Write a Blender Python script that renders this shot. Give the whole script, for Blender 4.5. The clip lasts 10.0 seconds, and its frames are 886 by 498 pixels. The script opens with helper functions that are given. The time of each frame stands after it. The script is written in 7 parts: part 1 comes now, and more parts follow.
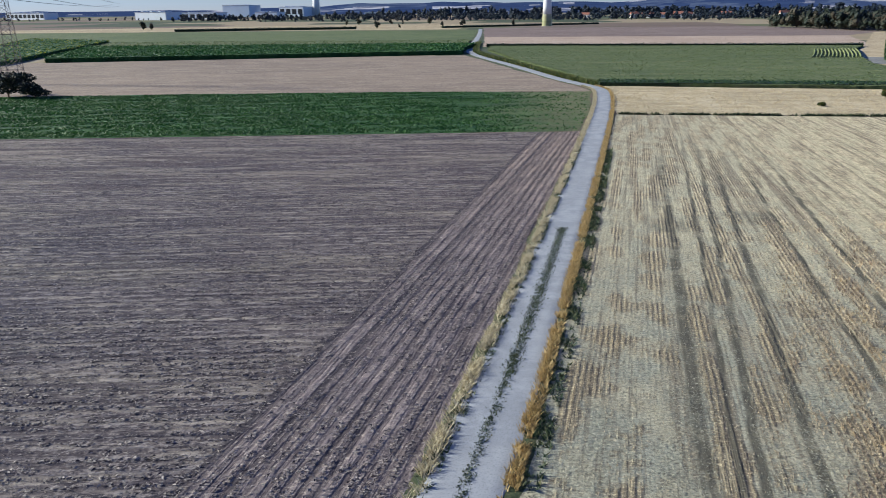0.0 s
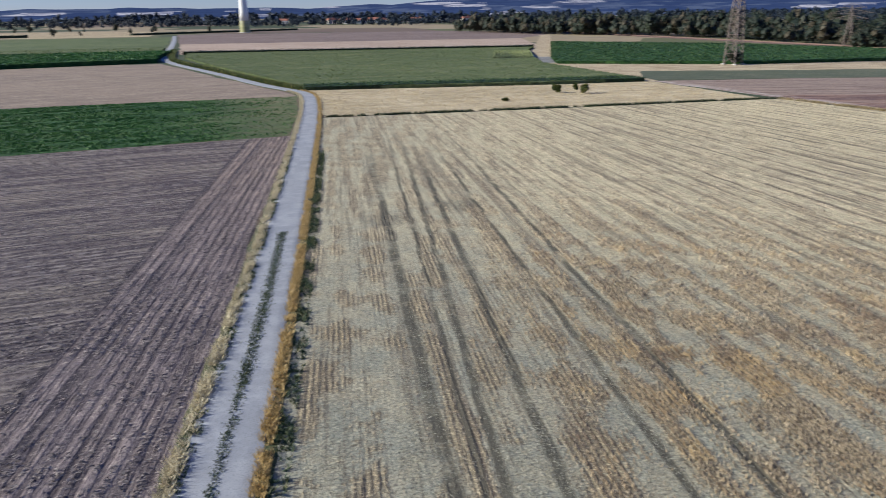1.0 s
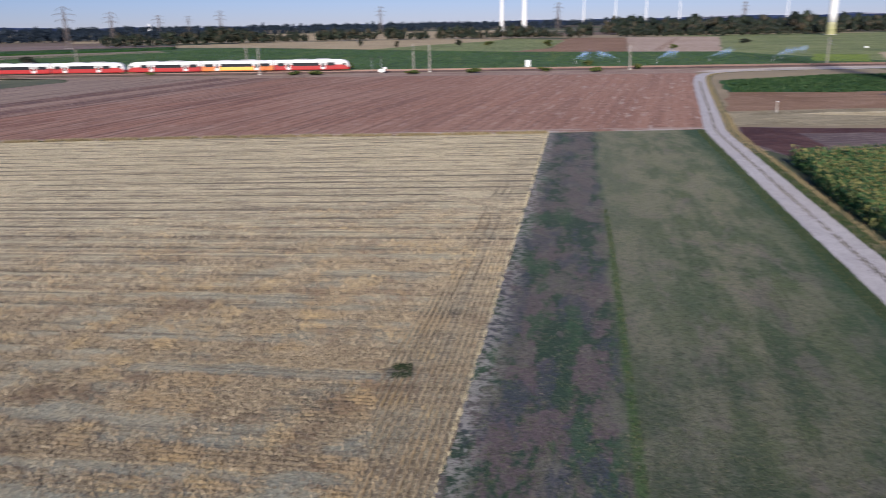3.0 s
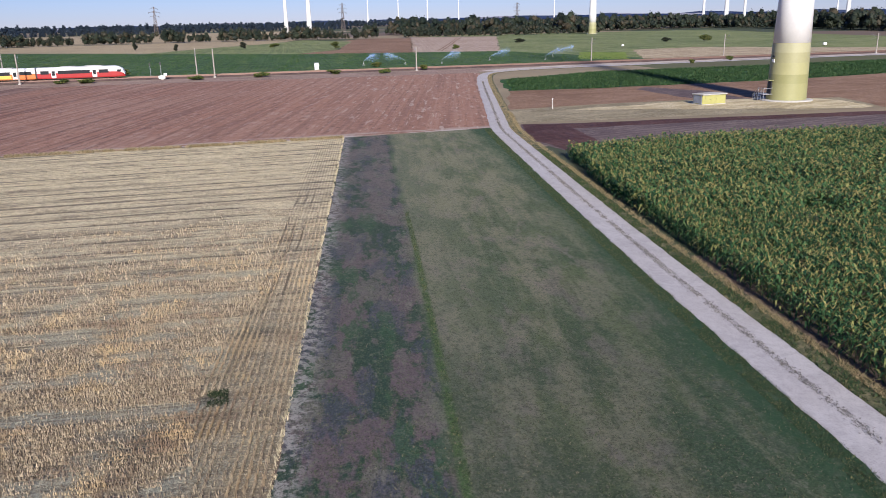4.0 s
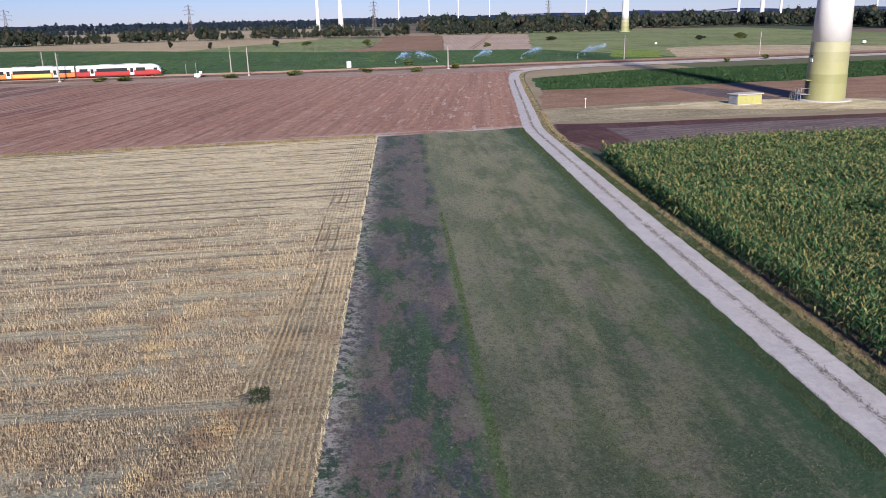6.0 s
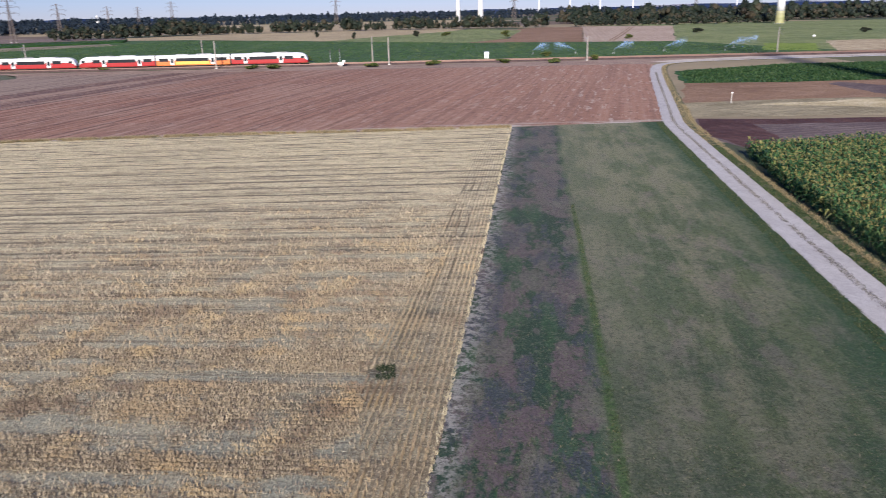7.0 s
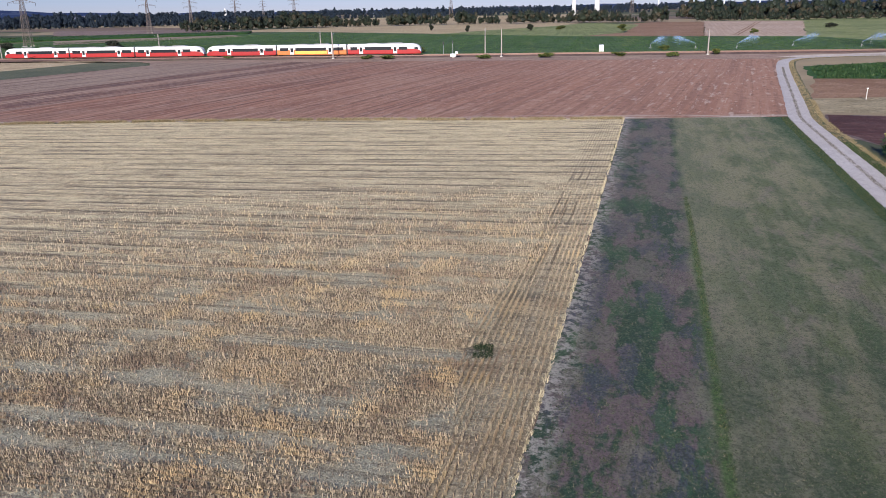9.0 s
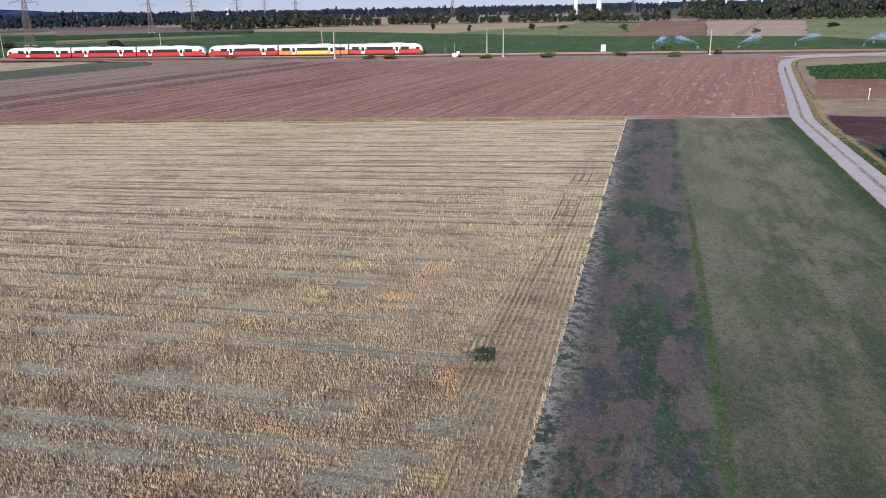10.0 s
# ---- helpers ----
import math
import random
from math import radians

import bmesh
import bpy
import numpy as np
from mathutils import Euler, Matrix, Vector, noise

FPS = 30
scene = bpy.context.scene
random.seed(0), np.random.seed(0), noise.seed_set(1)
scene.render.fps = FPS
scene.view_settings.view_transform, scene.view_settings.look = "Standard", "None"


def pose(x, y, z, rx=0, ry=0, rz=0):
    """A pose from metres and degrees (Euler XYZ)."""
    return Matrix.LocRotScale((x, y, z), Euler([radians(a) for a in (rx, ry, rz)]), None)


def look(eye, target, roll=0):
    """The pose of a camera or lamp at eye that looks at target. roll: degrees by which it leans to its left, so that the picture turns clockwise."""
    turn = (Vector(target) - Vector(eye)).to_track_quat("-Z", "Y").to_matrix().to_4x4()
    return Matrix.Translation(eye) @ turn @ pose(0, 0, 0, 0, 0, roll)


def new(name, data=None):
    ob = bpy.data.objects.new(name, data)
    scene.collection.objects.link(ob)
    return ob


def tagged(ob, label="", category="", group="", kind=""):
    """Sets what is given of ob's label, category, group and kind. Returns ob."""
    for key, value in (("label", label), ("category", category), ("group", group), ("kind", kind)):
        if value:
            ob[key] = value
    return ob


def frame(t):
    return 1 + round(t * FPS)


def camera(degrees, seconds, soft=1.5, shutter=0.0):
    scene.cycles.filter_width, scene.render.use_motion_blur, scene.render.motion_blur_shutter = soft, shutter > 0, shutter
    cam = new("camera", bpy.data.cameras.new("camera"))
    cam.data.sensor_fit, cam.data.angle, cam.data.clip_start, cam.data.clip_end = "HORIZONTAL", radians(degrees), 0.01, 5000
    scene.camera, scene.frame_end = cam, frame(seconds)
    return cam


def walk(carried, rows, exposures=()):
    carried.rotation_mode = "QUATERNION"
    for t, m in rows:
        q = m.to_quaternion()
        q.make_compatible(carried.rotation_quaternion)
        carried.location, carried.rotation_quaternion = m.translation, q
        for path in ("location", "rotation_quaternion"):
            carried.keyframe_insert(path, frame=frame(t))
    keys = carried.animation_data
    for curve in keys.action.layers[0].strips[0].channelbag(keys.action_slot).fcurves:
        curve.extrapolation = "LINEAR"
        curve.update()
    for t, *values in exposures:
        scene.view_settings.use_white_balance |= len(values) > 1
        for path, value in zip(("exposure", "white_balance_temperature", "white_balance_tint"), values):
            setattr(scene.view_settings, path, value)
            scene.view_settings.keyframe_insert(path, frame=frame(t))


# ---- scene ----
import itertools

cam = camera(60.68, 10.0, 0.85, 0.2)

# seconds, place in metres, heading, pitch and roll in degrees
PATH = [
    (0.0, 0.22, 0.76, 15.29, 3.11, -17.54, -0.48), (0.5, 0.29, 0.72, 15.24, -3.96, -17.39, -0.55),
    (1.0, 0.37, 0.48, 15.11, -18.46, -17.29, -0.53), (1.5, 0.44, 0.22, 15.02, -30.11, -17.01, -0.69),
    (2.0, 0.38, -0.12, 15.02, -47.11, -17.03, -0.80), (2.5, 0.33, -0.40, 15.06, -64.17, -16.87, -1.02),
    (2.7, 0.30, -0.46, 15.07, -73.26, -16.73, -1.03), (3.0, 0.32, -0.60, 15.10, -89.34, -16.61, -0.97),
    (3.2, 0.30, -0.61, 15.23, -94.98, -16.61, -1.02), (4.3, -0.09, -0.24, 15.92, -106.22, -16.84, -1.20),
    (4.5, -0.11, -0.19, 16.01, -106.82, -16.82, -1.18), (5.0, -0.19, -0.04, 16.16, -107.08, -16.89, -1.16),
    (5.5, -0.14, 0.08, 16.14, -105.92, -17.13, -1.13), (5.7, -0.14, 0.10, 16.13, -104.20, -17.08, -1.18),
    (6.8, -0.32, 0.26, 15.98, -96.39, -17.32, -1.28), (7.0, -0.31, 0.26, 15.92, -92.44, -17.39, -1.28),
    (7.5, -0.20, 0.33, 15.62, -86.80, -17.44, -1.13), (8.0, -0.10, 0.27, 15.24, -83.40, -17.47, -1.13),
    (8.5, -0.11, 0.29, 14.98, -83.64, -17.55, -1.07), (9.0, -0.09, 0.25, 15.04, -84.22, -17.61, -1.10),
    (9.5, -0.08, 0.23, 15.15, -84.04, -17.63, -1.10), (10.0, -0.04, 0.27, 15.22, -84.10, -17.66, -1.09)]
EXPOSURE = [(0.0, 0.50, 6000, 0), (1.0, 0.43, 6100, 4), (1.5, 0.36, 6150, 6), (2.0, 0.18, 6150, 8), (2.5, 0.14, 6150, 10), (3.0, 0.12, 6150, 12), (4.3, 0.32, 6150, 12), (7.0, 0.34, 6150, 12), (10.0, 0.26, 6150, 12)]
walk(cam, [(t, pose(x, y, z, 90 + p, 0, h) @ pose(0, 0, 0, 0, 0, r)) for t, x, y, z, h, p, r in PATH], EXPOSURE)

# ---- daylight: a low warm evening sun from -x under a clear sky ----
SUN_FROM = Vector((-0.988, 0.15, 0.46)).normalized()
world = bpy.data.worlds.new("sky")
scene.world = world
world.use_nodes = True
sky = world.node_tree.nodes.new("ShaderNodeTexSky")
sky.sky_type, sky.sun_disc = "NISHITA", False
sky.sun_elevation, sky.sun_rotation = math.asin(SUN_FROM.z), math.atan2(SUN_FROM.x, SUN_FROM.y)
sky.air_density, sky.dust_density, sky.ozone_density = 1.0, 0.0, 5.0
back = world.node_tree.nodes["Background"]
back.inputs["Strength"].default_value = 0.070
tint = world.node_tree.nodes.new("ShaderNodeMix")
tint.data_type, tint.blend_type = "RGBA", "MULTIPLY"
tint.inputs[0].default_value, tint.inputs[7].default_value = 1.0, (0.75, 0.80, 1.25, 1)
world.node_tree.links.new(sky.outputs["Color"], tint.inputs[6])
world.node_tree.links.new(tint.outputs[2], back.inputs["Color"])
sun = new("sun", bpy.data.lights.new("sun", "SUN"))
sun.data.energy, sun.data.angle, sun.data.color = 6.2, radians(4.0), (1.0, 0.915, 0.79)
sun.matrix_world = look((0, 0, 60), Vector((0, 0, 60)) - SUN_FROM)


# ---- materials ----
class Nodes:
    """A small writer of node materials in world metres."""

    def __init__(self, name, rough=0.9, spec=0.2):
        self.mat = bpy.data.materials.new(name)
        self.mat.use_nodes = True
        self.tree = self.mat.node_tree
        self.bsdf = self.tree.nodes["Principled BSDF"]
        self.bsdf.inputs["Roughness"].default_value = rough
        self.bsdf.inputs["Specular IOR Level"].default_value = spec
        self.pos = self.node("ShaderNodeNewGeometry").outputs["Position"]
        sep = self.node("ShaderNodeSeparateXYZ")
        self.put(self.pos, sep.inputs[0])
        self.x, self.y, self.z = sep.outputs

    def node(self, kind):
        return self.tree.nodes.new(kind)

    def put(self, value, socket):
        if isinstance(value, bpy.types.NodeSocket):
            self.tree.links.new(value, socket)
        elif isinstance(value, tuple) and len(value) == 3 and socket.type == "RGBA":
            socket.default_value = (*value, 1)
        else:
            socket.default_value = value

    def math(self, op, a, b=0.0, clamp=False):
        n = self.node("ShaderNodeMath")
        n.operation, n.use_clamp = op, clamp
        self.put(a, n.inputs[0]), self.put(b, n.inputs[1])
        return n.outputs[0]

    def add(self, a, b): return self.math("ADD", a, b)
    def sub(self, a, b): return self.math("SUBTRACT", a, b)
    def mul(self, a, b): return self.math("MULTIPLY", a, b)

    def ramp(self, v, lo, hi, a=0.0, b=1.0):
        n = self.node("ShaderNodeMapRange")
        n.interpolation_type = "SMOOTHSTEP"
        for i, w in enumerate((v, lo, hi, a, b)):
            self.put(w, n.inputs[i])
        return n.outputs[0]

    def vec(self, x, y, z=0.0):
        n = self.node("ShaderNodeCombineXYZ")
        for i, w in enumerate((x, y, z)):
            self.put(w, n.inputs[i])
        return n.outputs[0]

    def noise(self, scale, detail=3.0, vec=None, rough=0.6):
        n = self.node("ShaderNodeTexNoise")
        self.put(vec if vec is not None else self.pos, n.inputs["Vector"])
        n.inputs["Scale"].default_value, n.inputs["Detail"].default_value = scale, detail
        n.inputs["Roughness"].default_value = rough
        return n.outputs["Fac"]

    def mix(self, fac, a, b):
        n = self.node("ShaderNodeMix")
        n.data_type = "RGBA"
        self.put(fac, n.inputs[0]), self.put(a, n.inputs[6]), self.put(b, n.inputs[7])
        return n.outputs[2]

    def turned(self, degrees):
        """Coordinates along and across a line that runs at that angle from the x axis."""
        c, s = math.cos(radians(degrees)), math.sin(radians(degrees))
        return self.add(self.mul(self.x, c), self.mul(self.y, s)), self.sub(self.mul(self.y, c), self.mul(self.x, s))

    def stripes(self, across, along, period, wobble=0.25, sharp=(0.2, 0.8)):
        """Rows with an uneven run and uneven strength, 0 in the furrow and 1 on the row."""
        bend = self.mul(self.sub(self.noise(0.35, 2, self.vec(along, across)), 0.5), wobble * period * 2)
        w = self.math("SINE", self.mul(self.add(across, bend), 2 * math.pi / period))
        return self.ramp(w, sharp[0] * 2 - 1, sharp[1] * 2 - 1)

    def bump(self, height, strength=0.5, distance=0.05):
        n = self.node("ShaderNodeBump")
        n.inputs["Strength"].default_value, n.inputs["Distance"].default_value = strength, distance
        self.put(height, n.inputs["Height"])
        self.tree.links.new(n.outputs[0], self.bsdf.inputs["Normal"])

    def done(self, colour):
        self.put(colour, self.bsdf.inputs["Base Color"])
        return self.mat


def field_material(name, low, mid, high, angle=0.0, period=0.7, rows=0.5, patch=0.05, streak=0.04, grain=2.2, relief=0.5, fade=None):
    """A field: broad patches, long streaks along the rows, rows, and a fine grain."""
    g = Nodes(name)
    along, across = g.turned(angle)
    broad = g.noise(patch, 4)
    long_ = g.noise(1.0, 4, g.vec(g.mul(along, streak), g.mul(across, 0.45)))
    fine = g.noise(grain, 5, None, 0.75)
    clods = g.noise(grain * 0.22, 3, g.vec(g.mul(along, 0.6), across))
    c = g.mix(g.ramp(g.add(g.mul(broad, 0.5), g.mul(long_, 0.5)), 0.43, 0.57), low, mid)
    c = g.mix(g.mul(g.ramp(g.add(g.mul(fine, 0.6), g.mul(clods, 0.4)), 0.47, 0.60), 0.7), c, high)
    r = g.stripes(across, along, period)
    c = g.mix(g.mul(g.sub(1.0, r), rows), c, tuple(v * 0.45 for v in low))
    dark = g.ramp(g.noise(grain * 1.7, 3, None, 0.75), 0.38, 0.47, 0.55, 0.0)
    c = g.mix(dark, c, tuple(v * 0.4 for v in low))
    if fade:      # towards +x the crop gives way to bare ground
        c = g.mix(g.mul(g.ramp(g.add(g.x, g.mul(g.sub(broad, 0.5), 30.0)), fade[0], fade[1]), g.ramp(clods, 0.35, 0.6, 0.9, 0.5)), c, fade[2])
    g.bump(g.add(g.mul(r, min(0.5, 3.0 * rows)), fine), relief, 0.12)
    return g.done(c)


def plain_material(name, colour, rough=0.6, metal=0.0, vary=0.15, scale=1.5, spec=0.4):
    """Paint, metal or plastic with faint stains."""
    g = Nodes(name, rough, spec)
    g.bsdf.inputs["Metallic"].default_value = metal
    n = g.add(g.mul(g.noise(scale, 4), 0.6), g.mul(g.noise(scale * 9, 3), 0.4))
    return g.done(g.mix(g.ramp(n, 0.3, 0.7), tuple(v * (1 - vary) for v in colour), tuple(min(1, v * (1 + vary)) for v in colour)))


def leaf_material(name, dark, light, dry=None, spread=0.12, thin=0.25, patch=None, streak=None):
    """Foliage that varies from piece to piece and over broad patches."""
    g = Nodes(name, 0.6, 0.25)
    isl = g.node("ShaderNodeNewGeometry").outputs["Random Per Island"]
    c = g.mix(g.math("MULTIPLY", isl, 1.0), dark, light)
    c = g.mix(g.ramp(g.noise(spread, 4), 0.35, 0.65, 0.0, 0.35), c, dark)
    if dry:
        c = g.mix(g.ramp(g.math("FRACT", g.mul(isl, 7.13)), 0.72, 0.86), c, dry)
    if streak:
        c = g.mix(g.ramp(g.noise(1.0, 4, g.vec(g.mul(g.x, 0.010), g.mul(g.y, 0.07)), 0.65), 0.54, 0.63, 0.0, 0.75), c, streak)
        c = g.mix(g.ramp(g.noise(1.0, 4, g.vec(g.mul(g.x, 0.03), g.mul(g.y, 0.16), 8.0), 0.65), 0.50, 0.60, 0.0, 0.6), c, dark)
    if patch:
        c = g.mix(g.ramp(g.noise(0.23, 4), 0.52, 0.60, 0.0, 0.6), c, patch)
        c = g.mix(g.ramp(g.noise(0.30, 4, g.vec(g.y, g.x, 5.0)), 0.54, 0.62, 0.0, 0.6), c, (0.19, 0.132, 0.098))
        c = g.mix(g.ramp(g.noise(0.34, 4, g.vec(g.y, g.x, 25.0)), 0.55, 0.64, 0.0, 0.45), c, (0.60, 0.45, 0.24))
    m = g.done(c)
    if thin:
        tr = g.node("ShaderNodeBsdfTranslucent")
        g.put(c, tr.inputs["Color"])
        mx = g.node("ShaderNodeMixShader")
        mx.inputs[0].default_value = thin
        out = g.tree.nodes["Material Output"]
        g.tree.links.new(g.bsdf.outputs[0], mx.inputs[1])
        g.tree.links.new(tr.outputs[0], mx.inputs[2])
        g.tree.links.new(mx.outputs[0], out.inputs["Surface"])
    return m


# lines of the plan: the stubble field lies between the farm track's verge and its far edge, over the border with the meadow strip


def waves(seed, count, wide, long_):
    """Plane waves for an uneven pattern that is the same for the soil and for what stands on it: across, along, phase."""
    rng = random.Random(seed)
    return [(2 * math.pi / rng.uniform(*wide) * rng.choice((-1, 1)), 2 * math.pi / rng.uniform(*long_), rng.uniform(0, 6.28)) for _ in range(count)]


STRIPS = waves(6, 6, (1.5, 5.2), (22.0, 90.0))        # long strips of thick and thin stubble
BLOTCHES = waves(9, 6, (3.5, 9.0), (3.5, 12.0))       # patches
TRAMS = ((3.5, 0.190, 0.45), (4.05, 0.215, 0.20), (4.55, 0.228, 0.28), (6.84, 0.216, 0.32), (11.3, 0.193, 0.24), (14.1, 0.195, 0.28))   # wheel marks: x at y = 0, slope, half width


def straw_material():
    """Cut grain: grey loose straw in the thin strips, rows of stalks over soil darkened for their shade in the thick
    ones.
    """
    g = Nodes("stubble_ground")
    left = g.add(g.mul(g.sub(g.y, 22.1), 0.2), 2.1)
    right = g.sub(107.5, g.mul(g.sub(g.y, 10.0), 0.055))
    u = g.mul(g.math("DIVIDE", g.sub(g.x, left), g.sub(right, left)), 100.0)
    d = g.sub(g.y, g.add(g.mul(g.sub(g.x, 24.0), -0.1707), -0.2))      # metres inside the border
    edge_along = g.add(g.x, g.mul(g.y, -0.17))
    head = g.ramp(g.add(d, g.mul(g.sub(g.noise(0.2, 2), 0.5), 2.0)), 2.9, 4.1, 1.0, 0.0)

    def total(ws, p, q):
        v = 0.0
        for kp, kq, ph in ws:
            v = g.add(v, g.math("SINE", g.add(g.add(g.mul(p, kp), g.mul(q, kq)), ph)))
        return g.mul(v, 1.0 / len(ws))
    thick = g.add(g.add(g.mul(total(STRIPS, u, g.y), 0.46), g.mul(total(BLOTCHES, g.x, g.y), 0.40)), 0.5)
    thick = g.sub(thick, g.ramp(g.x, 18.0, 6.0, 0.0, 0.10))
    thick = g.add(thick, g.ramp(g.sub(g.x, g.mul(g.y, 0.5)), 8.0, 24.0, 0.0, 0.07))
    thick = g.add(thick, g.mul(g.sub(g.noise(0.9, 5, None, 0.75), 0.5), 1.2))
    held = g.math('MAXIMUM', g.ramp(thick, 0.40, 0.66), head)
    verge = g.ramp(g.sub(g.x, g.mul(g.y, 0.2)), 0.0, 26.0, 0.35, 1.0)
    rows_a = g.add(g.mul(g.stripes(g.add(u, 0.0675), g.y, 0.27, 0.08), 0.5), g.mul(g.ramp(g.noise(1.0, 3, g.vec(g.mul(u, 3.2), g.mul(g.y, 0.30)), 0.7), 0.42, 0.58), 0.5))
    rows_b = g.add(g.mul(g.stripes(g.add(d, 0.075), edge_along, 0.30, 0.06), 0.6), g.mul(g.ramp(g.noise(1.0, 3, g.vec(g.mul(d, 3.0), g.mul(edge_along, 0.4)), 0.7), 0.42, 0.58), 0.4))
    rows = g.add(g.mul(rows_a, g.sub(1.0, head)), g.mul(rows_b, head))
    dash = g.noise(1.0, 4, g.vec(g.mul(u, 1.9), g.mul(g.y, 0.05)), 0.65)
    dash2 = g.noise(1.0, 3, g.vec(g.mul(u, 0.8), g.mul(g.y, 0.022)), 0.55)
    blot = g.noise(0.30, 5, None, 0.7)
    fine = g.noise(7.0, 5, None, 0.85)
    straw = g.noise(1.0, 4, g.vec(g.mul(u, 5.0), g.mul(g.y, 9.0)), 0.8)
    # reach: distance from the hovering point; ground takes the stalks' paler gold with it
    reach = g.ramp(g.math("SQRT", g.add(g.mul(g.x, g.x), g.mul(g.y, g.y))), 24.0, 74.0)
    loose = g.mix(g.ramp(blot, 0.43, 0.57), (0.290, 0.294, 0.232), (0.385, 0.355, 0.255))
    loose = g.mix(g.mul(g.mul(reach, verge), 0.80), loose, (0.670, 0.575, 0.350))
    loose = g.mix(g.ramp(straw, 0.51, 0.61, 0.0, 0.45), loose, (0.50, 0.455, 0.345))
    loose = g.mix(g.ramp(straw, 0.48, 0.40, 0.0, 0.75), loose, (0.150, 0.132, 0.105))
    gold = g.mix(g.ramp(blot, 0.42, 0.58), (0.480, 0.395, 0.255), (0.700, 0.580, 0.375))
    # soil between the stalks: their shade is put into its dark colours
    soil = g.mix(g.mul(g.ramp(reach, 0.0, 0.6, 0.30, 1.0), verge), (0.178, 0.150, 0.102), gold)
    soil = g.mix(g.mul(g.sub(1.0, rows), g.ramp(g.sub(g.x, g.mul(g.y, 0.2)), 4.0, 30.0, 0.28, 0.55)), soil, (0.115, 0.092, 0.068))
    soil = g.mix(g.ramp(fine, 0.50, 0.60, 0.0, 0.6), soil, (0.50, 0.40, 0.25))
    c = g.mix(g.math("MAXIMUM", g.ramp(thick, 0.36, 0.64), g.mul(head, g.ramp(reach, 0.0, 1.0, 0.7, 0.3))), loose, soil)
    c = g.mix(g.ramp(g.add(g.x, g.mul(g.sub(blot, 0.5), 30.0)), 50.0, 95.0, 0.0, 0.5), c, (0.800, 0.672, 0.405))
    thin = g.noise(1.0, 4, g.vec(g.mul(u, 3.0), g.mul(g.y, 0.45)), 0.75)
    c = g.mix(g.mul(g.ramp(thin, 0.52, 0.57, 0.0, 0.58), g.ramp(held, 0.0, 1.0, 0.35, 1.0)), c, (0.140, 0.112, 0.08))
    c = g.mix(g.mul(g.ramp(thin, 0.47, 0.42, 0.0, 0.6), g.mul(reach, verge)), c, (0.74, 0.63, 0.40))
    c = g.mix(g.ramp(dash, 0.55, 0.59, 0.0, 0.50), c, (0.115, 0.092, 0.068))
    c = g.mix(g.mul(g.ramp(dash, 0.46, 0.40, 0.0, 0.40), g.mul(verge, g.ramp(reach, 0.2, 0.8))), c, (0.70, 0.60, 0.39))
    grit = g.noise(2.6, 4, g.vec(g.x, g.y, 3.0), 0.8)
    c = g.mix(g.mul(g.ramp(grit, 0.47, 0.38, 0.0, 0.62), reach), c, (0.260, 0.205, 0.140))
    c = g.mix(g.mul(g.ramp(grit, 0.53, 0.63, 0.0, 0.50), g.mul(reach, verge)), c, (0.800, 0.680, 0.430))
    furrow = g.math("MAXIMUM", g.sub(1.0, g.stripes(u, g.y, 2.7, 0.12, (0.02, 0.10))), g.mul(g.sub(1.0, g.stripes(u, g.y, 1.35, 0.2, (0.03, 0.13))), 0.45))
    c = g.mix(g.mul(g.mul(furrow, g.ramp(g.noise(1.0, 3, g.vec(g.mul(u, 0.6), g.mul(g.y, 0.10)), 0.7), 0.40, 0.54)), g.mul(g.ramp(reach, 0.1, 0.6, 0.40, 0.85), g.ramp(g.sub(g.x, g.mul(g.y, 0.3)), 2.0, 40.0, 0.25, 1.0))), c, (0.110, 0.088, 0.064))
    c = g.mix(g.ramp(dash2, 0.57, 0.64, 0.0, 0.55), c, (0.16, 0.125, 0.09))
    c = g.mix(g.ramp(fine, 0.47, 0.38, 0.0, 0.65), c, (0.10, 0.085, 0.065))
    c = g.mix(g.ramp(fine, 0.54, 0.62, 0.0, 0.5), c, (0.70, 0.61, 0.42))
    for sx, sy, rad, amt in ((31.5, 1.7, 0.8, 0.8), (28.6, 4.6, 2.2, 0.6), (38.7, 0.1, 1.6, 0.5), (14.0, 55.0, 2.2, 0.6), (20.5, 57.5, 2.5, 0.5)):
        off = g.math("SQRT", g.add(g.math("POWER", g.sub(g.x, sx), 2.0), g.math("POWER", g.sub(g.y, sy), 2.0)))
        spot = g.ramp(g.add(off, g.mul(g.sub(blot, 0.5), 2.0)), rad * 0.4, rad * 1.1, amt, 0.0)
        c = g.mix(g.mul(spot, g.ramp(rows, 0.1, 0.8, 1.0, 0.5)), c, (0.055, 0.055, 0.048))
    for off, half in ((1.75, 0.10), (2.45, 0.13), (3.15, 0.12)):
        away = g.math("ABSOLUTE", g.add(g.sub(d, off), g.mul(g.sub(g.noise(0.15, 2), 0.5), 0.5)))
        mark = g.mul(g.ramp(away, half * 0.5, half * 1.3, 1.0, 0.0), g.mul(g.ramp(g.noise(0.12, 4, None, 0.7), 0.42, 0.54), g.mul(g.ramp(g.x, 30.0, 38.0), g.ramp(g.x, 78.0, 66.0))))
        c = g.mix(g.mul(mark, 0.75), c, (0.100, 0.080, 0.058))
    wob = g.mul(g.sub(g.noise(0.12, 3), 0.5), 0.9)
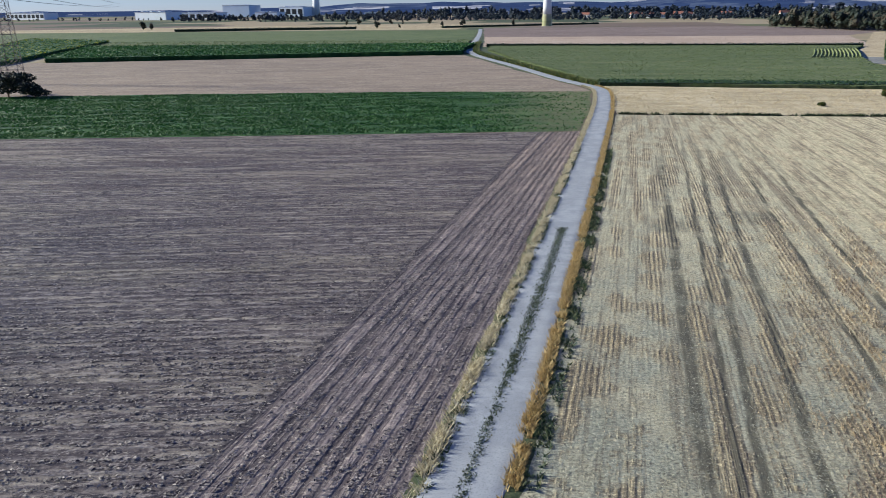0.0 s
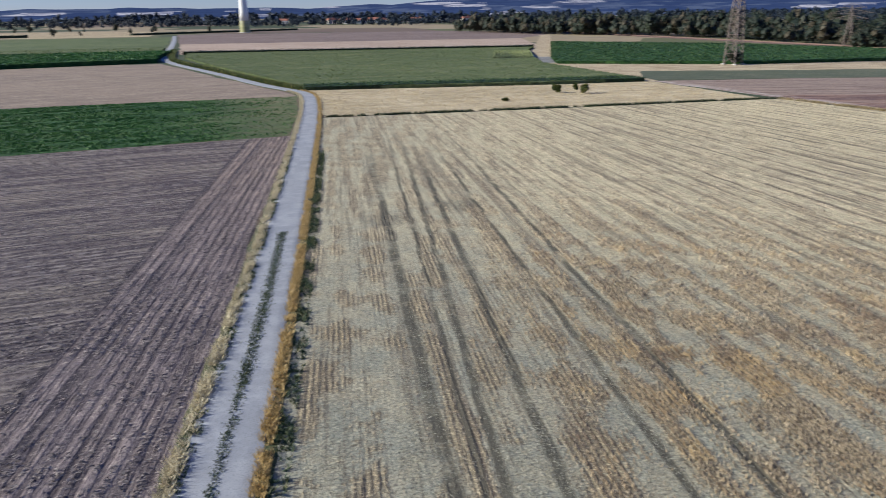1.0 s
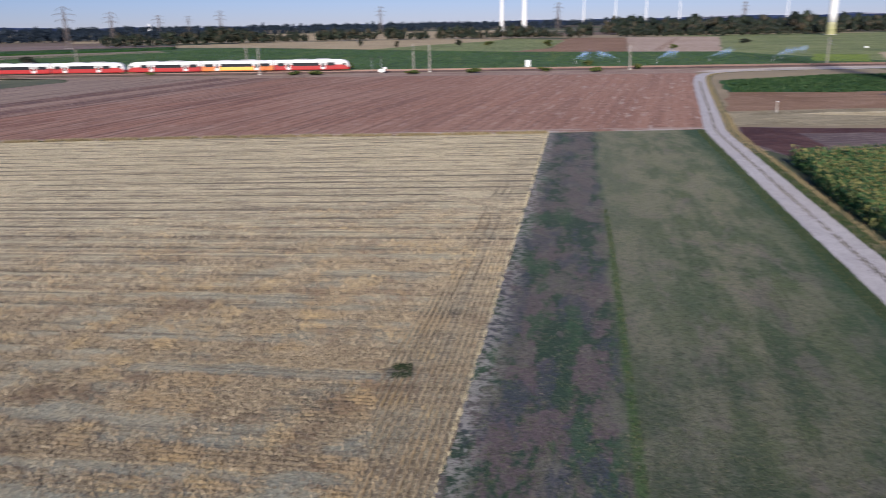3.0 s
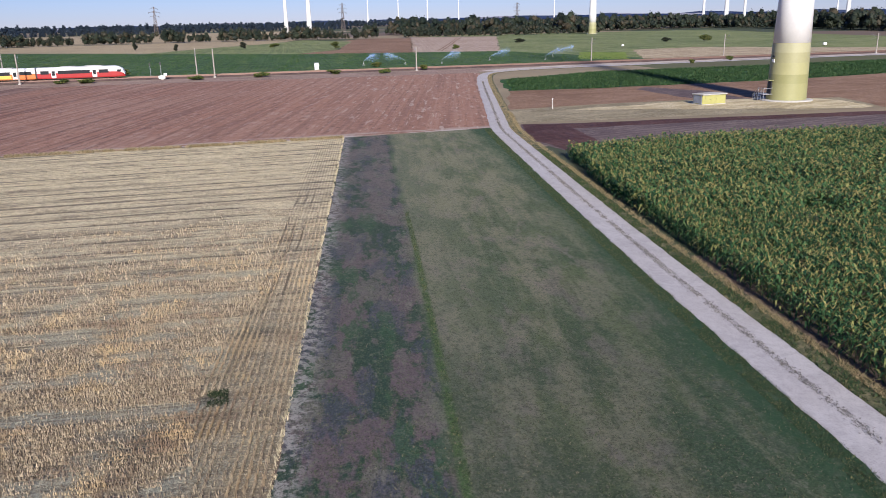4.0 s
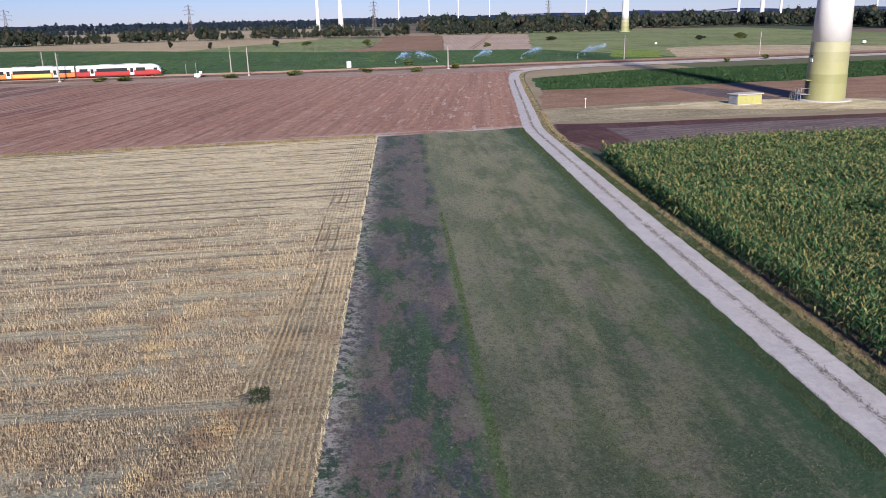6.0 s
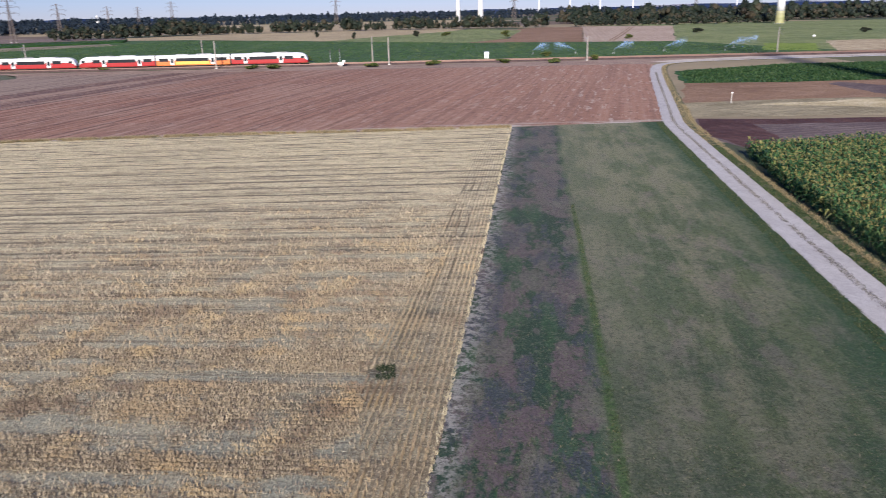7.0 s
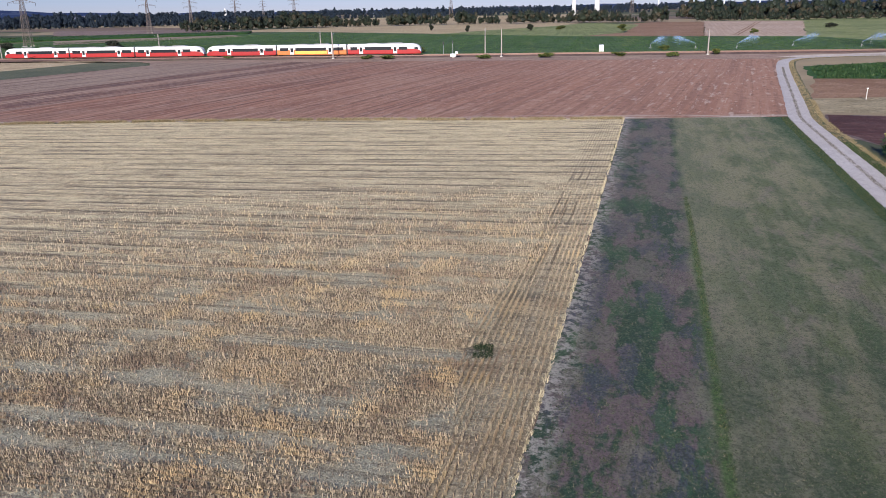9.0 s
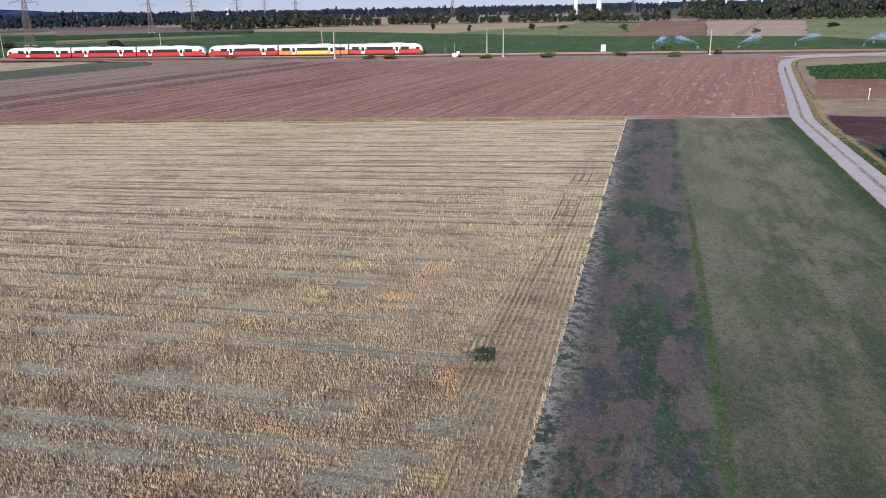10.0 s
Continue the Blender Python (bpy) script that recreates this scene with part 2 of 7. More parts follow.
    for x0, slope, half in TRAMS:
        away = g.math("ABSOLUTE", g.add(g.sub(g.x, g.add(g.mul(g.y, slope), x0)), wob))
        line = g.mul(g.ramp(away, half * 0.35, half * 1.1, 1.0, 0.0), g.mul(g.ramp(g.noise(0.22, 4, None, 0.7), 0.36, 0.54, 0.35, 1.0), g.ramp(g.y, 100.0, 60.0)))
        c = g.mix(g.mul(line, 0.9), c, (0.080, 0.073, 0.056))
    g.bump(g.add(g.mul(rows, g.ramp(held, 0.0, 1.0, 0.15, 1.0)), fine), 0.6, 0.08)
    return g.done(c)


def plough_material():
    """Harvested ground, rows one way in the field and along the track at its end."""
    g = Nodes("harvested_ground")
    al, ac = g.turned(5.5)
    side = g.sub(g.x, g.add(g.mul(g.sub(g.y, 22.6), 0.225), -9.8))
    end = g.ramp(g.add(side, g.mul(g.sub(g.noise(0.3, 2), 0.5), 0.8)), -0.3, 0.5)
    rows_a = g.stripes(ac, al, 0.75, 0.3)
    rows_b = g.add(g.mul(g.stripes(side, g.y, 0.62, 0.2, (0.1, 0.7)), 0.5), g.mul(g.ramp(g.noise(1.0, 3, g.vec(g.mul(side, 2.0), g.mul(g.y, 0.25)), 0.7), 0.38, 0.58), 0.5))
    tram = g.ramp(g.math("ABSOLUTE", g.sub(g.math("PINGPONG", side, 1.1), 0.25)), 0.05, 0.3, 1.0, 0.0)
    long_ = g.noise(1.0, 4, g.vec(g.mul(al, 0.035), g.mul(ac, 0.22)))
    streak = g.noise(1.0, 6, g.vec(g.mul(al, 1.1), g.mul(ac, 2.4)), 0.78)
    lines = g.noise(1.0, 4, g.vec(g.mul(al, 0.10), g.mul(ac, 1.15)), 0.7)
    fine = g.noise(4.0, 5, None, 0.8)
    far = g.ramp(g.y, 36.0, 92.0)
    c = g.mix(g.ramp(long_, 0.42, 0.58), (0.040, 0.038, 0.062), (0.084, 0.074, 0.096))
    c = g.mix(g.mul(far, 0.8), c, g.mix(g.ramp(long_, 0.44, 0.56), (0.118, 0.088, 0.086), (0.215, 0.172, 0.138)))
    c = g.mix(g.ramp(g.noise(1.0, 4, g.vec(g.mul(al, 0.05), g.mul(ac, 0.14), 4.0)), 0.54, 0.64, 0.0, 0.5), c, (0.25, 0.225, 0.165))
    c = g.mix(g.ramp(g.sub(g.x, g.mul(g.y, 0.2)), -42.0, -14.0, 0.0, 0.5), c, (0.225, 0.178, 0.150))
    c = g.mix(g.mul(g.ramp(streak, 0.505, 0.55), g.ramp(g.noise(0.1, 3), 0.4, 0.6, 0.35, 0.85)), c, (0.270, 0.235, 0.225))
    c = g.mix(g.ramp(lines, 0.53, 0.59, 0.0, 0.55), c, (0.345, 0.295, 0.245))
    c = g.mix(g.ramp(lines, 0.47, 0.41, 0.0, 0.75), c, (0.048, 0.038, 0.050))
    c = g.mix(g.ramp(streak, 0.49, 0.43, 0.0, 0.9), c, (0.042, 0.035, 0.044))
    wide = g.noise(1.0, 4, g.vec(g.mul(al, 0.06), g.mul(ac, 0.42)), 0.7)
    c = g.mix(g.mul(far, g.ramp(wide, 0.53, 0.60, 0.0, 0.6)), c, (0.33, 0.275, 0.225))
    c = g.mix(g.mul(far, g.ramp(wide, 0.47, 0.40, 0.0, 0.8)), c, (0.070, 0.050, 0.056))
    c = g.mix(end, c, g.mix(g.ramp(g.add(g.mul(fine, 0.6), g.mul(g.noise(0.5, 3), 0.4)), 0.38, 0.66), g.mix(far, (0.145, 0.118, 0.126), (0.200, 0.150, 0.130)), g.mix(far, (0.285, 0.232, 0.222), (0.385, 0.300, 0.248))))
    rows = g.add(g.mul(rows_a, g.sub(1.0, end)), g.mul(rows_b, end))
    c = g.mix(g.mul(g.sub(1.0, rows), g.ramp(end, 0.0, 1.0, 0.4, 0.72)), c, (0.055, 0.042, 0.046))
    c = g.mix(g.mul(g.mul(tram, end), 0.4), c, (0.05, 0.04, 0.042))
    for off, half in ((0.05, 0.16), (1.75, 0.14)):
        wheel = g.ramp(g.math("ABSOLUTE", g.add(g.sub(side, off), g.mul(g.sub(g.noise(0.5, 3), 0.5), 0.35))), half * 0.6, half * 1.5, 1.0, 0.0)
        c = g.mix(g.mul(wheel, g.ramp(g.noise(0.6, 3), 0.36, 0.52, 0.35, 0.9)), c, (0.034, 0.028, 0.036))
    c = g.mix(g.ramp(fine, 0.55, 0.64, 0.0, 0.6), c, (0.40, 0.345, 0.30))
    g.bump(g.add(g.mul(rows, 1.0), g.add(fine, streak)), 0.7, 0.12)
    return g.done(c)


def meadow_material():
    """The mown strip: bare dark weedy margin by the stubble, a green line, then thin dry turf that is greener at the gravel track."""
    g = Nodes("mown_strip")
    d = g.mul(g.sub(g.add(g.mul(g.sub(g.x, 24.0), -0.1707), -0.2), g.y), 0.985)
    al, _ = g.turned(-9.7)
    wob = g.mul(g.sub(g.noise(0.25, 3), 0.5), 1.6)
    dw = g.add(d, wob)
    blot = g.noise(1.0, 5, g.vec(g.mul(al, 0.13), g.mul(d, 0.33)), 0.62)
    blot2 = g.noise(1.0, 5, g.vec(g.mul(al, 0.17), g.mul(d, 0.38), 7.0), 0.62)
    patch = g.noise(0.75, 5, None, 0.75)
    clump = g.noise(2.4, 4, None, 0.8)
    fine = g.noise(9.0, 4, None, 0.85)
    streak = g.noise(1.0, 4, g.vec(g.mul(al, 0.08), g.mul(d, 0.95)), 0.6)
    tone = g.add(g.add(g.mul(blot, 0.60), g.mul(patch, 0.15)), g.mul(streak, 0.25))
    turf = g.mix(g.ramp(tone, 0.44, 0.56), (0.056, 0.090, 0.042), (0.175, 0.168, 0.112))
    turf = g.mix(g.ramp(blot2, 0.50, 0.60, 0.0, 0.7), turf, (0.082, 0.112, 0.044))
    turf = g.mix(g.ramp(g.noise(1.0, 5, g.vec(g.mul(al, 0.2), g.mul(d, 0.5), 3.0), 0.65), 0.52, 0.62, 0.0, 0.75), turf, (0.180, 0.150, 0.132))
    turf = g.mix(g.ramp(streak, 0.44, 0.34, 0.0, 0.35), turf, (0.050, 0.060, 0.034))
    track = g.sub(g.add(g.mul(g.sub(g.x, 18.0), -0.162), -20.6), g.y)      # grows towards the gravel track
    green = g.ramp(g.add(track, g.mul(wob, 2.0)), g.ramp(g.x, 22.0, 50.0, -9.0, -4.5), -0.2)
    turf = g.mix(g.ramp(d, 13.0, 8.0, 0.0, 0.4), turf, (0.165, 0.168, 0.122))
    turf = g.mix(g.mul(g.ramp(g.x, 44.0, 20.0), g.ramp(tone, 0.42, 0.58, 0.75, 0.30)), turf, (0.046, 0.062, 0.040))
    turf = g.mix(g.mul(green, g.ramp(tone, 0.40, 0.56, 1.0, 0.65)), turf, (0.030, 0.068, 0.032))
    bare = g.mix(g.ramp(g.add(g.mul(blot, 0.75), g.mul(patch, 0.25)), 0.48, 0.53), (0.026, 0.056, 0.036), (0.120, 0.090, 0.098))
    bare = g.mix(g.ramp(blot2, 0.53, 0.58, 0.0, 0.8), bare, (0.135, 0.120, 0.108))
    bare = g.mix(g.ramp(g.noise(1.0, 5, g.vec(g.mul(al, 0.16), g.mul(d, 0.5), 12.0), 0.65), 0.52, 0.57, 0.0, 0.75), bare, (0.058, 0.062, 0.086))
    bare = g.mix(g.ramp(g.noise(1.0, 5, g.vec(g.mul(al, 0.14), g.mul(d, 0.5), 21.0), 0.65), 0.55, 0.60, 0.0, 0.8), bare, (0.034, 0.084, 0.040))
    bare = g.mix(g.ramp(g.noise(1.0, 5, g.vec(g.mul(al, 0.2), g.mul(d, 0.6), 33.0), 0.65), 0.58, 0.63, 0.0, 0.7), bare, (0.165, 0.155, 0.130))
    bare = g.mix(g.ramp(clump, 0.55, 0.62, 0.0, 0.5), bare, (0.060, 0.092, 0.040))
    # tone gradient, partly the lens's falloff, put into the colour: paler towards +x
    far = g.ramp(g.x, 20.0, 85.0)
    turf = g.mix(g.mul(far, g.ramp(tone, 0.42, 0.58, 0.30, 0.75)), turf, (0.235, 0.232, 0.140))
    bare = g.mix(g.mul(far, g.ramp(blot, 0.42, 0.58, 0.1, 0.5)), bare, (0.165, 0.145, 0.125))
    c = g.mix(g.ramp(dw, 6.0, 7.2), bare, turf)
    middle = g.sub(6.86, g.mul(g.ramp(g.x, 45.0, 95.0), 0.55))
    line = g.mul(g.ramp(g.math("ABSOLUTE", g.sub(g.add(d, g.mul(wob, 0.10)), middle)), 0.08, 0.34, 1.0, 0.0), g.ramp(g.noise(0.7, 4, None, 0.7), 0.38, 0.50, 0.45, 1.0))
    line = g.mul(line, g.ramp(g.x, 42.0, 70.0, 1.0, 0.25))
    c = g.mix(g.mul(line, 0.85), c, (0.054, 0.104, 0.030))
    chaff = g.mul(g.ramp(g.add(d, g.mul(wob, 0.8)), 0.2, 1.7, 1.0, 0.0), g.ramp(g.noise(1.6, 4, None, 0.75), 0.44, 0.56))
    c = g.mix(g.mul(chaff, 0.85), c, (0.36, 0.34, 0.31))
    c = g.mix(g.ramp(clump, 0.48, 0.40, 0.0, 0.45), c, (0.034, 0.046, 0.030))
    c = g.mix(g.ramp(clump, 0.53, 0.62, 0.0, 0.25), c, (0.20, 0.175, 0.145))
    c = g.mix(g.ramp(fine, 0.53, 0.62, 0.0, 0.32), c, (0.20, 0.19, 0.14))
    c = g.mix(g.ramp(fine, 0.48, 0.39, 0.0, 0.6), c, (0.024, 0.030, 0.020))
    c = g.mix(g.mul(g.ramp(g.add(track, g.mul(wob, 1.4)), -2.8, -0.2), g.ramp(clump, 0.44, 0.56, 0.9, 0.5)), c, (0.024, 0.062, 0.028))
    g.bump(g.add(fine, clump), 0.7, 0.06)
    return g.done(c)


def gravel_material(name, pale, dust, warm, rough=1.0):
    g = Nodes(name, 0.95)
    fine = g.noise(14.0, 4, None, 0.8)
    blot = g.noise(0.5, 5)
    c = g.mix(g.ramp(blot, 0.42, 0.58), pale, dust)
    c = g.mix(g.ramp(g.noise(0.08, 3), 0.45, 0.60, 0.0, 0.5), c, warm)
    mid = g.noise(2.6, 5, None, 0.75)
    c = g.mix(g.ramp(mid, 0.51, 0.62, 0.0, 0.45 * rough), c, tuple(v * 0.70 for v in dust))
    c = g.mix(g.ramp(mid, 0.48, 0.38, 0.0, 0.45 * rough), c, tuple(min(1, v * 1.16) for v in pale))
    c = g.mix(g.ramp(fine, 0.48, 0.38, 0.0, 0.55), c, tuple(v * 0.5 for v in dust))
    g.bump(fine, 0.4, 0.02)
    return g.done(c)


def brown_material():
    """Bare reddish field with long light and dark passes that run aslant to the railway."""
    g = Nodes("bare_field")
    s = g.add(g.sub(g.y, 110.0), g.mul(g.sub(g.x, 102.0), 0.33))           # above 0: the paler upper part
    band = g.noise(1.0, 3, g.vec(g.mul(g.x, 0.012), g.mul(s, 0.22)))
    al, ac = g.turned(-16)
    passes = g.noise(1.0, 3, g.vec(g.mul(al, 0.007), g.mul(ac, 0.26)))
    lines = g.noise(1.0, 4, g.vec(g.mul(al, 0.011), g.mul(ac, 0.85)), 0.65)
    scuff = g.noise(1.0, 4, g.vec(g.mul(al, 0.11), g.mul(ac, 0.75)), 0.7)
    fine = g.noise(1.6, 5, None, 0.75)
    grain = g.noise(0.8, 5, g.vec(g.mul(al, 0.5), ac), 0.8)
    c = g.mix(g.ramp(passes, 0.40, 0.60), (0.190, 0.092, 0.066), (0.285, 0.148, 0.102))
    c = g.mix(g.ramp(g.noise(0.03, 3), 0.42, 0.62, 0.0, 0.5), c, (0.30, 0.195, 0.150))
    w = g.add(s, g.mul(g.sub(band, 0.5), 5.0))
    c = g.mix(g.ramp(w, 4.0, 8.0, 0.0, 0.9), c, g.mix(g.ramp(fine, 0.35, 0.65), (0.215, 0.165, 0.135), (0.30, 0.24, 0.195)))
    for lo, hi, tone in ((-2.0, 5.0, (0.105, 0.066, 0.062)), (-8.0, -2.5, (0.29, 0.21, 0.165)), (-15.0, -8.5, (0.12, 0.074, 0.068)), (-18.5, -15.5, (0.28, 0.20, 0.16))):
        k = g.mul(g.ramp(w, lo - 0.8, lo + 0.8), g.ramp(w, hi - 0.8, hi + 0.8, 1.0, 0.0))
        c = g.mix(g.mul(k, g.ramp(g.noise(0.25, 3), 0.3, 0.6, 0.45, 0.9)), c, tone)
    c = g.mix(g.ramp(lines, 0.53, 0.60, 0.0, 0.42), c, (0.37, 0.255, 0.200))
    c = g.mix(g.ramp(lines, 0.48, 0.41, 0.0, 0.75), c, (0.092, 0.050, 0.044))
    c = g.mix(g.ramp(g.add(g.y, g.mul(g.sub(passes, 0.5), 60.0)), 70.0, -30.0, 0.0, 0.55), c, (0.340, 0.192, 0.135))
    near = g.ramp(g.y, 0.0, -40.0, 0.35, 1.0)
    c = g.mix(g.mul(near, g.ramp(scuff, 0.57, 0.63, 0.0, 0.75)), c, (0.47, 0.37, 0.31))
    c = g.mix(g.ramp(grain, 0.54, 0.64, 0.0, 0.45), c, (0.43, 0.31, 0.25))
    c = g.mix(g.ramp(grain, 0.46, 0.36, 0.0, 0.6), c, (0.085, 0.050, 0.045))
    edge = g.ramp(g.add(g.add(g.x, g.mul(g.math("MAXIMUM", g.y, 0.0), 0.045)), g.mul(g.sub(fine, 0.5), 3.0)), 109.0, 112.5, 1.0, 0.0)
    c = g.mix(g.mul(edge, g.ramp(g.noise(1.0, 4, g.vec(g.mul(g.x, 0.9), g.mul(g.y, 0.12)), 0.7), 0.44, 0.56)), c, (0.43, 0.37, 0.33))
    g.bump(g.add(grain, lines), 0.6, 0.15)
    return g.done(c)


def country_material():
    """Distant farmland: a patchwork of narrow fields."""
    g = Nodes("distant_farmland")
    warp = g.mul(g.sub(g.noise(0.002, 2), 0.5), 160.0)
    v = g.node("ShaderNodeTexVoronoi")
    v.feature, v.distance = "F1", "CHEBYCHEV"
    v.inputs["Scale"].default_value = 1.0
    g.put(g.vec(g.mul(g.add(g.x, warp), 0.0055), g.mul(g.sub(g.y, warp), 0.0040)), v.inputs["Vector"])
    sep = g.node("ShaderNodeSeparateColor")
    g.put(v.outputs["Color"], sep.inputs[0])
    r = sep.outputs[0]
    c = g.mix(g.ramp(r, 0.28, 0.30), (0.30, 0.24, 0.155), (0.045, 0.066, 0.034))
    c = g.mix(g.ramp(r, 0.55, 0.57), c, (0.16, 0.115, 0.09))
    c = g.mix(g.ramp(r, 0.74, 0.76), c, (0.11, 0.115, 0.055))
    c = g.mix(g.ramp(g.noise(0.05, 4), 0.35, 0.65, 0.0, 0.35), c, (0.13, 0.11, 0.075))
    g.bump(g.noise(0.5, 4), 0.4, 0.3)
    return g.done(c)


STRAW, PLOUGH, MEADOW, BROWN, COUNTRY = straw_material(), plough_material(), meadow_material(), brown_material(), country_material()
ROAD = gravel_material("farm_track_gravel", (0.335, 0.345, 0.375), (0.265, 0.275, 0.305), (0.31, 0.315, 0.335), 0.35)
ROAD_B = gravel_material("pale_gravel", (0.470, 0.445, 0.450), (0.410, 0.385, 0.392), (0.445, 0.412, 0.405), 0.7)
BALLAST = gravel_material("ballast", (0.135, 0.09, 0.08), (0.085, 0.058, 0.054), (0.16, 0.105, 0.09))
VERGE_SOIL = field_material("verge_turf", (0.050, 0.066, 0.034), (0.105, 0.105, 0.056), (0.22, 0.19, 0.11), 78, 0.5, 0.0)
GREEN_LOW = field_material("green_crop_ground", (0.016, 0.052, 0.015), (0.034, 0.092, 0.024), (0.068, 0.140, 0.038), 5.5, 1.1, 0.35, 0.04, 0.05, 1.4)
CROPGROUND = field_material("leafy_crop_ground", (0.016, 0.052, 0.015), (0.034, 0.092, 0.024), (0.068, 0.140, 0.038), 5.5, 1.1, 0.35, 0.04, 0.05, 1.4, 0.5, (-6.0, 20.0, (0.165, 0.150, 0.085)))
GREEN_DULL = field_material("dull_green_field", (0.085, 0.114, 0.045), (0.120, 0.148, 0.060), (0.18, 0.19, 0.100), 5.5, 1.4, 0.25, 0.02, 0.02, 0.8)
GREEN_MID = field_material("mid_green_field", (0.036, 0.078, 0.028), (0.064, 0.116, 0.042), (0.110, 0.160, 0.064), -4, 1.6, 0.25, 0.02, 0.015, 0.8)
GREEN_PALE = field_material("pale_green_field", (0.120, 0.160, 0.055), (0.215, 0.245, 0.095), (0.32, 0.31, 0.17), -4, 1.6, 0.2, 0.02, 0.02, 0.8)
GREEN_STRIP = field_material("grey_green_strip", (0.085, 0.10, 0.065), (0.115, 0.125, 0.08), (0.17, 0.165, 0.11), -17, 1.5, 0.2, 0.02, 0.02, 0.8)
TAN = field_material("tan_field", (0.22, 0.17, 0.135), (0.285, 0.22, 0.17), (0.38, 0.305, 0.235), 8, 1.2, 0.2, 0.02, 0.015, 0.9)
WHEAT = field_material("pale_wheat_stubble", (0.32, 0.25, 0.155), (0.42, 0.33, 0.205), (0.52, 0.43, 0.28), 90, 1.4, 0.15, 0.02, 0.015, 0.8)
DRYGRASS = field_material("dry_grass_ground", (0.36, 0.29, 0.18), (0.50, 0.41, 0.27), (0.64, 0.55, 0.38), -3, 0.9, 0.1, 0.06, 0.05, 1.4)
PURPLE = field_material("mauve_bare_field", (0.16, 0.115, 0.105), (0.22, 0.165, 0.145), (0.30, 0.235, 0.20), 4, 1.3, 0.2, 0.02, 0.015, 0.8)
DARKSOIL = field_material("dark_tilled_soil", (0.066, 0.030, 0.029), (0.098, 0.047, 0.044), (0.15, 0.082, 0.074), -80, 1.0, 0.3, 0.03, 0.02, 1.4)
MAUVE = field_material("mauve_soil", (0.11, 0.078, 0.08), (0.155, 0.115, 0.112), (0.23, 0.18, 0.165), -80, 1.6, 0.3, 0.03, 0.012, 1.2)
REDSOIL = field_material("red_brown_soil", (0.205, 0.118, 0.072), (0.275, 0.168, 0.108), (0.36, 0.24, 0.165), -88, 1.4, 0.25, 0.02, 0.015, 1.0)
PINK = field_material("pinkish_field", (0.36, 0.265, 0.205), (0.43, 0.325, 0.255), (0.50, 0.40, 0.32), -12, 3.0, 0.15, 0.015, 0.012, 0.6)
SAND = field_material("sandy_ground", (0.32, 0.245, 0.155), (0.45, 0.36, 0.235), (0.60, 0.50, 0.345), 0, 1.0, 0.1, 0.08, 0.06, 1.2)
YELLOWGREEN = field_material("yellow_green_crop", (0.13, 0.19, 0.03), (0.20, 0.27, 0.045), (0.30, 0.36, 0.08), -70, 1.4, 0.2, 0.05, 0.05, 1.0)
PALEDRY = field_material("pale_dry_grass", (0.42, 0.34, 0.20), (0.58, 0.49, 0.31), (0.72, 0.63, 0.44), -80, 0.9, 0.15, 0.08, 0.08, 1.4)
PALEGRAVEL = field_material("pale_gravelly_soil", (0.42, 0.35, 0.30), (0.54, 0.47, 0.41), (0.66, 0.59, 0.53), -88, 2.0, 0.1, 0.05, 0.03, 1.0)
RAILSIDE = field_material("dry_lineside_ground", (0.24, 0.165, 0.13), (0.32, 0.225, 0.18), (0.44, 0.34, 0.27), -88, 1.6, 0.15, 0.05, 0.03, 1.0)
DRYTURF = field_material("thin_dry_turf", (0.22, 0.185, 0.115), (0.30, 0.255, 0.165), (0.44, 0.375, 0.25), -80, 0.9, 0.1, 0.08, 0.05, 1.2)
GREYSOIL = field_material("grey_damp_ground", (0.16, 0.16, 0.16), (0.22, 0.215, 0.21), (0.30, 0.29, 0.28), 0, 1.0, 0.1, 0.08, 0.06, 1.2)


# ---- builders ----
def mesh_of(name, verts, faces, material=None, smooth=False):
    me = bpy.data.meshes.new(name)
    me.from_pydata([tuple(v) for v in verts], [], [tuple(f) for f in faces])
    if material:
        me.materials.append(material)
    if smooth:
        me.polygons.foreach_set("use_smooth", [True] * len(me.polygons))
    me.update()
    return me


def fast_mesh(name, verts, faces, material, size=3):
    """A mesh from numpy arrays whose faces all have the same number of corners."""
    verts, faces = np.asarray(verts, np.float32).reshape(-1, 3), np.asarray(faces, np.int32).reshape(-1, size)
    me = bpy.data.meshes.new(name)
    me.vertices.add(len(verts)), me.loops.add(faces.size), me.polygons.add(len(faces))
    me.vertices.foreach_set("co", verts.ravel())
    me.loops.foreach_set("vertex_index", faces.ravel())
    me.polygons.foreach_set("loop_start", np.arange(0, faces.size, size, dtype=np.int32))
    me.polygons.foreach_set("use_smooth", np.zeros(len(faces), bool))
    me.materials.append(material)
    me.update(calc_edges=True)
    return me


def part(name, bm, material, parent, label=""):
    """One bmesh as one mesh object under a thing or a part."""
    me = bpy.data.meshes.new(name)
    bm.to_mesh(me)
    bm.free()
    me.materials.append(material)
    ob = new(name, me)
    ob.parent = parent
    return tagged(ob, label) if label else ob


def uneven(points, step, amount, seed=0):
    """A closed outline with extra corners, moved a little."""
    rng, out = random.Random(seed), []
    for (ax, ay), (bx, by) in zip(points, points[1:] + points[:1]):
        n = max(1, int(math.hypot(bx - ax, by - ay) / step))
        for i in range(n):
            f = i / n
            j = amount if i else amount * 0.3
            out.append((ax + (bx - ax) * f + rng.uniform(-j, j), ay + (by - ay) * f + rng.uniform(-j, j)))
    return out


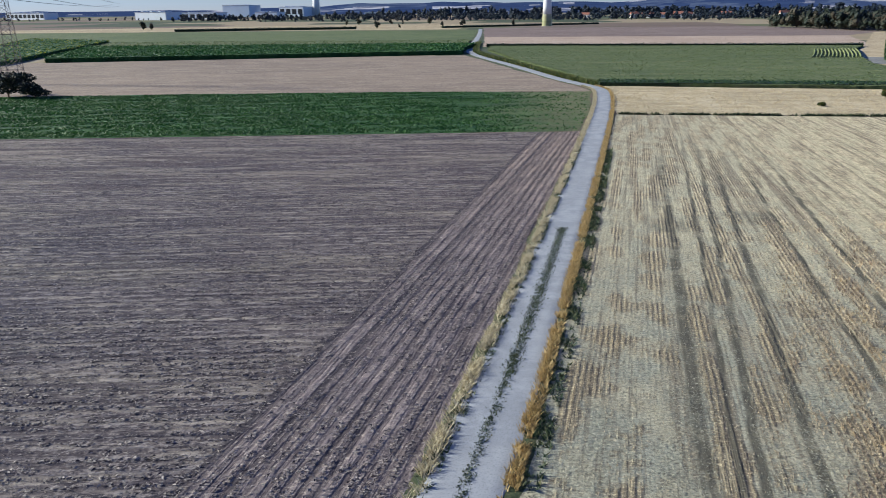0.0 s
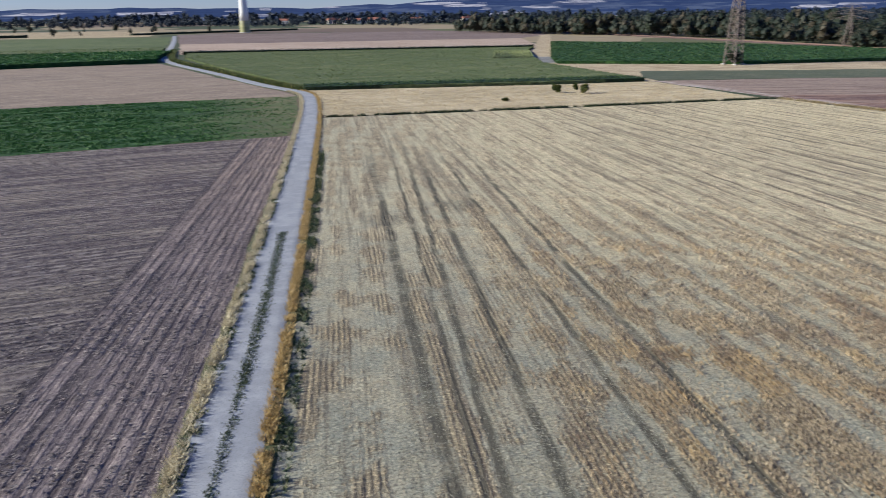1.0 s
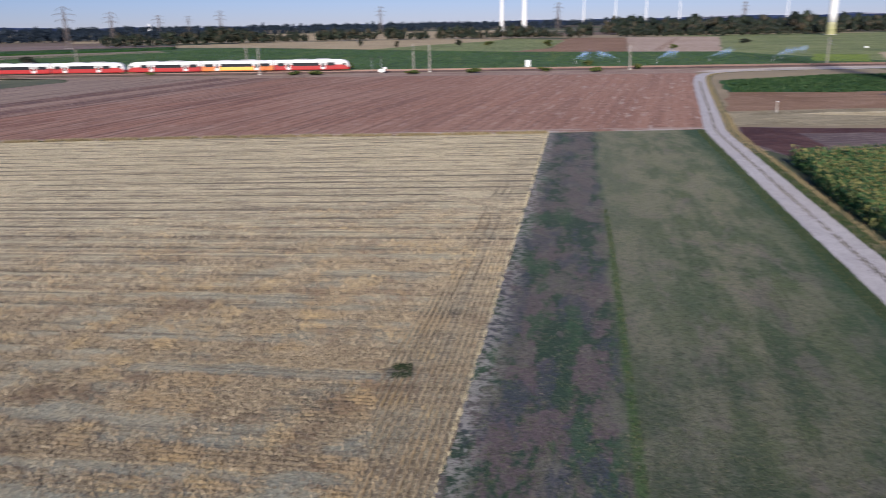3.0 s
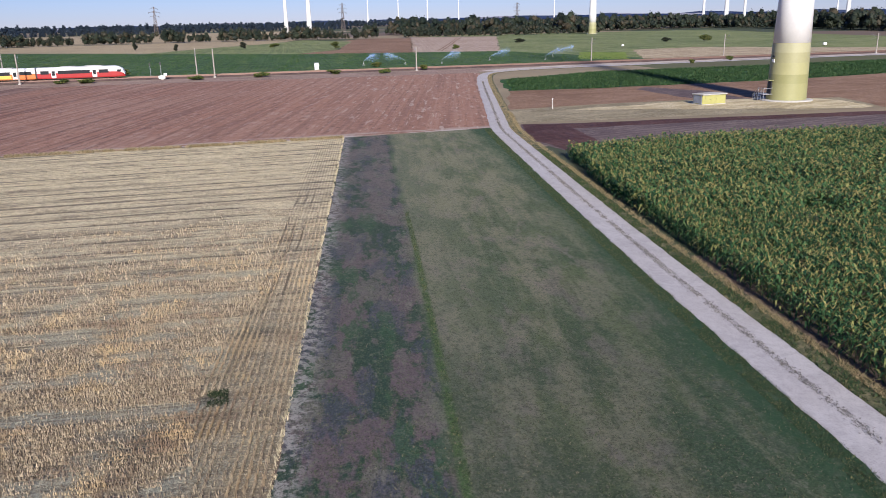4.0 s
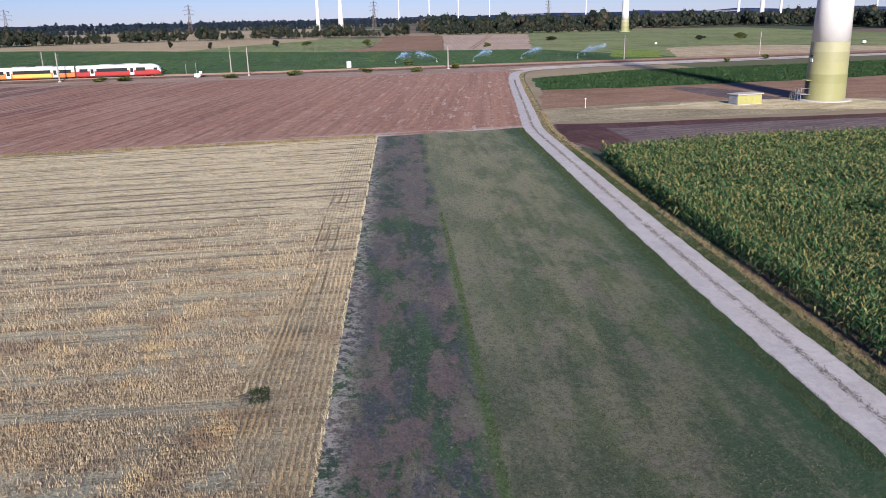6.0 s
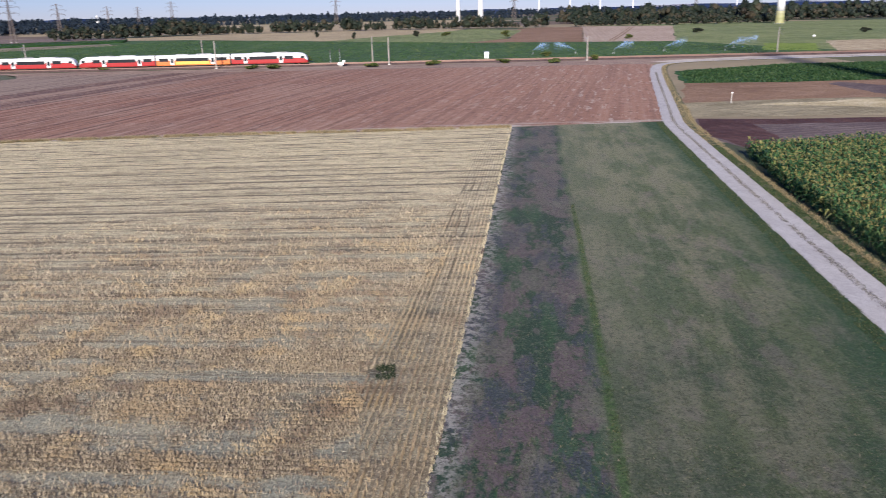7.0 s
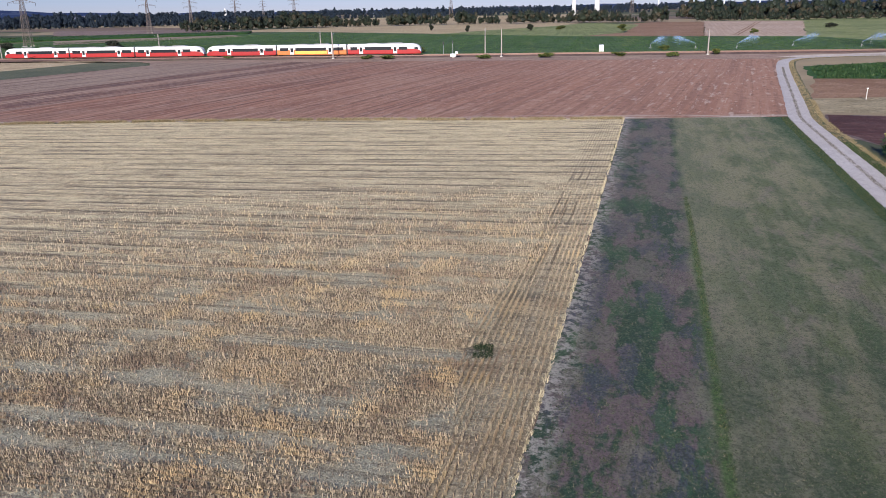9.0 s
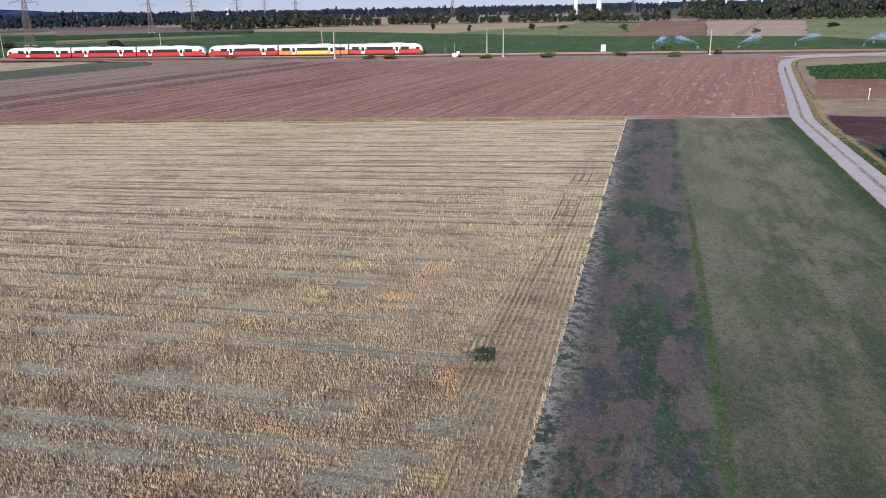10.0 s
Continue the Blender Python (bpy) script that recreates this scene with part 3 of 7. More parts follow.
def sheet(name, points, z, material, label, step=3.0, amount=0.18, kind="structure"):
    pts = uneven(points, step, amount, len(name))
    bm = bmesh.new()
    f = bm.faces.new([bm.verts.new((x, y, z)) for x, y in pts])
    if f.normal.z < 0 or (f.normal_update() or f.normal.z < 0):
        f.normal_flip()
    bmesh.ops.triangulate(bm, faces=bm.faces[:])
    me = bpy.data.meshes.new(name)
    bm.to_mesh(me)
    bm.free()
    me.materials.append(material)
    return tagged(new(name, me), label, "field", kind=kind)


def along_line(points, step):
    """Points at even steps along a smoothed line, with the unit side vector to its left."""
    p = np.array(points, float)
    for _ in range(3):
        q = [p[0]]
        for a, b in zip(p[:-1], p[1:]):
            q += [a * 0.75 + b * 0.25, a * 0.25 + b * 0.75]
        p = np.array(q + [p[-1]])
    seg = np.linalg.norm(np.diff(p, axis=0), axis=1)
    s = np.r_[0, np.cumsum(seg)]
    at = np.linspace(0, s[-1], max(2, int(s[-1] / step)))
    c = np.stack([np.interp(at, s, p[:, 0]), np.interp(at, s, p[:, 1])], 1)
    d = np.gradient(c, axis=0)
    d /= np.linalg.norm(d, axis=1)[:, None]
    return c, np.stack([-d[:, 1], d[:, 0]], 1)


def ribbon(name, points, profile, step, material, label, ragged=0.1, seed=1, category="road"):
    """A band along a line. profile: pairs of offset to the left and height; its outer edges are a little ragged."""
    c, n = along_line(points, step)
    rng, k, verts, faces = np.random.RandomState(seed), len(profile), [], []
    for i in range(len(c)):
        for j, (o, z) in enumerate(profile):
            w = o + (rng.uniform(-ragged, ragged) if j in (0, k - 1) else 0)
            verts.append((*(c[i] + n[i] * w), z))
            if i and j:
                a = i * k + j
                faces.append((a - k - 1, a - 1, a, a - k))
    me = mesh_of(name, verts, [f[::-1] for f in faces], material, True)
    if me.polygons[0].normal.z < 0:
        me.flip_normals()
    return tagged(new(name, me), label, category, kind="structure")


TRACK_A = [(-12.4, -40), (-4.8, 0), (-0.45, 22), (1.95, 33.2), (5.65, 52), (12.1, 85.3), (19.4, 124), (22.9, 147), (23.4, 158), (17.5, 176), (10, 216), (-4.4, 280), (-5.6, 315), (-2.5, 480), (-2.5, 644)]
TRACK_B = [(-60, -9.5), (-5, -18.6), (20, -22.7), (30, -24.25), (40, -25.85), (50, -27.55), (60, -29.3), (72, -31.45), (90, -34.7), (104, -37.2), (110, -38.7), (118, -41.1), (145, -48.9), (168, -55.5), (200, -65.0), (217, -70.9), (224.5, -75.4), (229.5, -82.0), (233, -92), (235, -110), (236.5, -145), (239, -190), (240, -420)]

# ---- ground ----
bm = bmesh.new()
bmesh.ops.create_circle(bm, cap_ends=True, segments=64, radius=4700)
me = bpy.data.meshes.new("ground")
bm.to_mesh(me)
bm.free()
me.materials.append(COUNTRY)
tagged(new("ground", me), "flat farmland of many narrow fields out to the horizon", "ground", kind="structure")

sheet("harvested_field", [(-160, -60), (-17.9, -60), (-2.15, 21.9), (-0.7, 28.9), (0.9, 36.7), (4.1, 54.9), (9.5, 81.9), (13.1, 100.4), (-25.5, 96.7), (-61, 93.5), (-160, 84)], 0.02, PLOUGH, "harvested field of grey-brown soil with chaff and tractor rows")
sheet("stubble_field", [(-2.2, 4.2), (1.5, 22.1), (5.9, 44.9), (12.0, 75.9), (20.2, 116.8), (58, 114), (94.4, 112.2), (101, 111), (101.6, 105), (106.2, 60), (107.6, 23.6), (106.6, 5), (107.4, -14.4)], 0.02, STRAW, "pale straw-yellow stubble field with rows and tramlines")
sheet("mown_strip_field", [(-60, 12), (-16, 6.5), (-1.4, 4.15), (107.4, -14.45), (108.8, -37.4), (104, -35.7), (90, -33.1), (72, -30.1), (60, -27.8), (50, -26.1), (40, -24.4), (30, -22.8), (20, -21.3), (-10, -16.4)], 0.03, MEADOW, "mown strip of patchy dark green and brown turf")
sheet("bare_field", [(107.5, -14), (106.9, 5), (107.9, 23.6), (106.6, 60), (101.9, 108), (101, 152), (138, 143.8), (230, 113.3), (240, 118), (233.6, 20.6), (226, -72.6), (217, -70.2), (198, -63.8), (167, -54.5), (139, -46.4), (116, -39.6), (109, -37.4)], 0.025, BROWN, "bare reddish brown field with paler passes beside the railway", 5, 0.4)
sheet("dry_grass_field", [(20.4, 117.4), (58, 114.4), (94.4, 112.5), (99, 112), (101, 151), (77.4, 152.8), (50.2, 156.9), (25, 162), (23.6, 147)], 0.03, DRYGRASS, "fallow strip of pale dry grass")
sheet("green_crop_field", [(-160, 84.2), (-61, 93.6), (-25.5, 96.9), (12.6, 100.6), (17, 122), (21, 150.8), (-18, 150.1), (-60.6, 147), (-160, 134)], 0.03, CROPGROUND, "low dark green crop in a long narrow field")
sheet("tan_field", [(-160, 134.2), (-60.6, 147.2), (-18, 150.3), (21, 151), (20, 158), (10, 200), (-6, 274), (-85.7, 256.6), (-140.4, 243.6), (-180, 232)], 0.025, TAN, "harvested tan field", 6, 0.5)
sheet("grass_field", [(-6.5, 410), (-190, 402), (-330, 395), (-384, 607), (-68, 610), (-4, 612)], 0.03, GREEN_DULL, "dull green field", 8, 1)
sheet("pale_field", [(0, 458), (201, 448), (246, 505), (277, 565), (229, 674), (0, 690)], 0.03, PURPLE, "bare mauve-brown field", 8, 1)
sheet("straw_field", [(0, 336), (151, 321), (163, 340), (201.6, 447), (1, 457.5)], 0.025, PINK, "pale tan harvested field behind a hedge", 8, 0.6)
sheet("far_wheat_field", [(-447, 707), (-329, 783), (-160, 865), (-20, 870), (-20, 640), (-384, 612)], 0.025, WHEAT, "pale wheat stubble", 10, 2)
sheet("sandy_strip_field", [(108.5, 217), (161, 188.5), (242, 180), (268, 205), (262, 140), (245.5, 140.2), (157.6, 163.8), (115.7, 179), (101.5, 155)], 0.02, SAND, "strip of pale sandy ground", 5, 0.6)
sheet("green_strip_field", [(101, 154.8), (115.7, 179), (157.6, 163.8), (245.5, 140.2), (246, 124), (230, 113.5), (138, 144)], 0.03, GREEN_STRIP, "narrow grey-green strip field", 5, 0.5)
sheet("gap_ground", [(100.4, 152), (103, 152), (110, 214), (125, 246), (166, 330), (250, 505), (243, 505), (152, 322), (139, 298), (116, 246), (105, 216)], 0.035, SAND, "sandy field path", 6, 0.8)
sheet("damp_patch", [(107, 222), (112, 220), (126, 252), (119, 256)], 0.045, GREYSOIL, "grey damp patch on the sandy path", 3, 0.8)
sheet("rail_margin_field", [(240, 118), (246, 124), (268, 205), (272, 260), (258, 260), (250, 150)], 0.02, SAND, "dry margin beside the railway", 6, 0.6)
sheet("rail_side", [(224, -68), (233.6, 20.6), (240, 118), (250, 150), (254, 150), (249, 0), (246, -110), (247, -420), (242, -420), (240, -190), (237, -110), (230, -76)], 0.02, RAILSIDE, "dry weedy margin between field and railway", 6, 0.6)
sheet("green_field_east", [(268, 260), (262, 0), (260, -120), (262, -160), (374, -132), (391, -89.4), (415, -32), (487, 49.5), (588, 160), (590, 260), (420, 300)], 0.02, GREEN_MID, "green crop field beyond the railway", 8, 0.8)
sheet("wheat_field_east", [(560, 300), (608, 211), (588, 160), (492, 46), (560, 20), (650, -30), (745, -60), (768, 12), (748, 174), (655, 275), (610, 330)], 0.03, WHEAT, "pale harvested wheat field", 10, 1)
sheet("green_wedge_field", [(487, 49), (415, -32), (460, -60), (640, -95), (745, -66), (650, -31), (560, 19)], 0.035, GREEN_PALE, "pale green wedge of grass", 8, 1)
sheet("far_wheat_field", [(860, 420), (1500, 640), (1600, -150), (900, -120), (830, 60), (830, 250)], 0.03, WHEAT, "far pale wheat stubble behind the tree belt", 20, 4)
sheet("mauve_field_east", [(556, 346), (760, 471), (735, 330), (690, 240), (598, 207)], 0.035, PURPLE, "bare mauve-brown field beyond the railway", 10, 1)
sheet("pale_strip_field", [(404, 252), (466, 290), (535, 200), (500, 180)], 0.035, TAN, "pale harvested strip beyond the railway", 8, 1)
sheet("far_tan_field", [(1070, 662), (1192, 738), (1000, 370), (900, 330)], 0.04, WHEAT, "far pale stubble strip", 12, 2)
sheet("red_field_east", [(415, -32.5), (391, -89.4), (709, -161), (735, -130), (700, -100), (640, -95.5), (460, -60.5)], 0.03, REDSOIL, "reddish brown field", 8, 1)
sheet("pink_field_east", [(391, -89.6), (374, -131), (689, -237), (764, -164), (709, -161.2)], 0.03, PINK, "pinkish pale field with wheel marks", 8, 1)
sheet("meadow_east", [(374, -131.5), (275, -155), (290, -420), (385, -403), (560, -440), (737, -493), (770, -338), (764, -164.5), (689, -237.3)], 0.025, GREEN_PALE, "broad pale green meadow before the wood", 10, 1)
sheet("gravel_margin", [(229, -79), (231, -84), (236, -97), (238.5, -135), (242, -190), (243, -420), (251, -420), (248, -190), (247, -110), (240, -84), (233, -74)], 0.045, PALEGRAVEL, "pale bare gravelly margin between track and railway", 5, 0.6)
sheet("yellow_green_patch", [(281.5, -131.5), (270.2, -146.8), (321.5, -172.8), (335.1, -156.7)], 0.05, YELLOWGREEN, "patch of bright yellow-green crop", 4, 0.8)
sheet("sandy_yard", [(341, -187), (268, -152), (259, -184), (258, -226), (259, -254), (262, -420), (300, -420), (283, -288), (302, -266), (331, -245), (349, -226)], 0.04, SAND, "pale sandy ground beside the railway", 8, 1)
sheet("tilled_strip_field", [(110.8, -42.5), (104, -71), (98, -107), (70, -190), (40, -180), (81, -91), (84.6, -58), (84.9, -39.2), (96, -38)], 0.02, MAUVE, "tilled mauve-brown strip field", 4, 0.4)
sheet("tilled_corner", [(110.5, -42.7), (108.4, -48), (98.5, -47.2), (84.7, -45), (84.9, -39.2), (98, -38.3)], 0.035, DARKSOIL, "dark freshly tilled corner of the strip field", 2, 0.3)
sheet("tilled_band", [(109.3, -41.7), (106.2, -72), (101.5, -109), (97, -109), (102.4, -69.3), (103.4, -47)], 0.04, DARKSOIL, "dark tilled band along the strip field", 3, 0.3)
sheet("tilled_band", [(90.4, -43.7), (86.4, -72.2), (86.8, -94.3), (83.4, -92), (83.2, -69.9), (87.5, -43.5)], 0.04, DARKSOIL, "dark tilled band along the strip field", 3, 0.3)
sheet("dry_grass_patch", [(125.2, -57.4), (126.3, -68.2), (129.5, -84.6), (128, -94.5), (127, -105), (117.5, -108), (108.1, -106.1), (106.6, -102.4), (109.7, -94.0), (113.7, -85.6), (117.6, -75.7), (122.1, -64.5)], 0.045, PALEDRY, "band of pale dry grass at the foot of the wind turbine", 2, 0.7)
sheet("sandy_field_east", [(112.3, -42.6), (109, -72), (107.5, -106), (122, -112), (126.5, -98), (130.4, -84.7), (131.2, -76.5), (129, -47)], 0.03, DRYTURF, "thin dry grass before the wind turbine", 3, 0.5)
sheet("bare_field_east", [(130, -47.5), (131.4, -76.5), (130.6, -84.9), (126, -98), (122, -112), (107.5, -107), (98, -107), (60, -240), (175, -240), (167.3, -178.7), (161.6, -125.4), (161.5, -79.2), (164.7, -60)], 0.022, REDSOIL, "bare reddish brown field round the wind turbine", 5, 0.6)
# dark sheet that paints the tower's soft shadow on the soil
sheet("damp_soil", [(155, -86.5), (159, -91), (146, -97.5), (128, -96), (127, -89), (138, -86)], 0.03, MAUVE, "patch of soil behind the hut, darkened for the turbine tower's shadow", 3, 0.6)
sheet("beet_field", [(164.7, -59.8), (161.5, -79.2), (161.6, -125.4), (167.3, -178.7), (175, -260), (222, -260), (213.8, -227), (210.2, -162), (212, -104), (197, -69)], 0.03, GREEN_LOW, "strip of leafy dark green beet", 4, 0.5)

ribbon("farm_track", TRACK_A, [(1.44, 0.02), (1.3, 0.075), (0.78, 0.06), (0.0, 0.085), (-0.78, 0.06), (-1.3, 0.075), (-1.44, 0.02)], 1.0, ROAD, "pale grey gravel farm track with a green middle strip")
ribbon("gravel_track", TRACK_B, [(1.5, 0.02), (1.36, 0.085), (0.75, 0.06), (0.0, 0.09), (-0.75, 0.06), (-1.36, 0.085), (-1.5, 0.02)], 1.0, ROAD_B, "pale gravel track along the meadow strip")

for k, shift in enumerate((0.0, 2.3)):
    ribbon("wheel_mark", [(398, -104.5 - shift), (455, -123.5 - shift), (507, -141 - shift), (600, -171 - shift), (684, -198 - shift * 1.6)], [(0.45, 0.04), (0.0, 0.05), (-0.45, 0.04)], 6.0, REDSOIL, "dark wheel mark across the pale field", 0.15, 90 + k, "track")

VERGE_PROFILE = [(2.05, 0.0), (1.8, 0.035), (1.0, 0.04)]
ribbon("track_verge", TRACK_A, VERGE_PROFILE, 1.0, VERGE_SOIL, "dry turf verge of the farm track", 0.2, 5, "verge")
ribbon("track_verge", TRACK_A, [(-o, z) for o, z in VERGE_PROFILE[::-1]], 1.0, VERGE_SOIL, "dry turf verge of the farm track", 0.2, 6, "verge")
ribbon("track_verge", TRACK_B, [(-1.2, 0.04), (-2.4, 0.045), (-2.9, 0.0)], 1.0, VERGE_SOIL, "weedy verge of the gravel track", 0.2, 7, "verge")

# ---- stuff: stubble, chaff, grass and crops ----
def inside(points, xy):
    """Which of the places lie inside the outline."""
    p, ok = np.array(points, float), np.zeros(len(xy), bool)
    for (ax, ay), (bx, by) in zip(p, np.roll(p, -1, 0)):
        cross = (ay > xy[:, 1]) != (by > xy[:, 1])
        ok ^= cross & (xy[:, 0] < (bx - ax) * (xy[:, 1] - ay) / (by - ay + 1e-12) + ax)
    return ok


def scatter(points, count, seed):
    """Places spread at random inside an outline."""
    rng, p = np.random.RandomState(seed), np.array(points, float)
    lo, hi = p.min(0), p.max(0)
    xy = rng.uniform(lo, hi, (int(count), 2))
    return xy[inside(points, xy)]


def patchy(xy, size, seed=0):
    """A smooth uneven field of values between about 0 and 1."""
    rng, v = np.random.RandomState(seed), np.zeros(len(xy))
    for k in range(7):
        a, f = rng.uniform(0, 6.28), rng.uniform(0.5, 1.9) / size
        v += np.sin(xy[:, 0] * math.cos(a) * f * 6.28 + xy[:, 1] * math.sin(a) * f * 6.28 + rng.uniform(0, 6.28))
    return 0.5 + v / 7


def blades(xy, rng, height, width, lean, z=0.03, flat=None):
    """One pointed blade a place: a triangle that leans some way."""
    n = len(xy)
    a, b = rng.uniform(0, 6.28, n), rng.uniform(0, 6.28, n)
    h, w = rng.uniform(*height, n), rng.uniform(*width, n)
    base = np.c_[xy, np.full(n, z)]
    side = np.c_[np.cos(a), np.sin(a), np.zeros(n)] * (w / 2)[:, None]
    tip = base + np.c_[np.cos(b) * h * lean, np.sin(b) * h * lean, h]
    v = np.stack([base - side, base + side, tip], 1).reshape(-1, 3)
    return v, np.arange(len(v)).reshape(-1, 3)


def stuff(name, verts, faces, material, label, category, core=None, cored=0):
    """core: the material of the first few faces, where these are the solid inside."""
    me = fast_mesh(name, verts, faces, material)
    if core:
        me.materials.append(core)
        me.polygons.foreach_set("material_index", (np.arange(len(me.polygons)) < cored).astype(np.int32))
    return tagged(new(name, me), label, category, kind="stuff")


def near(xy, reach):
    """Thins places out with distance from the hovering point."""
    r = np.hypot(xy[:, 0], xy[:, 1])
    return np.random.RandomState(5).uniform(0, 1, len(xy)) < np.clip((reach / np.maximum(r, 1)) ** 2, 0, 1)


STUBBLE = leaf_material("straw_stalks", (0.27, 0.215, 0.150), (0.60, 0.50, 0.35), (0.13, 0.100, 0.075), 0.35, 0.15, (0.42, 0.315, 0.190))
STUBBLE_FAR = leaf_material("straw_bunches", (0.34, 0.285, 0.195), (0.57, 0.485, 0.335), None, 0.35, 0.15, (0.44, 0.35, 0.22))
LAID = leaf_material("laid_straw", (0.23, 0.225, 0.175), (0.48, 0.455, 0.355), (0.13, 0.125, 0.100), 0.3, 0.1)
CHAFF = leaf_material("chaff_and_clods", (0.066, 0.056, 0.066), (0.32, 0.27, 0.25), (0.032, 0.026, 0.032), 0.2, 0.0)
DRY = leaf_material("dry_grass", (0.46, 0.395, 0.26), (0.68, 0.595, 0.42), (0.34, 0.29, 0.18), 0.3, 0.25)
DRYTAN = leaf_material("tan_dry_grass", (0.26, 0.20, 0.11), (0.46, 0.36, 0.22), (0.14, 0.13, 0.06), 0.3, 0.25)
DRYSOFT = leaf_material("fallow_grass_blades", (0.45, 0.37, 0.24), (0.58, 0.49, 0.335), None, 0.08, 0.25)
GOLD = leaf_material("golden_grass", (0.38, 0.26, 0.10), (0.64, 0.47, 0.22), (0.21, 0.155, 0.07), 0.3, 0.25)
WEED = leaf_material("green_weeds", (0.022, 0.040, 0.020), (0.060, 0.090, 0.040), (0.12, 0.12, 0.05), 0.4, 0.2)
VERGEWEED = leaf_material("verge_weeds", (0.022, 0.048, 0.020), (0.062, 0.098, 0.038), (0.13, 0.12, 0.055), 0.3, 0.2)
TURF = leaf_material("thin_turf", (0.028, 0.046, 0.020), (0.080, 0.098, 0.046), (0.14, 0.125, 0.085), 0.12, 0.15)
CROP = leaf_material("crop_leaves", (0.014, 0.060, 0.014), (0.038, 0.122, 0.026), (0.062, 0.140, 0.032), 0.05, 0.2, None, (0.052, 0.118, 0.030))
FLOWER = leaf_material("flowering_crop_leaves", (0.018, 0.062, 0.014), (0.050, 0.125, 0.024), (0.36, 0.36, 0.045), 0.05, 0.2)
CROP_MID = leaf_material("green_field_leaves", (0.034, 0.078, 0.026), (0.066, 0.122, 0.040), (0.095, 0.150, 0.052), 0.03, 0.2, None, (0.130, 0.165, 0.060))
CROP_DARK = leaf_material("dark_crop_leaves", (0.014, 0.040, 0.014), (0.040, 0.088, 0.028), (0.07, 0.11, 0.04), 0.05, 0.2)
CROP_DULL = leaf_material("dull_crop_leaves", (0.090, 0.120, 0.042), (0.126, 0.156, 0.060), (0.155, 0.176, 0.078), 0.03, 0.2, None, (0.250, 0.245, 0.125))
HEDGE = leaf_material("hedge_leaves", (0.012, 0.024, 0.010), (0.035, 0.055, 0.020), None, 0.2, 0.15)
CORN = leaf_material("maize_leaves", (0.014, 0.056, 0.024), (0.108, 0.205, 0.072), (0.27, 0.27, 0.095), 0.09, 0.25)
TASSEL = leaf_material("maize_tassels", (0.26, 0.20, 0.070), (0.42, 0.33, 0.13), None, 0.3, 0.2)
TREE = leaf_material("tree_leaves", (0.008, 0.015, 0.011), (0.028, 0.036, 0.021), (0.052, 0.043, 0.027), 0.02, 0.06)
# bluer copy of the tree leaves, with distance haze put into the colour
HAZETREE = leaf_material("haze_blue_leaves", (0.009, 0.017, 0.029), (0.022, 0.033, 0.048), None, 0.01, 0.1)
BUSH = leaf_material("bush_leaves", (0.030, 0.050, 0.014), (0.100, 0.130, 0.035), (0.19, 0.17, 0.05), 0.3, 0.2)
STONES = leaf_material("small_stones", (0.075, 0.070, 0.065), (0.24, 0.22, 0.21), None, 0.5, 0.0)
BARK = plain_material("bark", (0.085, 0.062, 0.045), 0.9, 0, 0.3, 4)


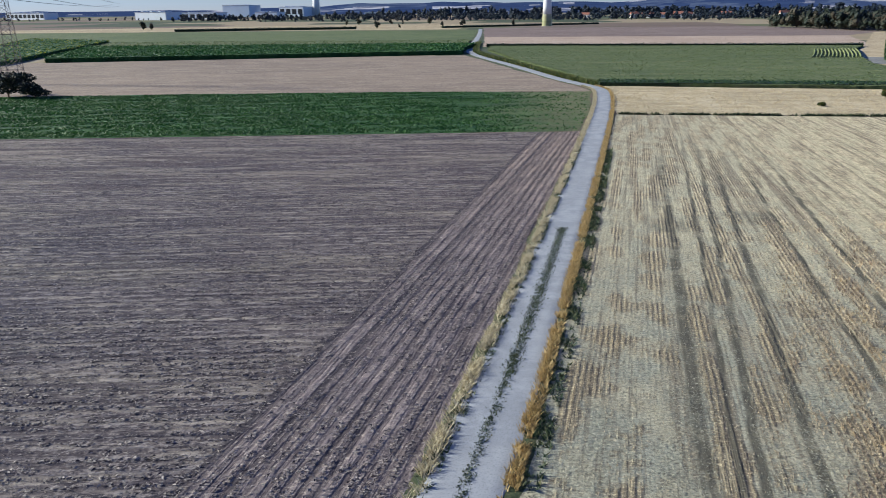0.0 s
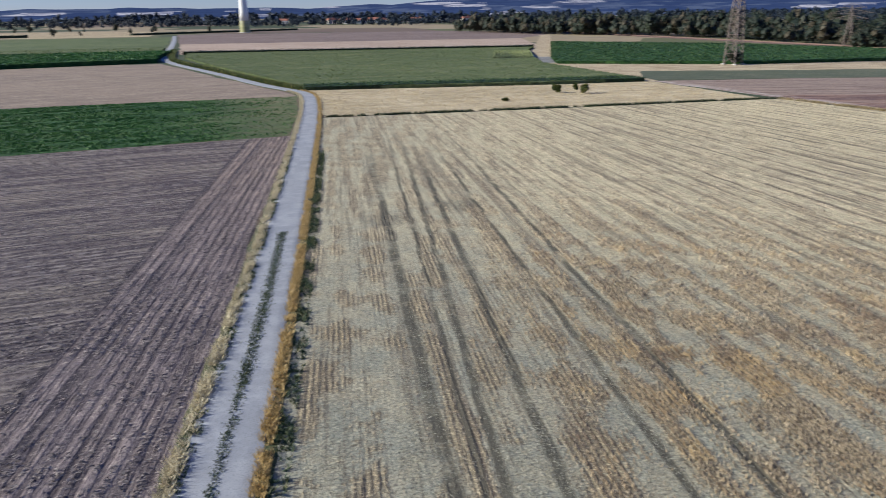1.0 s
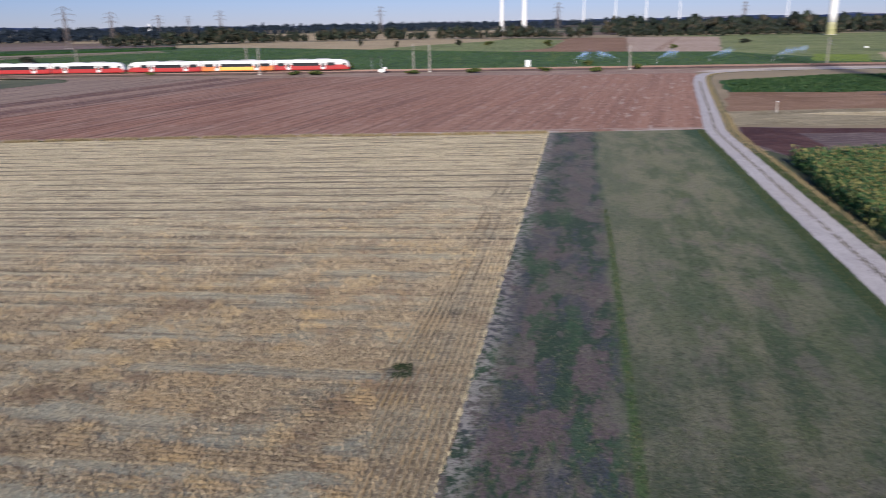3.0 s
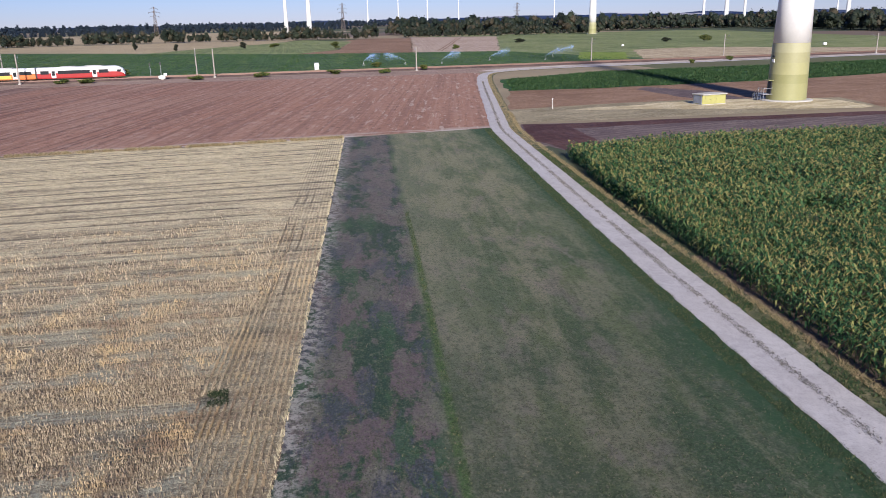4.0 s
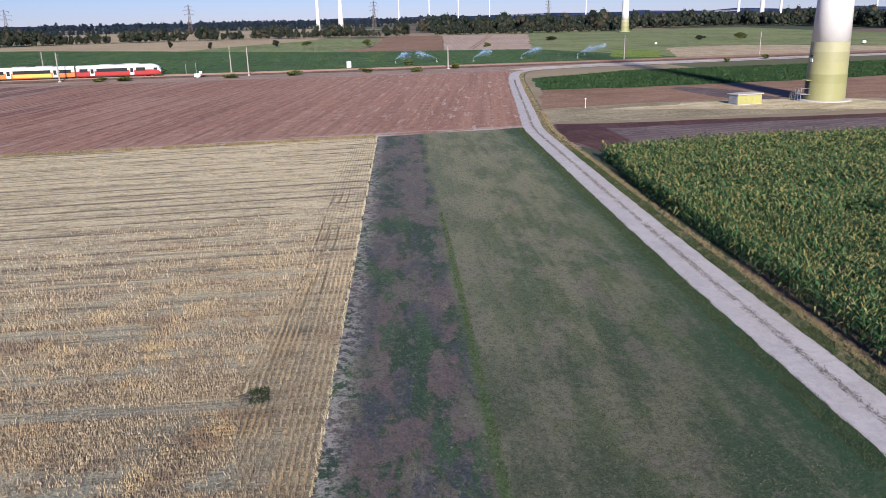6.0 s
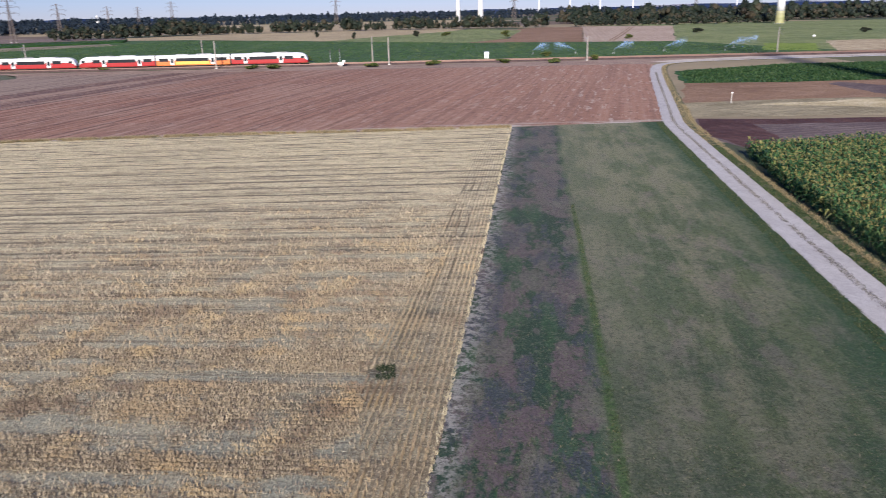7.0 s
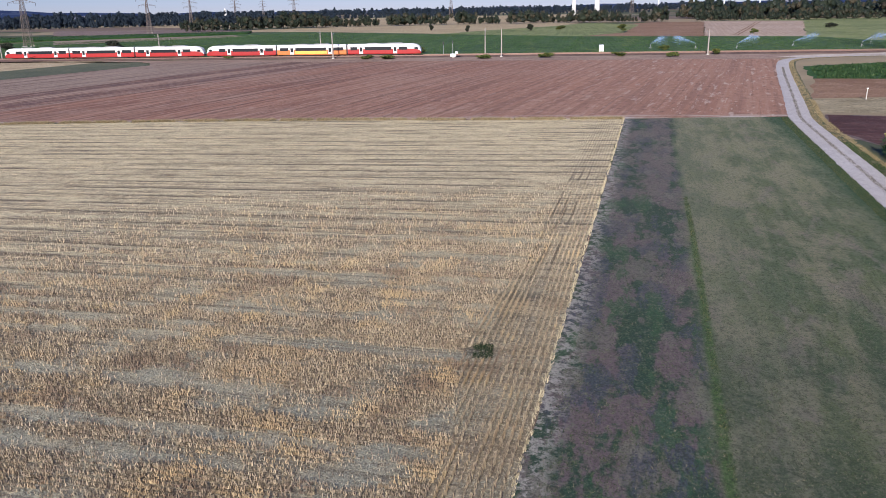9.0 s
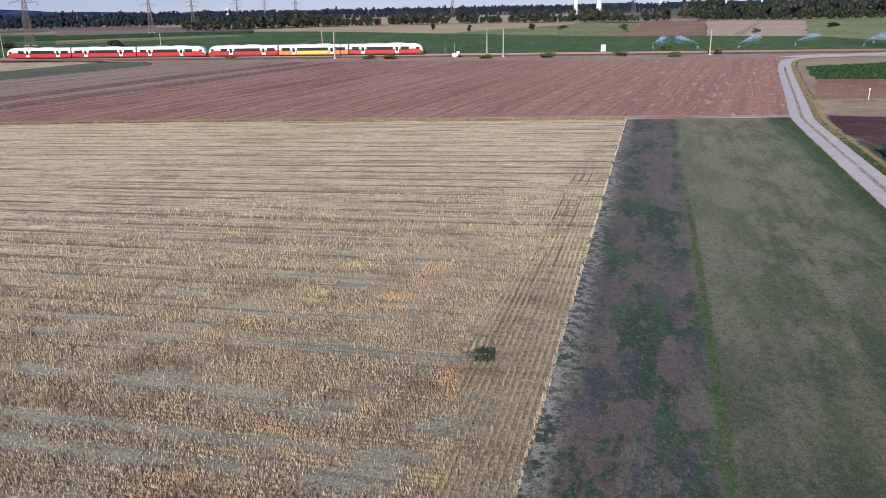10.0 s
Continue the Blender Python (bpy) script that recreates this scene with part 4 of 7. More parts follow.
def stubble():
    rng = np.random.RandomState(3)
    xy = rng.uniform((-2, -16), (108, 117), (4200000, 2))
    xy = xy[near(xy, 35.0) & (np.hypot(xy[:, 0], xy[:, 1]) < 34 + 34 * np.random.RandomState(6).uniform(0, 1, len(xy)) ** 1.5)]
    left = 2.1 + (xy[:, 1] - 22.1) * 0.2
    d = xy[:, 1] - (-0.2 - 0.1707 * (xy[:, 0] - 24.0))
    xy, d, left = (q[(xy[:, 0] > left + 0.3) & (d > 0.12)] for q in (xy, d, left))
    right = 107.5 - (xy[:, 1] - 10.0) * 0.055
    u = (xy[:, 0] - left) / (right - left) * 100.0
    head = d < 3.3 + 1.4 * (patchy(xy, 14, 2) - 0.5)
    su, sd = 0.27, 0.30
    u = np.where(head, u, (np.round(u / su) + rng.normal(0, 0.14, len(u))) * su)
    x = np.where(head, xy[:, 0], left + u / 100.0 * (right - left))
    dd = (np.round(d / sd) + rng.normal(0, 0.09, len(d))) * sd
    y = np.where(head, xy[:, 1] + dd - d, xy[:, 1])
    xy = np.c_[x, y]
    thick = 0.5 + rng.normal(0, 0.06, len(xy)) + 0.3 * (patchy(xy, 1.3, 8) - 0.5)
    for weight, ws, p in ((0.46, STRIPS, u), (0.40, BLOTCHES, xy[:, 0])):
        thick += weight * np.mean([np.sin(p * kp + xy[:, 1] * kq + ph) for kp, kq, ph in ws], 0)
    thick -= 0.10 * np.clip((18.0 - xy[:, 0]) / 12.0, 0, 1)
    thick += 0.07 * np.clip((xy[:, 0] - 0.5 * xy[:, 1] - 8.0) / 16.0, 0, 1)
    keep = (rng.uniform(0, 1, len(xy)) < np.clip((thick - 0.36) * 3.6, 0.04, 1)) | (head & (rng.uniform(0, 1, len(xy)) < np.clip(1.5 * patchy(xy, 5, 31) - 0.1, 0.25, 0.85)))
    for x0, slope, half in TRAMS:
        keep &= (np.abs(xy[:, 0] - x0 - slope * xy[:, 1]) > half * 0.7) | (rng.uniform(0, 1, len(xy)) < 0.12)
    d = xy[:, 1] - (-0.2 - 0.1707 * (xy[:, 0] - 24.0))
    keep &= (np.abs(d - 1.9 - 0.5 * (patchy(xy, 6, 44) - 0.5)) > 0.24) | (rng.uniform(0, 1, len(xy)) < 0.2)
    keep &= rng.uniform(0, 1, len(xy)) < np.clip((xy[:, 0] - 0.2 * xy[:, 1] - 1.0) / 14.0, 0.35, 1)
    for sx, sy, rad in ((31.5, 1.75, 0.75), (32.3, 1.2, 0.5)):
        keep &= np.hypot(xy[:, 0] - sx, xy[:, 1] - sy) > rad
    xy = xy[keep]
    grow = np.clip(np.hypot(xy[:, 0], xy[:, 1]) / 45.0, 0.8, 1.1) * np.clip((xy[:, 0] - 0.2 * xy[:, 1] + 4.0) / 16.0, 0.55, 1)
    v, f = blades(xy, rng, (0.16, 0.32), (0.03, 0.07), 0.22)
    t = v.reshape(-1, 3, 3)
    t[:] = t[:, :1] + (t - t[:, :1]) * grow[:, None, None] * (1, 1, 0.8)
    # farther off, bunches of stalks along the rows
    far = rng.uniform((2, -16), (108, 116), (240000, 2))
    r = np.hypot(far[:, 0], far[:, 1])
    left = 2.4 + (far[:, 1] - 22.1) * 0.2
    right = 107.5 - (far[:, 1] - 10.0) * 0.055
    d = far[:, 1] - (-0.2 - 0.1707 * (far[:, 0] - 24.0))
    ok = (far[:, 0] > left + 0.4) & (d > 0.2) & (far[:, 0] < right - 0.8) & (far[:, 1] < 113) & (rng.uniform(0, 1, len(far)) < np.clip((r - 30) / 40.0, 0, 1))
    far, left, right, d = far[ok], left[ok], right[ok], d[ok]
    u = (far[:, 0] - left) / (right - left) * 100.0
    thick = 0.5 + 0.3 * (patchy(far, 2.0, 18) - 0.5)
    for weight, ws, p in ((0.46, STRIPS, u), (0.40, BLOTCHES, far[:, 0])):
        thick += weight * np.mean([np.sin(p * kp + far[:, 1] * kq + ph) for kp, kq, ph in ws], 0)
    su = 0.54
    x = left + (np.round(u / su) + rng.normal(0, 0.32, len(u))) * su / 100.0 * (right - left)
    far = np.c_[np.where(d < 4, far[:, 0], x), far[:, 1]][rng.uniform(0, 1, len(far)) < np.clip((thick - 0.34) * 3.2, 0.06, 1) * np.clip((far[:, 0] - 0.2 * far[:, 1]) / 30.0, 0.25, 1)]
    stuff("stubble", v, f, STUBBLE, "short straw stalks in rows over the stubble field", "stubble")
    n = len(far)
    d = far[:, 1] - (-0.2 - 0.1707 * (far[:, 0] - 24.0))
    run = np.where(d[:, None] < 4, np.array([[0.985, -0.17]]), np.c_[0.2 - 0.0025 * far[:, 0], np.ones(n)])
    side = np.c_[run[:, 1], -run[:, 0]] * rng.uniform(0.02, 0.045, (n, 1)) * rng.choice((-1, 1), (n, 1))
    run = run * rng.uniform(0.05, 0.15, (n, 1))
    z = rng.uniform(0.04, 0.09, (n, 1))
    c = np.c_[far, z]
    ends = c[:, None] + np.stack([np.c_[-run, z * 0], np.c_[run, rng.normal(0, 0.006, n)], np.c_[side, rng.normal(0.0, 0.004, n)]], 1)
    stuff("stubble", ends, np.arange(n * 3), STUBBLE_FAR, "bunches of straw stalks along the rows of the stubble field", "stubble")


def laid_straw():
    """Flattened straw in the thin parts of the near stubble: slivers that lie every way."""
    rng = np.random.RandomState(63)
    xy = rng.uniform((2, -10), (62, 60), (900000, 2))
    xy = xy[near(xy, 24.0) & (np.hypot(xy[:, 0], xy[:, 1]) < 62)]
    left = 2.4 + (xy[:, 1] - 22.1) * 0.2
    d = xy[:, 1] - (-0.2 - 0.1707 * (xy[:, 0] - 24.0))
    xy, left = xy[(xy[:, 0] > left + 0.2) & (d > 0.1)], left[(xy[:, 0] > left + 0.2) & (d > 0.1)]
    u = (xy[:, 0] - left) / (107.5 - (xy[:, 1] - 10.0) * 0.055 - left) * 100.0
    thick = np.full(len(xy), 0.5)
    for weight, ws, p in ((0.46, STRIPS, u), (0.40, BLOTCHES, xy[:, 0])):
        thick += weight * np.mean([np.sin(p * kp + xy[:, 1] * kq + ph) for kp, kq, ph in ws], 0)
    xy = xy[rng.uniform(0, 1, len(xy)) < np.clip((0.62 - thick) * 3.0, 0.10, 0.9)][:170000]
    n = len(xy)
    a = rng.uniform(0, 6.28, n)
    run = np.c_[np.cos(a), np.sin(a)] * rng.uniform(0.04, 0.11, (n, 1))
    side = np.c_[-np.sin(a), np.cos(a)] * rng.uniform(0.008, 0.019, (n, 1))
    z = rng.uniform(0.03, 0.07, n)
    v = np.stack([np.c_[xy - run, z], np.c_[xy + run, z + rng.uniform(-0.01, 0.03, n)], np.c_[xy + side, z + rng.uniform(0.0, 0.015, n)]], 1)
    stuff("loose_straw", v, np.arange(n * 3), LAID, "flattened grey straw between the stubble rows", "straw")


def chaff():
    rng = np.random.RandomState(9)
    poly = [(-75, 10), (-4.5, 10), (-1.2, 28.9), (3.8, 54.9), (9.2, 81.9), (12.6, 99), (-25, 96), (-75, 91)]
    xy = scatter(poly, 560000, 10)
    xy = xy[near(xy, 33.0)]
    side = xy[:, 0] - (-9.8 + (xy[:, 1] - 22.6) * 0.225)
    end = side > 0
    ac = xy[:, 1] * math.cos(0.096) - xy[:, 0] * math.sin(0.096)
    row = np.round(ac / 0.55) * 0.55 + rng.normal(0, 0.09, len(ac))
    y = np.where(end, xy[:, 1], xy[:, 1] + (row - ac))
    srow = np.round(side / 0.62) * 0.62 + 0.1 + rng.normal(0, 0.10, len(ac))
    x = np.where(end, xy[:, 0] + srow - side, xy[:, 0])
    xy = np.c_[x, y]
    keep = rng.uniform(0, 1, len(xy)) < np.clip((0.6 * patchy(xy * (0.25, 1), 5, 3) + 0.4 * patchy(xy, 1.6, 5) - 0.32) * 4, 0.12, 1)
    xy = xy[keep]
    n = len(xy)
    a = np.where(rng.uniform(0, 1, n) < 0.6, rng.normal(0.1, 0.5, n), rng.uniform(0, 6.28, n))
    l, w = rng.uniform(0.06, 0.24, n), rng.uniform(0.03, 0.07, n)
    d = np.c_[np.cos(a), np.sin(a)]
    q = np.c_[-d[:, 1], d[:, 0]]
    z = rng.uniform(0.03, 0.06, n)
    v = np.stack([np.c_[xy - d * l[:, None] / 2, z], np.c_[xy + d * l[:, None] / 2, z + rng.uniform(-0.01, 0.05, n)], np.c_[xy + q * w[:, None], z + rng.uniform(0.0, 0.06, n)]], 1)
    stuff("chaff", v, np.arange(n * 3), CHAFF, "chaff and clods on the harvested field", "chaff")


def strip_points(line, lo, hi, offset, count, seed, spread=None):
    """Places along a line between two stretches of it (in metres along), at offsets to its left."""
    c, nrm = along_line(line, 0.5)
    rng = np.random.RandomState(seed)
    i = rng.uniform(max(0, lo * 2), min(len(c) - 1.01, hi * 2), count)
    k = i.astype(int)
    f = (i - k)[:, None]
    p, n = c[k] * (1 - f) + c[k + 1] * f, nrm[k]
    return p + n * rng.uniform(*offset, count)[:, None]


def tufts(name, xy, heights, widths, lean, material, label, seed, size, cut=0.45, category="grass"):
    """Grass in tufts: thick and thin by turns."""
    rng = np.random.RandomState(seed)
    t = 0.6 * patchy(xy, size, seed) + 0.4 * patchy(xy, size * 0.3, seed + 1)
    xy = xy[rng.uniform(0, 1, len(xy)) < np.clip((t - cut) * 3.2 + 0.4, 0.03, 1)]
    v, f = blades(xy, rng, heights, widths, lean)
    stuff(name, v, f, material, label, category)


def middle_points(lo, hi, spread, count, seed):
    """Places along the crown of the farm track, thickest in the middle."""
    a = strip_points(TRACK_A, lo, hi, (-0.001, 0.001), count, seed)
    return a + np.random.RandomState(seed + 1).normal(0, spread, a.shape) * (1, 0.3)


def verges():
    tufts("verge_grass", strip_points(TRACK_A, 56, 205, (1.26, 1.80), 34000, 1), (0.14, 0.42), (0.03, 0.07), 0.8, DRY, "pale dry grass along the farm track", 11, 2.4, 0.42)
    tufts("verge_grass", strip_points(TRACK_A, 56, 205, (-1.78, -1.25), 46000, 2), (0.12, 0.36), (0.03, 0.07), 0.7, GOLD, "golden dry grass along the farm track", 12, 3.0, 0.36)
    # dark blades here also stand in for the golden grass's cast shade
    tufts("verge_weeds", strip_points(TRACK_A, 56, 130, (-2.5, -1.75), 10000, 3), (0.08, 0.28), (0.04, 0.12), 0.9, WEED, "dark weeds behind the dry grass, doubling as its shade", 13, 3.5, 0.46, "weeds")
    tufts("verge_weeds", strip_points(TRACK_A, 56, 130, (1.05, 1.45), 12000, 4), (0.06, 0.2), (0.04, 0.12), 0.9, WEED, "dark weeds at the edge of the farm track", 14, 2.0, 0.52, "weeds")
    tufts("track_weeds", middle_points(72, 96, 0.16, 8000, 5), (0.05, 0.14), (0.05, 0.12), 0.9, WEED, "low weeds along the middle of the farm track", 15, 0.8, 0.15, "weeds")
    tufts("track_weeds", middle_points(60, 74, 0.11, 5200, 35), (0.04, 0.13), (0.05, 0.12), 0.9, WEED, "sparse low weeds along the middle of the farm track", 34, 0.7, 0.34, "weeds")
    tufts("verge_grass", strip_points(TRACK_A, 205, 420, (-3.4, -1.3), 22000, 6), (0.4, 1.1), (0.15, 0.35), 0.5, BUSH, "green and rusty weeds along the far farm track", 16, 5.0, 0.36)
    tufts("verge_grass", strip_points(TRACK_B, 70, 150, (-2.4, -1.4), 24000, 7), (0.05, 0.16), (0.04, 0.10), 0.7, VERGEWEED, "green weeds along the gravel track", 17, 3.0, 0.36)
    tufts("verge_grass", strip_points(TRACK_B, 150, 330, (-2.6, -1.4), 16000, 57), (0.06, 0.20), (0.03, 0.08), 0.8, DRYTAN, "dry tan grass along the gravel track's bend", 58, 2.5, 0.40)
    tufts("verge_grass", strip_points(TRACK_B, 70, 190, (-2.95, -2.35), 20000, 8), (0.08, 0.24), (0.02, 0.05), 0.8, DRYTAN, "dry grass tufts before the maize", 18, 1.8, 0.40)
    tufts("verge_grass", strip_points(TRACK_B, 70, 170, (1.42, 2.5), 42000, 9), (0.03, 0.09), (0.02, 0.05), 0.8, WEED, "dark green turf at the edge of the gravel track", 19, 2.0, 0.22)
    tufts("track_weeds", strip_points(TRACK_B, 72, 118, (-0.28, 0.16), 9000, 10), (0.03, 0.09), (0.04, 0.10), 0.9, WEED, "sparse weeds along the middle of the gravel track", 20, 1.6, 0.44, "weeds")
    a = strip_points(TRACK_B, 60, 260, (-0.001, 0.001), 30000, 40)
    a = a + np.random.RandomState(41).normal(-0.02, 0.11, a.shape) * (0.4, 1)
    tufts("track_stones", a, (0.08, 0.13), (0.06, 0.16), 1.0, STONES, "small grey stones along the middle of the gravel track", 42, 1.0, 0.34, "stones")
    border = [(-1.4, 4.1), (24, -0.25), (107.4, -14.5)]
    tufts("border_grass", strip_points(border, 0, 112, (-0.06, 0.10), 4500, 11), (0.10, 0.24), (0.03, 0.06), 0.5, DRY, "line of uncut straw along the stubble's border", 21, 3.0, 0.40)
    spot = np.random.RandomState(61).uniform(-1, 1, (700, 2)) * (0.75, 0.45) + (31.6, 1.7)
    tufts("stubble_weeds", spot, (0.04, 0.11), (0.03, 0.07), 0.8, HEDGE, "dark green weed clump in the stubble", 62, 1.0, 0.2, "weeds")
    weeds = [(10, -4.9), (45, -10.85), (75, -15.55), (106, -20.5)]
    tufts("weed_line", strip_points(weeds, 0, 52, (-0.16, 0.16), 3000, 71), (0.04, 0.10), (0.03, 0.08), 0.9, WEED, "line of bright green weeds along the mown strip", 72, 2.0, 0.42, "weeds")
    far = [(107.4, -14.4), (106.8, 5), (107.8, 23.6), (106.4, 60), (101.8, 105), (101, 111.6)]
    tufts("border_grass", strip_points(far, 0, 130, (-0.9, 0.45), 30000, 12), (0.12, 0.42), (0.06, 0.14), 0.7, DRYTAN, "brown dry grass between the stubble and the bare field", 22, 4.0, 0.36)
    low = [(20.6, 117.1), (58, 114.2), (94.4, 112.3), (101, 111.4)]
    tufts("border_grass", strip_points(low, 0, 82, (-0.3, 0.5), 9000, 13), (0.15, 0.5), (0.06, 0.16), 0.5, HEDGE, "dark weeds along the edge of the fallow strip", 23, 4.0, 0.30)
    xy = scatter([(22, 119), (58, 116), (98, 114), (100.5, 150), (77, 152), (50, 156), (25, 161)], 60000, 14)
    tufts("fallow_grass", xy, (0.10, 0.28), (0.04, 0.09), 0.7, DRYSOFT, "tall pale dry grass of the fallow strip", 24, 7.0, 0.40)
    xy = scatter([(-2, 3.6), (24, -0.9), (70, -8.8), (70, -29), (48, -25.6), (28, -22.2), (10, -19)], 260000, 15)
    xy = xy[near(xy, 26.0)]
    tufts("turf", xy, (0.03, 0.08), (0.02, 0.05), 1.2, TURF, "thin mown turf of the strip field", 25, 1.6, 0.42)
    xy = scatter([(-110, 90), (-61, 94), (-25, 97.2), (12.6, 101), (17, 122), (20, 150), (-18, 149.8), (-60, 146.5), (-110, 140)], 150000, 16)
    xy = xy[np.random.RandomState(81).uniform(0, 1, len(xy)) < np.clip((14.0 - xy[:, 0] + 18.0 * (patchy(xy, 18, 82) - 0.5)) / 26.0, 0.12, 1)]
    tufts("green_crop", xy, (0.10, 0.26), (0.14, 0.30), 0.9, CROP, "leafy green crop in a long narrow field", 26, 7.0, 0.36, "crop")
    xy = scatter([(164.7, -61), (161.7, -79), (161.8, -125), (167.5, -178), (172, -220), (214, -220), (210, -162), (211, -104), (196, -70)], 60000, 17)
    tufts("beet_crop", xy, (0.2, 0.55), (0.2, 0.45), 0.9, CROP_DARK, "leafy dark green beet strip", 27, 6.0, 0.34, "crop")
    xy = scatter([(268, 255), (262, 0), (261, -150), (374, -132), (391, -90), (415, -33), (487, 48), (560, 150), (420, 290)], 130000, 18)
    tufts("green_crop", xy, (0.10, 0.30), (0.3, 0.6), 0.9, CROP_MID, "green crop beyond the railway", 28, 14.0, 0.42, "crop")


def canopy(name, outline, height, material, label, leaf, count, seed, category="crop", core=0.82, inner=None):
    """A dense crop or hedge: a solid inner block with loose leaves over its top and sides."""
    pts = uneven(outline, leaf * 4, leaf * 0.4, seed)
    if sum(ax * by - bx * ay for (ax, ay), (bx, by) in zip(pts, pts[1:] + pts[:1])) < 0:
        pts = pts[::-1]
    bm = bmesh.new()
    low = [bm.verts.new((x, y, 0.0)) for x, y in pts]
    top = [bm.verts.new((x, y, height * core)) for x, y in pts]
    bm.faces.new(top)
    for i in range(len(pts)):
        j = (i + 1) % len(pts)
        bm.faces.new((low[i], low[j], top[j], top[i]))
    bmesh.ops.triangulate(bm, faces=bm.faces[:])
    me = bpy.data.meshes.new(name)
    bm.verts.index_update()
    v0 = np.array([q.co[:] for q in bm.verts])
    f0 = np.array([[q.index for q in f.verts] for f in bm.faces])
    bm.free()
    rng = np.random.RandomState(seed)
    xy = scatter(outline, count, seed)
    z = np.full(len(xy), height * core) + rng.uniform(-0.1, 0.22, len(xy)) * height
    p = np.array(outline + outline[:1], float)
    seg = np.linalg.norm(np.diff(p, axis=0), axis=1)
    k = rng.choice(len(seg), int(seg.sum() * height / leaf ** 2 * 2.5), p=seg / seg.sum())
    f = rng.uniform(0, 1, len(k))[:, None]
    sides = p[k] * (1 - f) + p[k + 1] * f + rng.uniform(-0.3, 0.3, (len(k), 2)) * leaf
    c = np.r_[np.c_[xy, z], np.c_[sides, rng.uniform(0.05, 1.05, len(k)) * height]]
    t = c[:, None] + rng.normal(0, leaf * 0.42, (len(c), 3, 3)) * (1, 1, 0.6)
    v = np.r_[v0, t.reshape(-1, 3)]
    stuff(name, v, np.r_[f0, np.arange(len(t) * 3).reshape(-1, 3) + len(v0)], material, label, category, inner or HEDGE, len(f0))


def band(a, b, width):
    """The outline of a straight strip."""
    ax, ay, bx, by = *a, *b
    l = math.hypot(bx - ax, by - ay)
    nx, ny = -(by - ay) / l * width / 2, (bx - ax) / l * width / 2
    return [(ax + nx, ay + ny), (ax - nx, ay - ny), (bx - nx, by - ny), (bx + nx, by + ny)]


def crops():
    canopy("green_crop", [(24.6, 162.5), (50.2, 157.2), (77.4, 153.2), (99.6, 152.4), (104.5, 215), (115.5, 246), (138, 298), (149, 317), (3, 331), (2, 300), (10, 242), (19, 196)], 0.75, CROP_DULL, "dense dull green crop beyond the fallow strip", 0.32, 80000, 31, core=0.9, inner=GREEN_DULL)
    canopy("green_crop_edge", band((24.6, 165.0), (99.7, 155.0), 7.0), 0.95, CROP_DARK, "dark green edge of the crop", 0.4, 9000, 32)
    canopy("hedge", band((1.5, 334), (150, 319.5), 3.0), 1.5, HEDGE, "low dark hedge between two fields", 0.55, 3000, 33, "hedge")
    canopy("hedge", band((-36, 694), (117, 822), 4.0), 1.8, HEDGE, "low dark hedge before a far field", 0.9, 2000, 34, "hedge")
    canopy("hedge", band((-248, 622), (-110, 675), 4.0), 2.2, HEDGE, "low dark hedge in the far fields", 0.9, 2000, 35, "hedge")
    canopy("tall_crop", [(-140.4, 243.6), (-7.5, 279.2), (-8, 300), (-3.5, 340), (-170, 330)], 1.7, CROP, "tall dark green crop in a block", 0.7, 45000, 36, inner=GREEN_LOW)
    canopy("tall_crop", [(-146.1, 228.8), (-195, 400), (-260, 440), (-212, 325), (-170, 220)], 1.6, FLOWER, "tall green crop with yellow flowers", 0.7, 22000, 37, inner=GREEN_LOW)
    canopy("dark_crop", [(110, 216), (161, 188.6), (242, 180.4), (262, 200), (254, 246), (240, 300), (182, 365), (120, 240)], 1.1, CROP_DARK, "dense dark green crop before the wood", 0.6, 60000, 38, inner=GREEN_LOW)
    canopy("dark_crop", [(440, 325), (520, 372), (598, 208), (556, 196)], 1.2, CROP_DARK, "dark green crop strip beyond the railway", 0.9, 9000, 30, inner=GREEN_LOW)
    canopy("green_crop", [(-6.5, 405), (-8, 345), (-175, 332), (-205, 400)], 0.5, CROP_DULL, "dull green crop behind the tall crop", 0.6, 12000, 39, core=0.95, inner=GREEN_DULL)


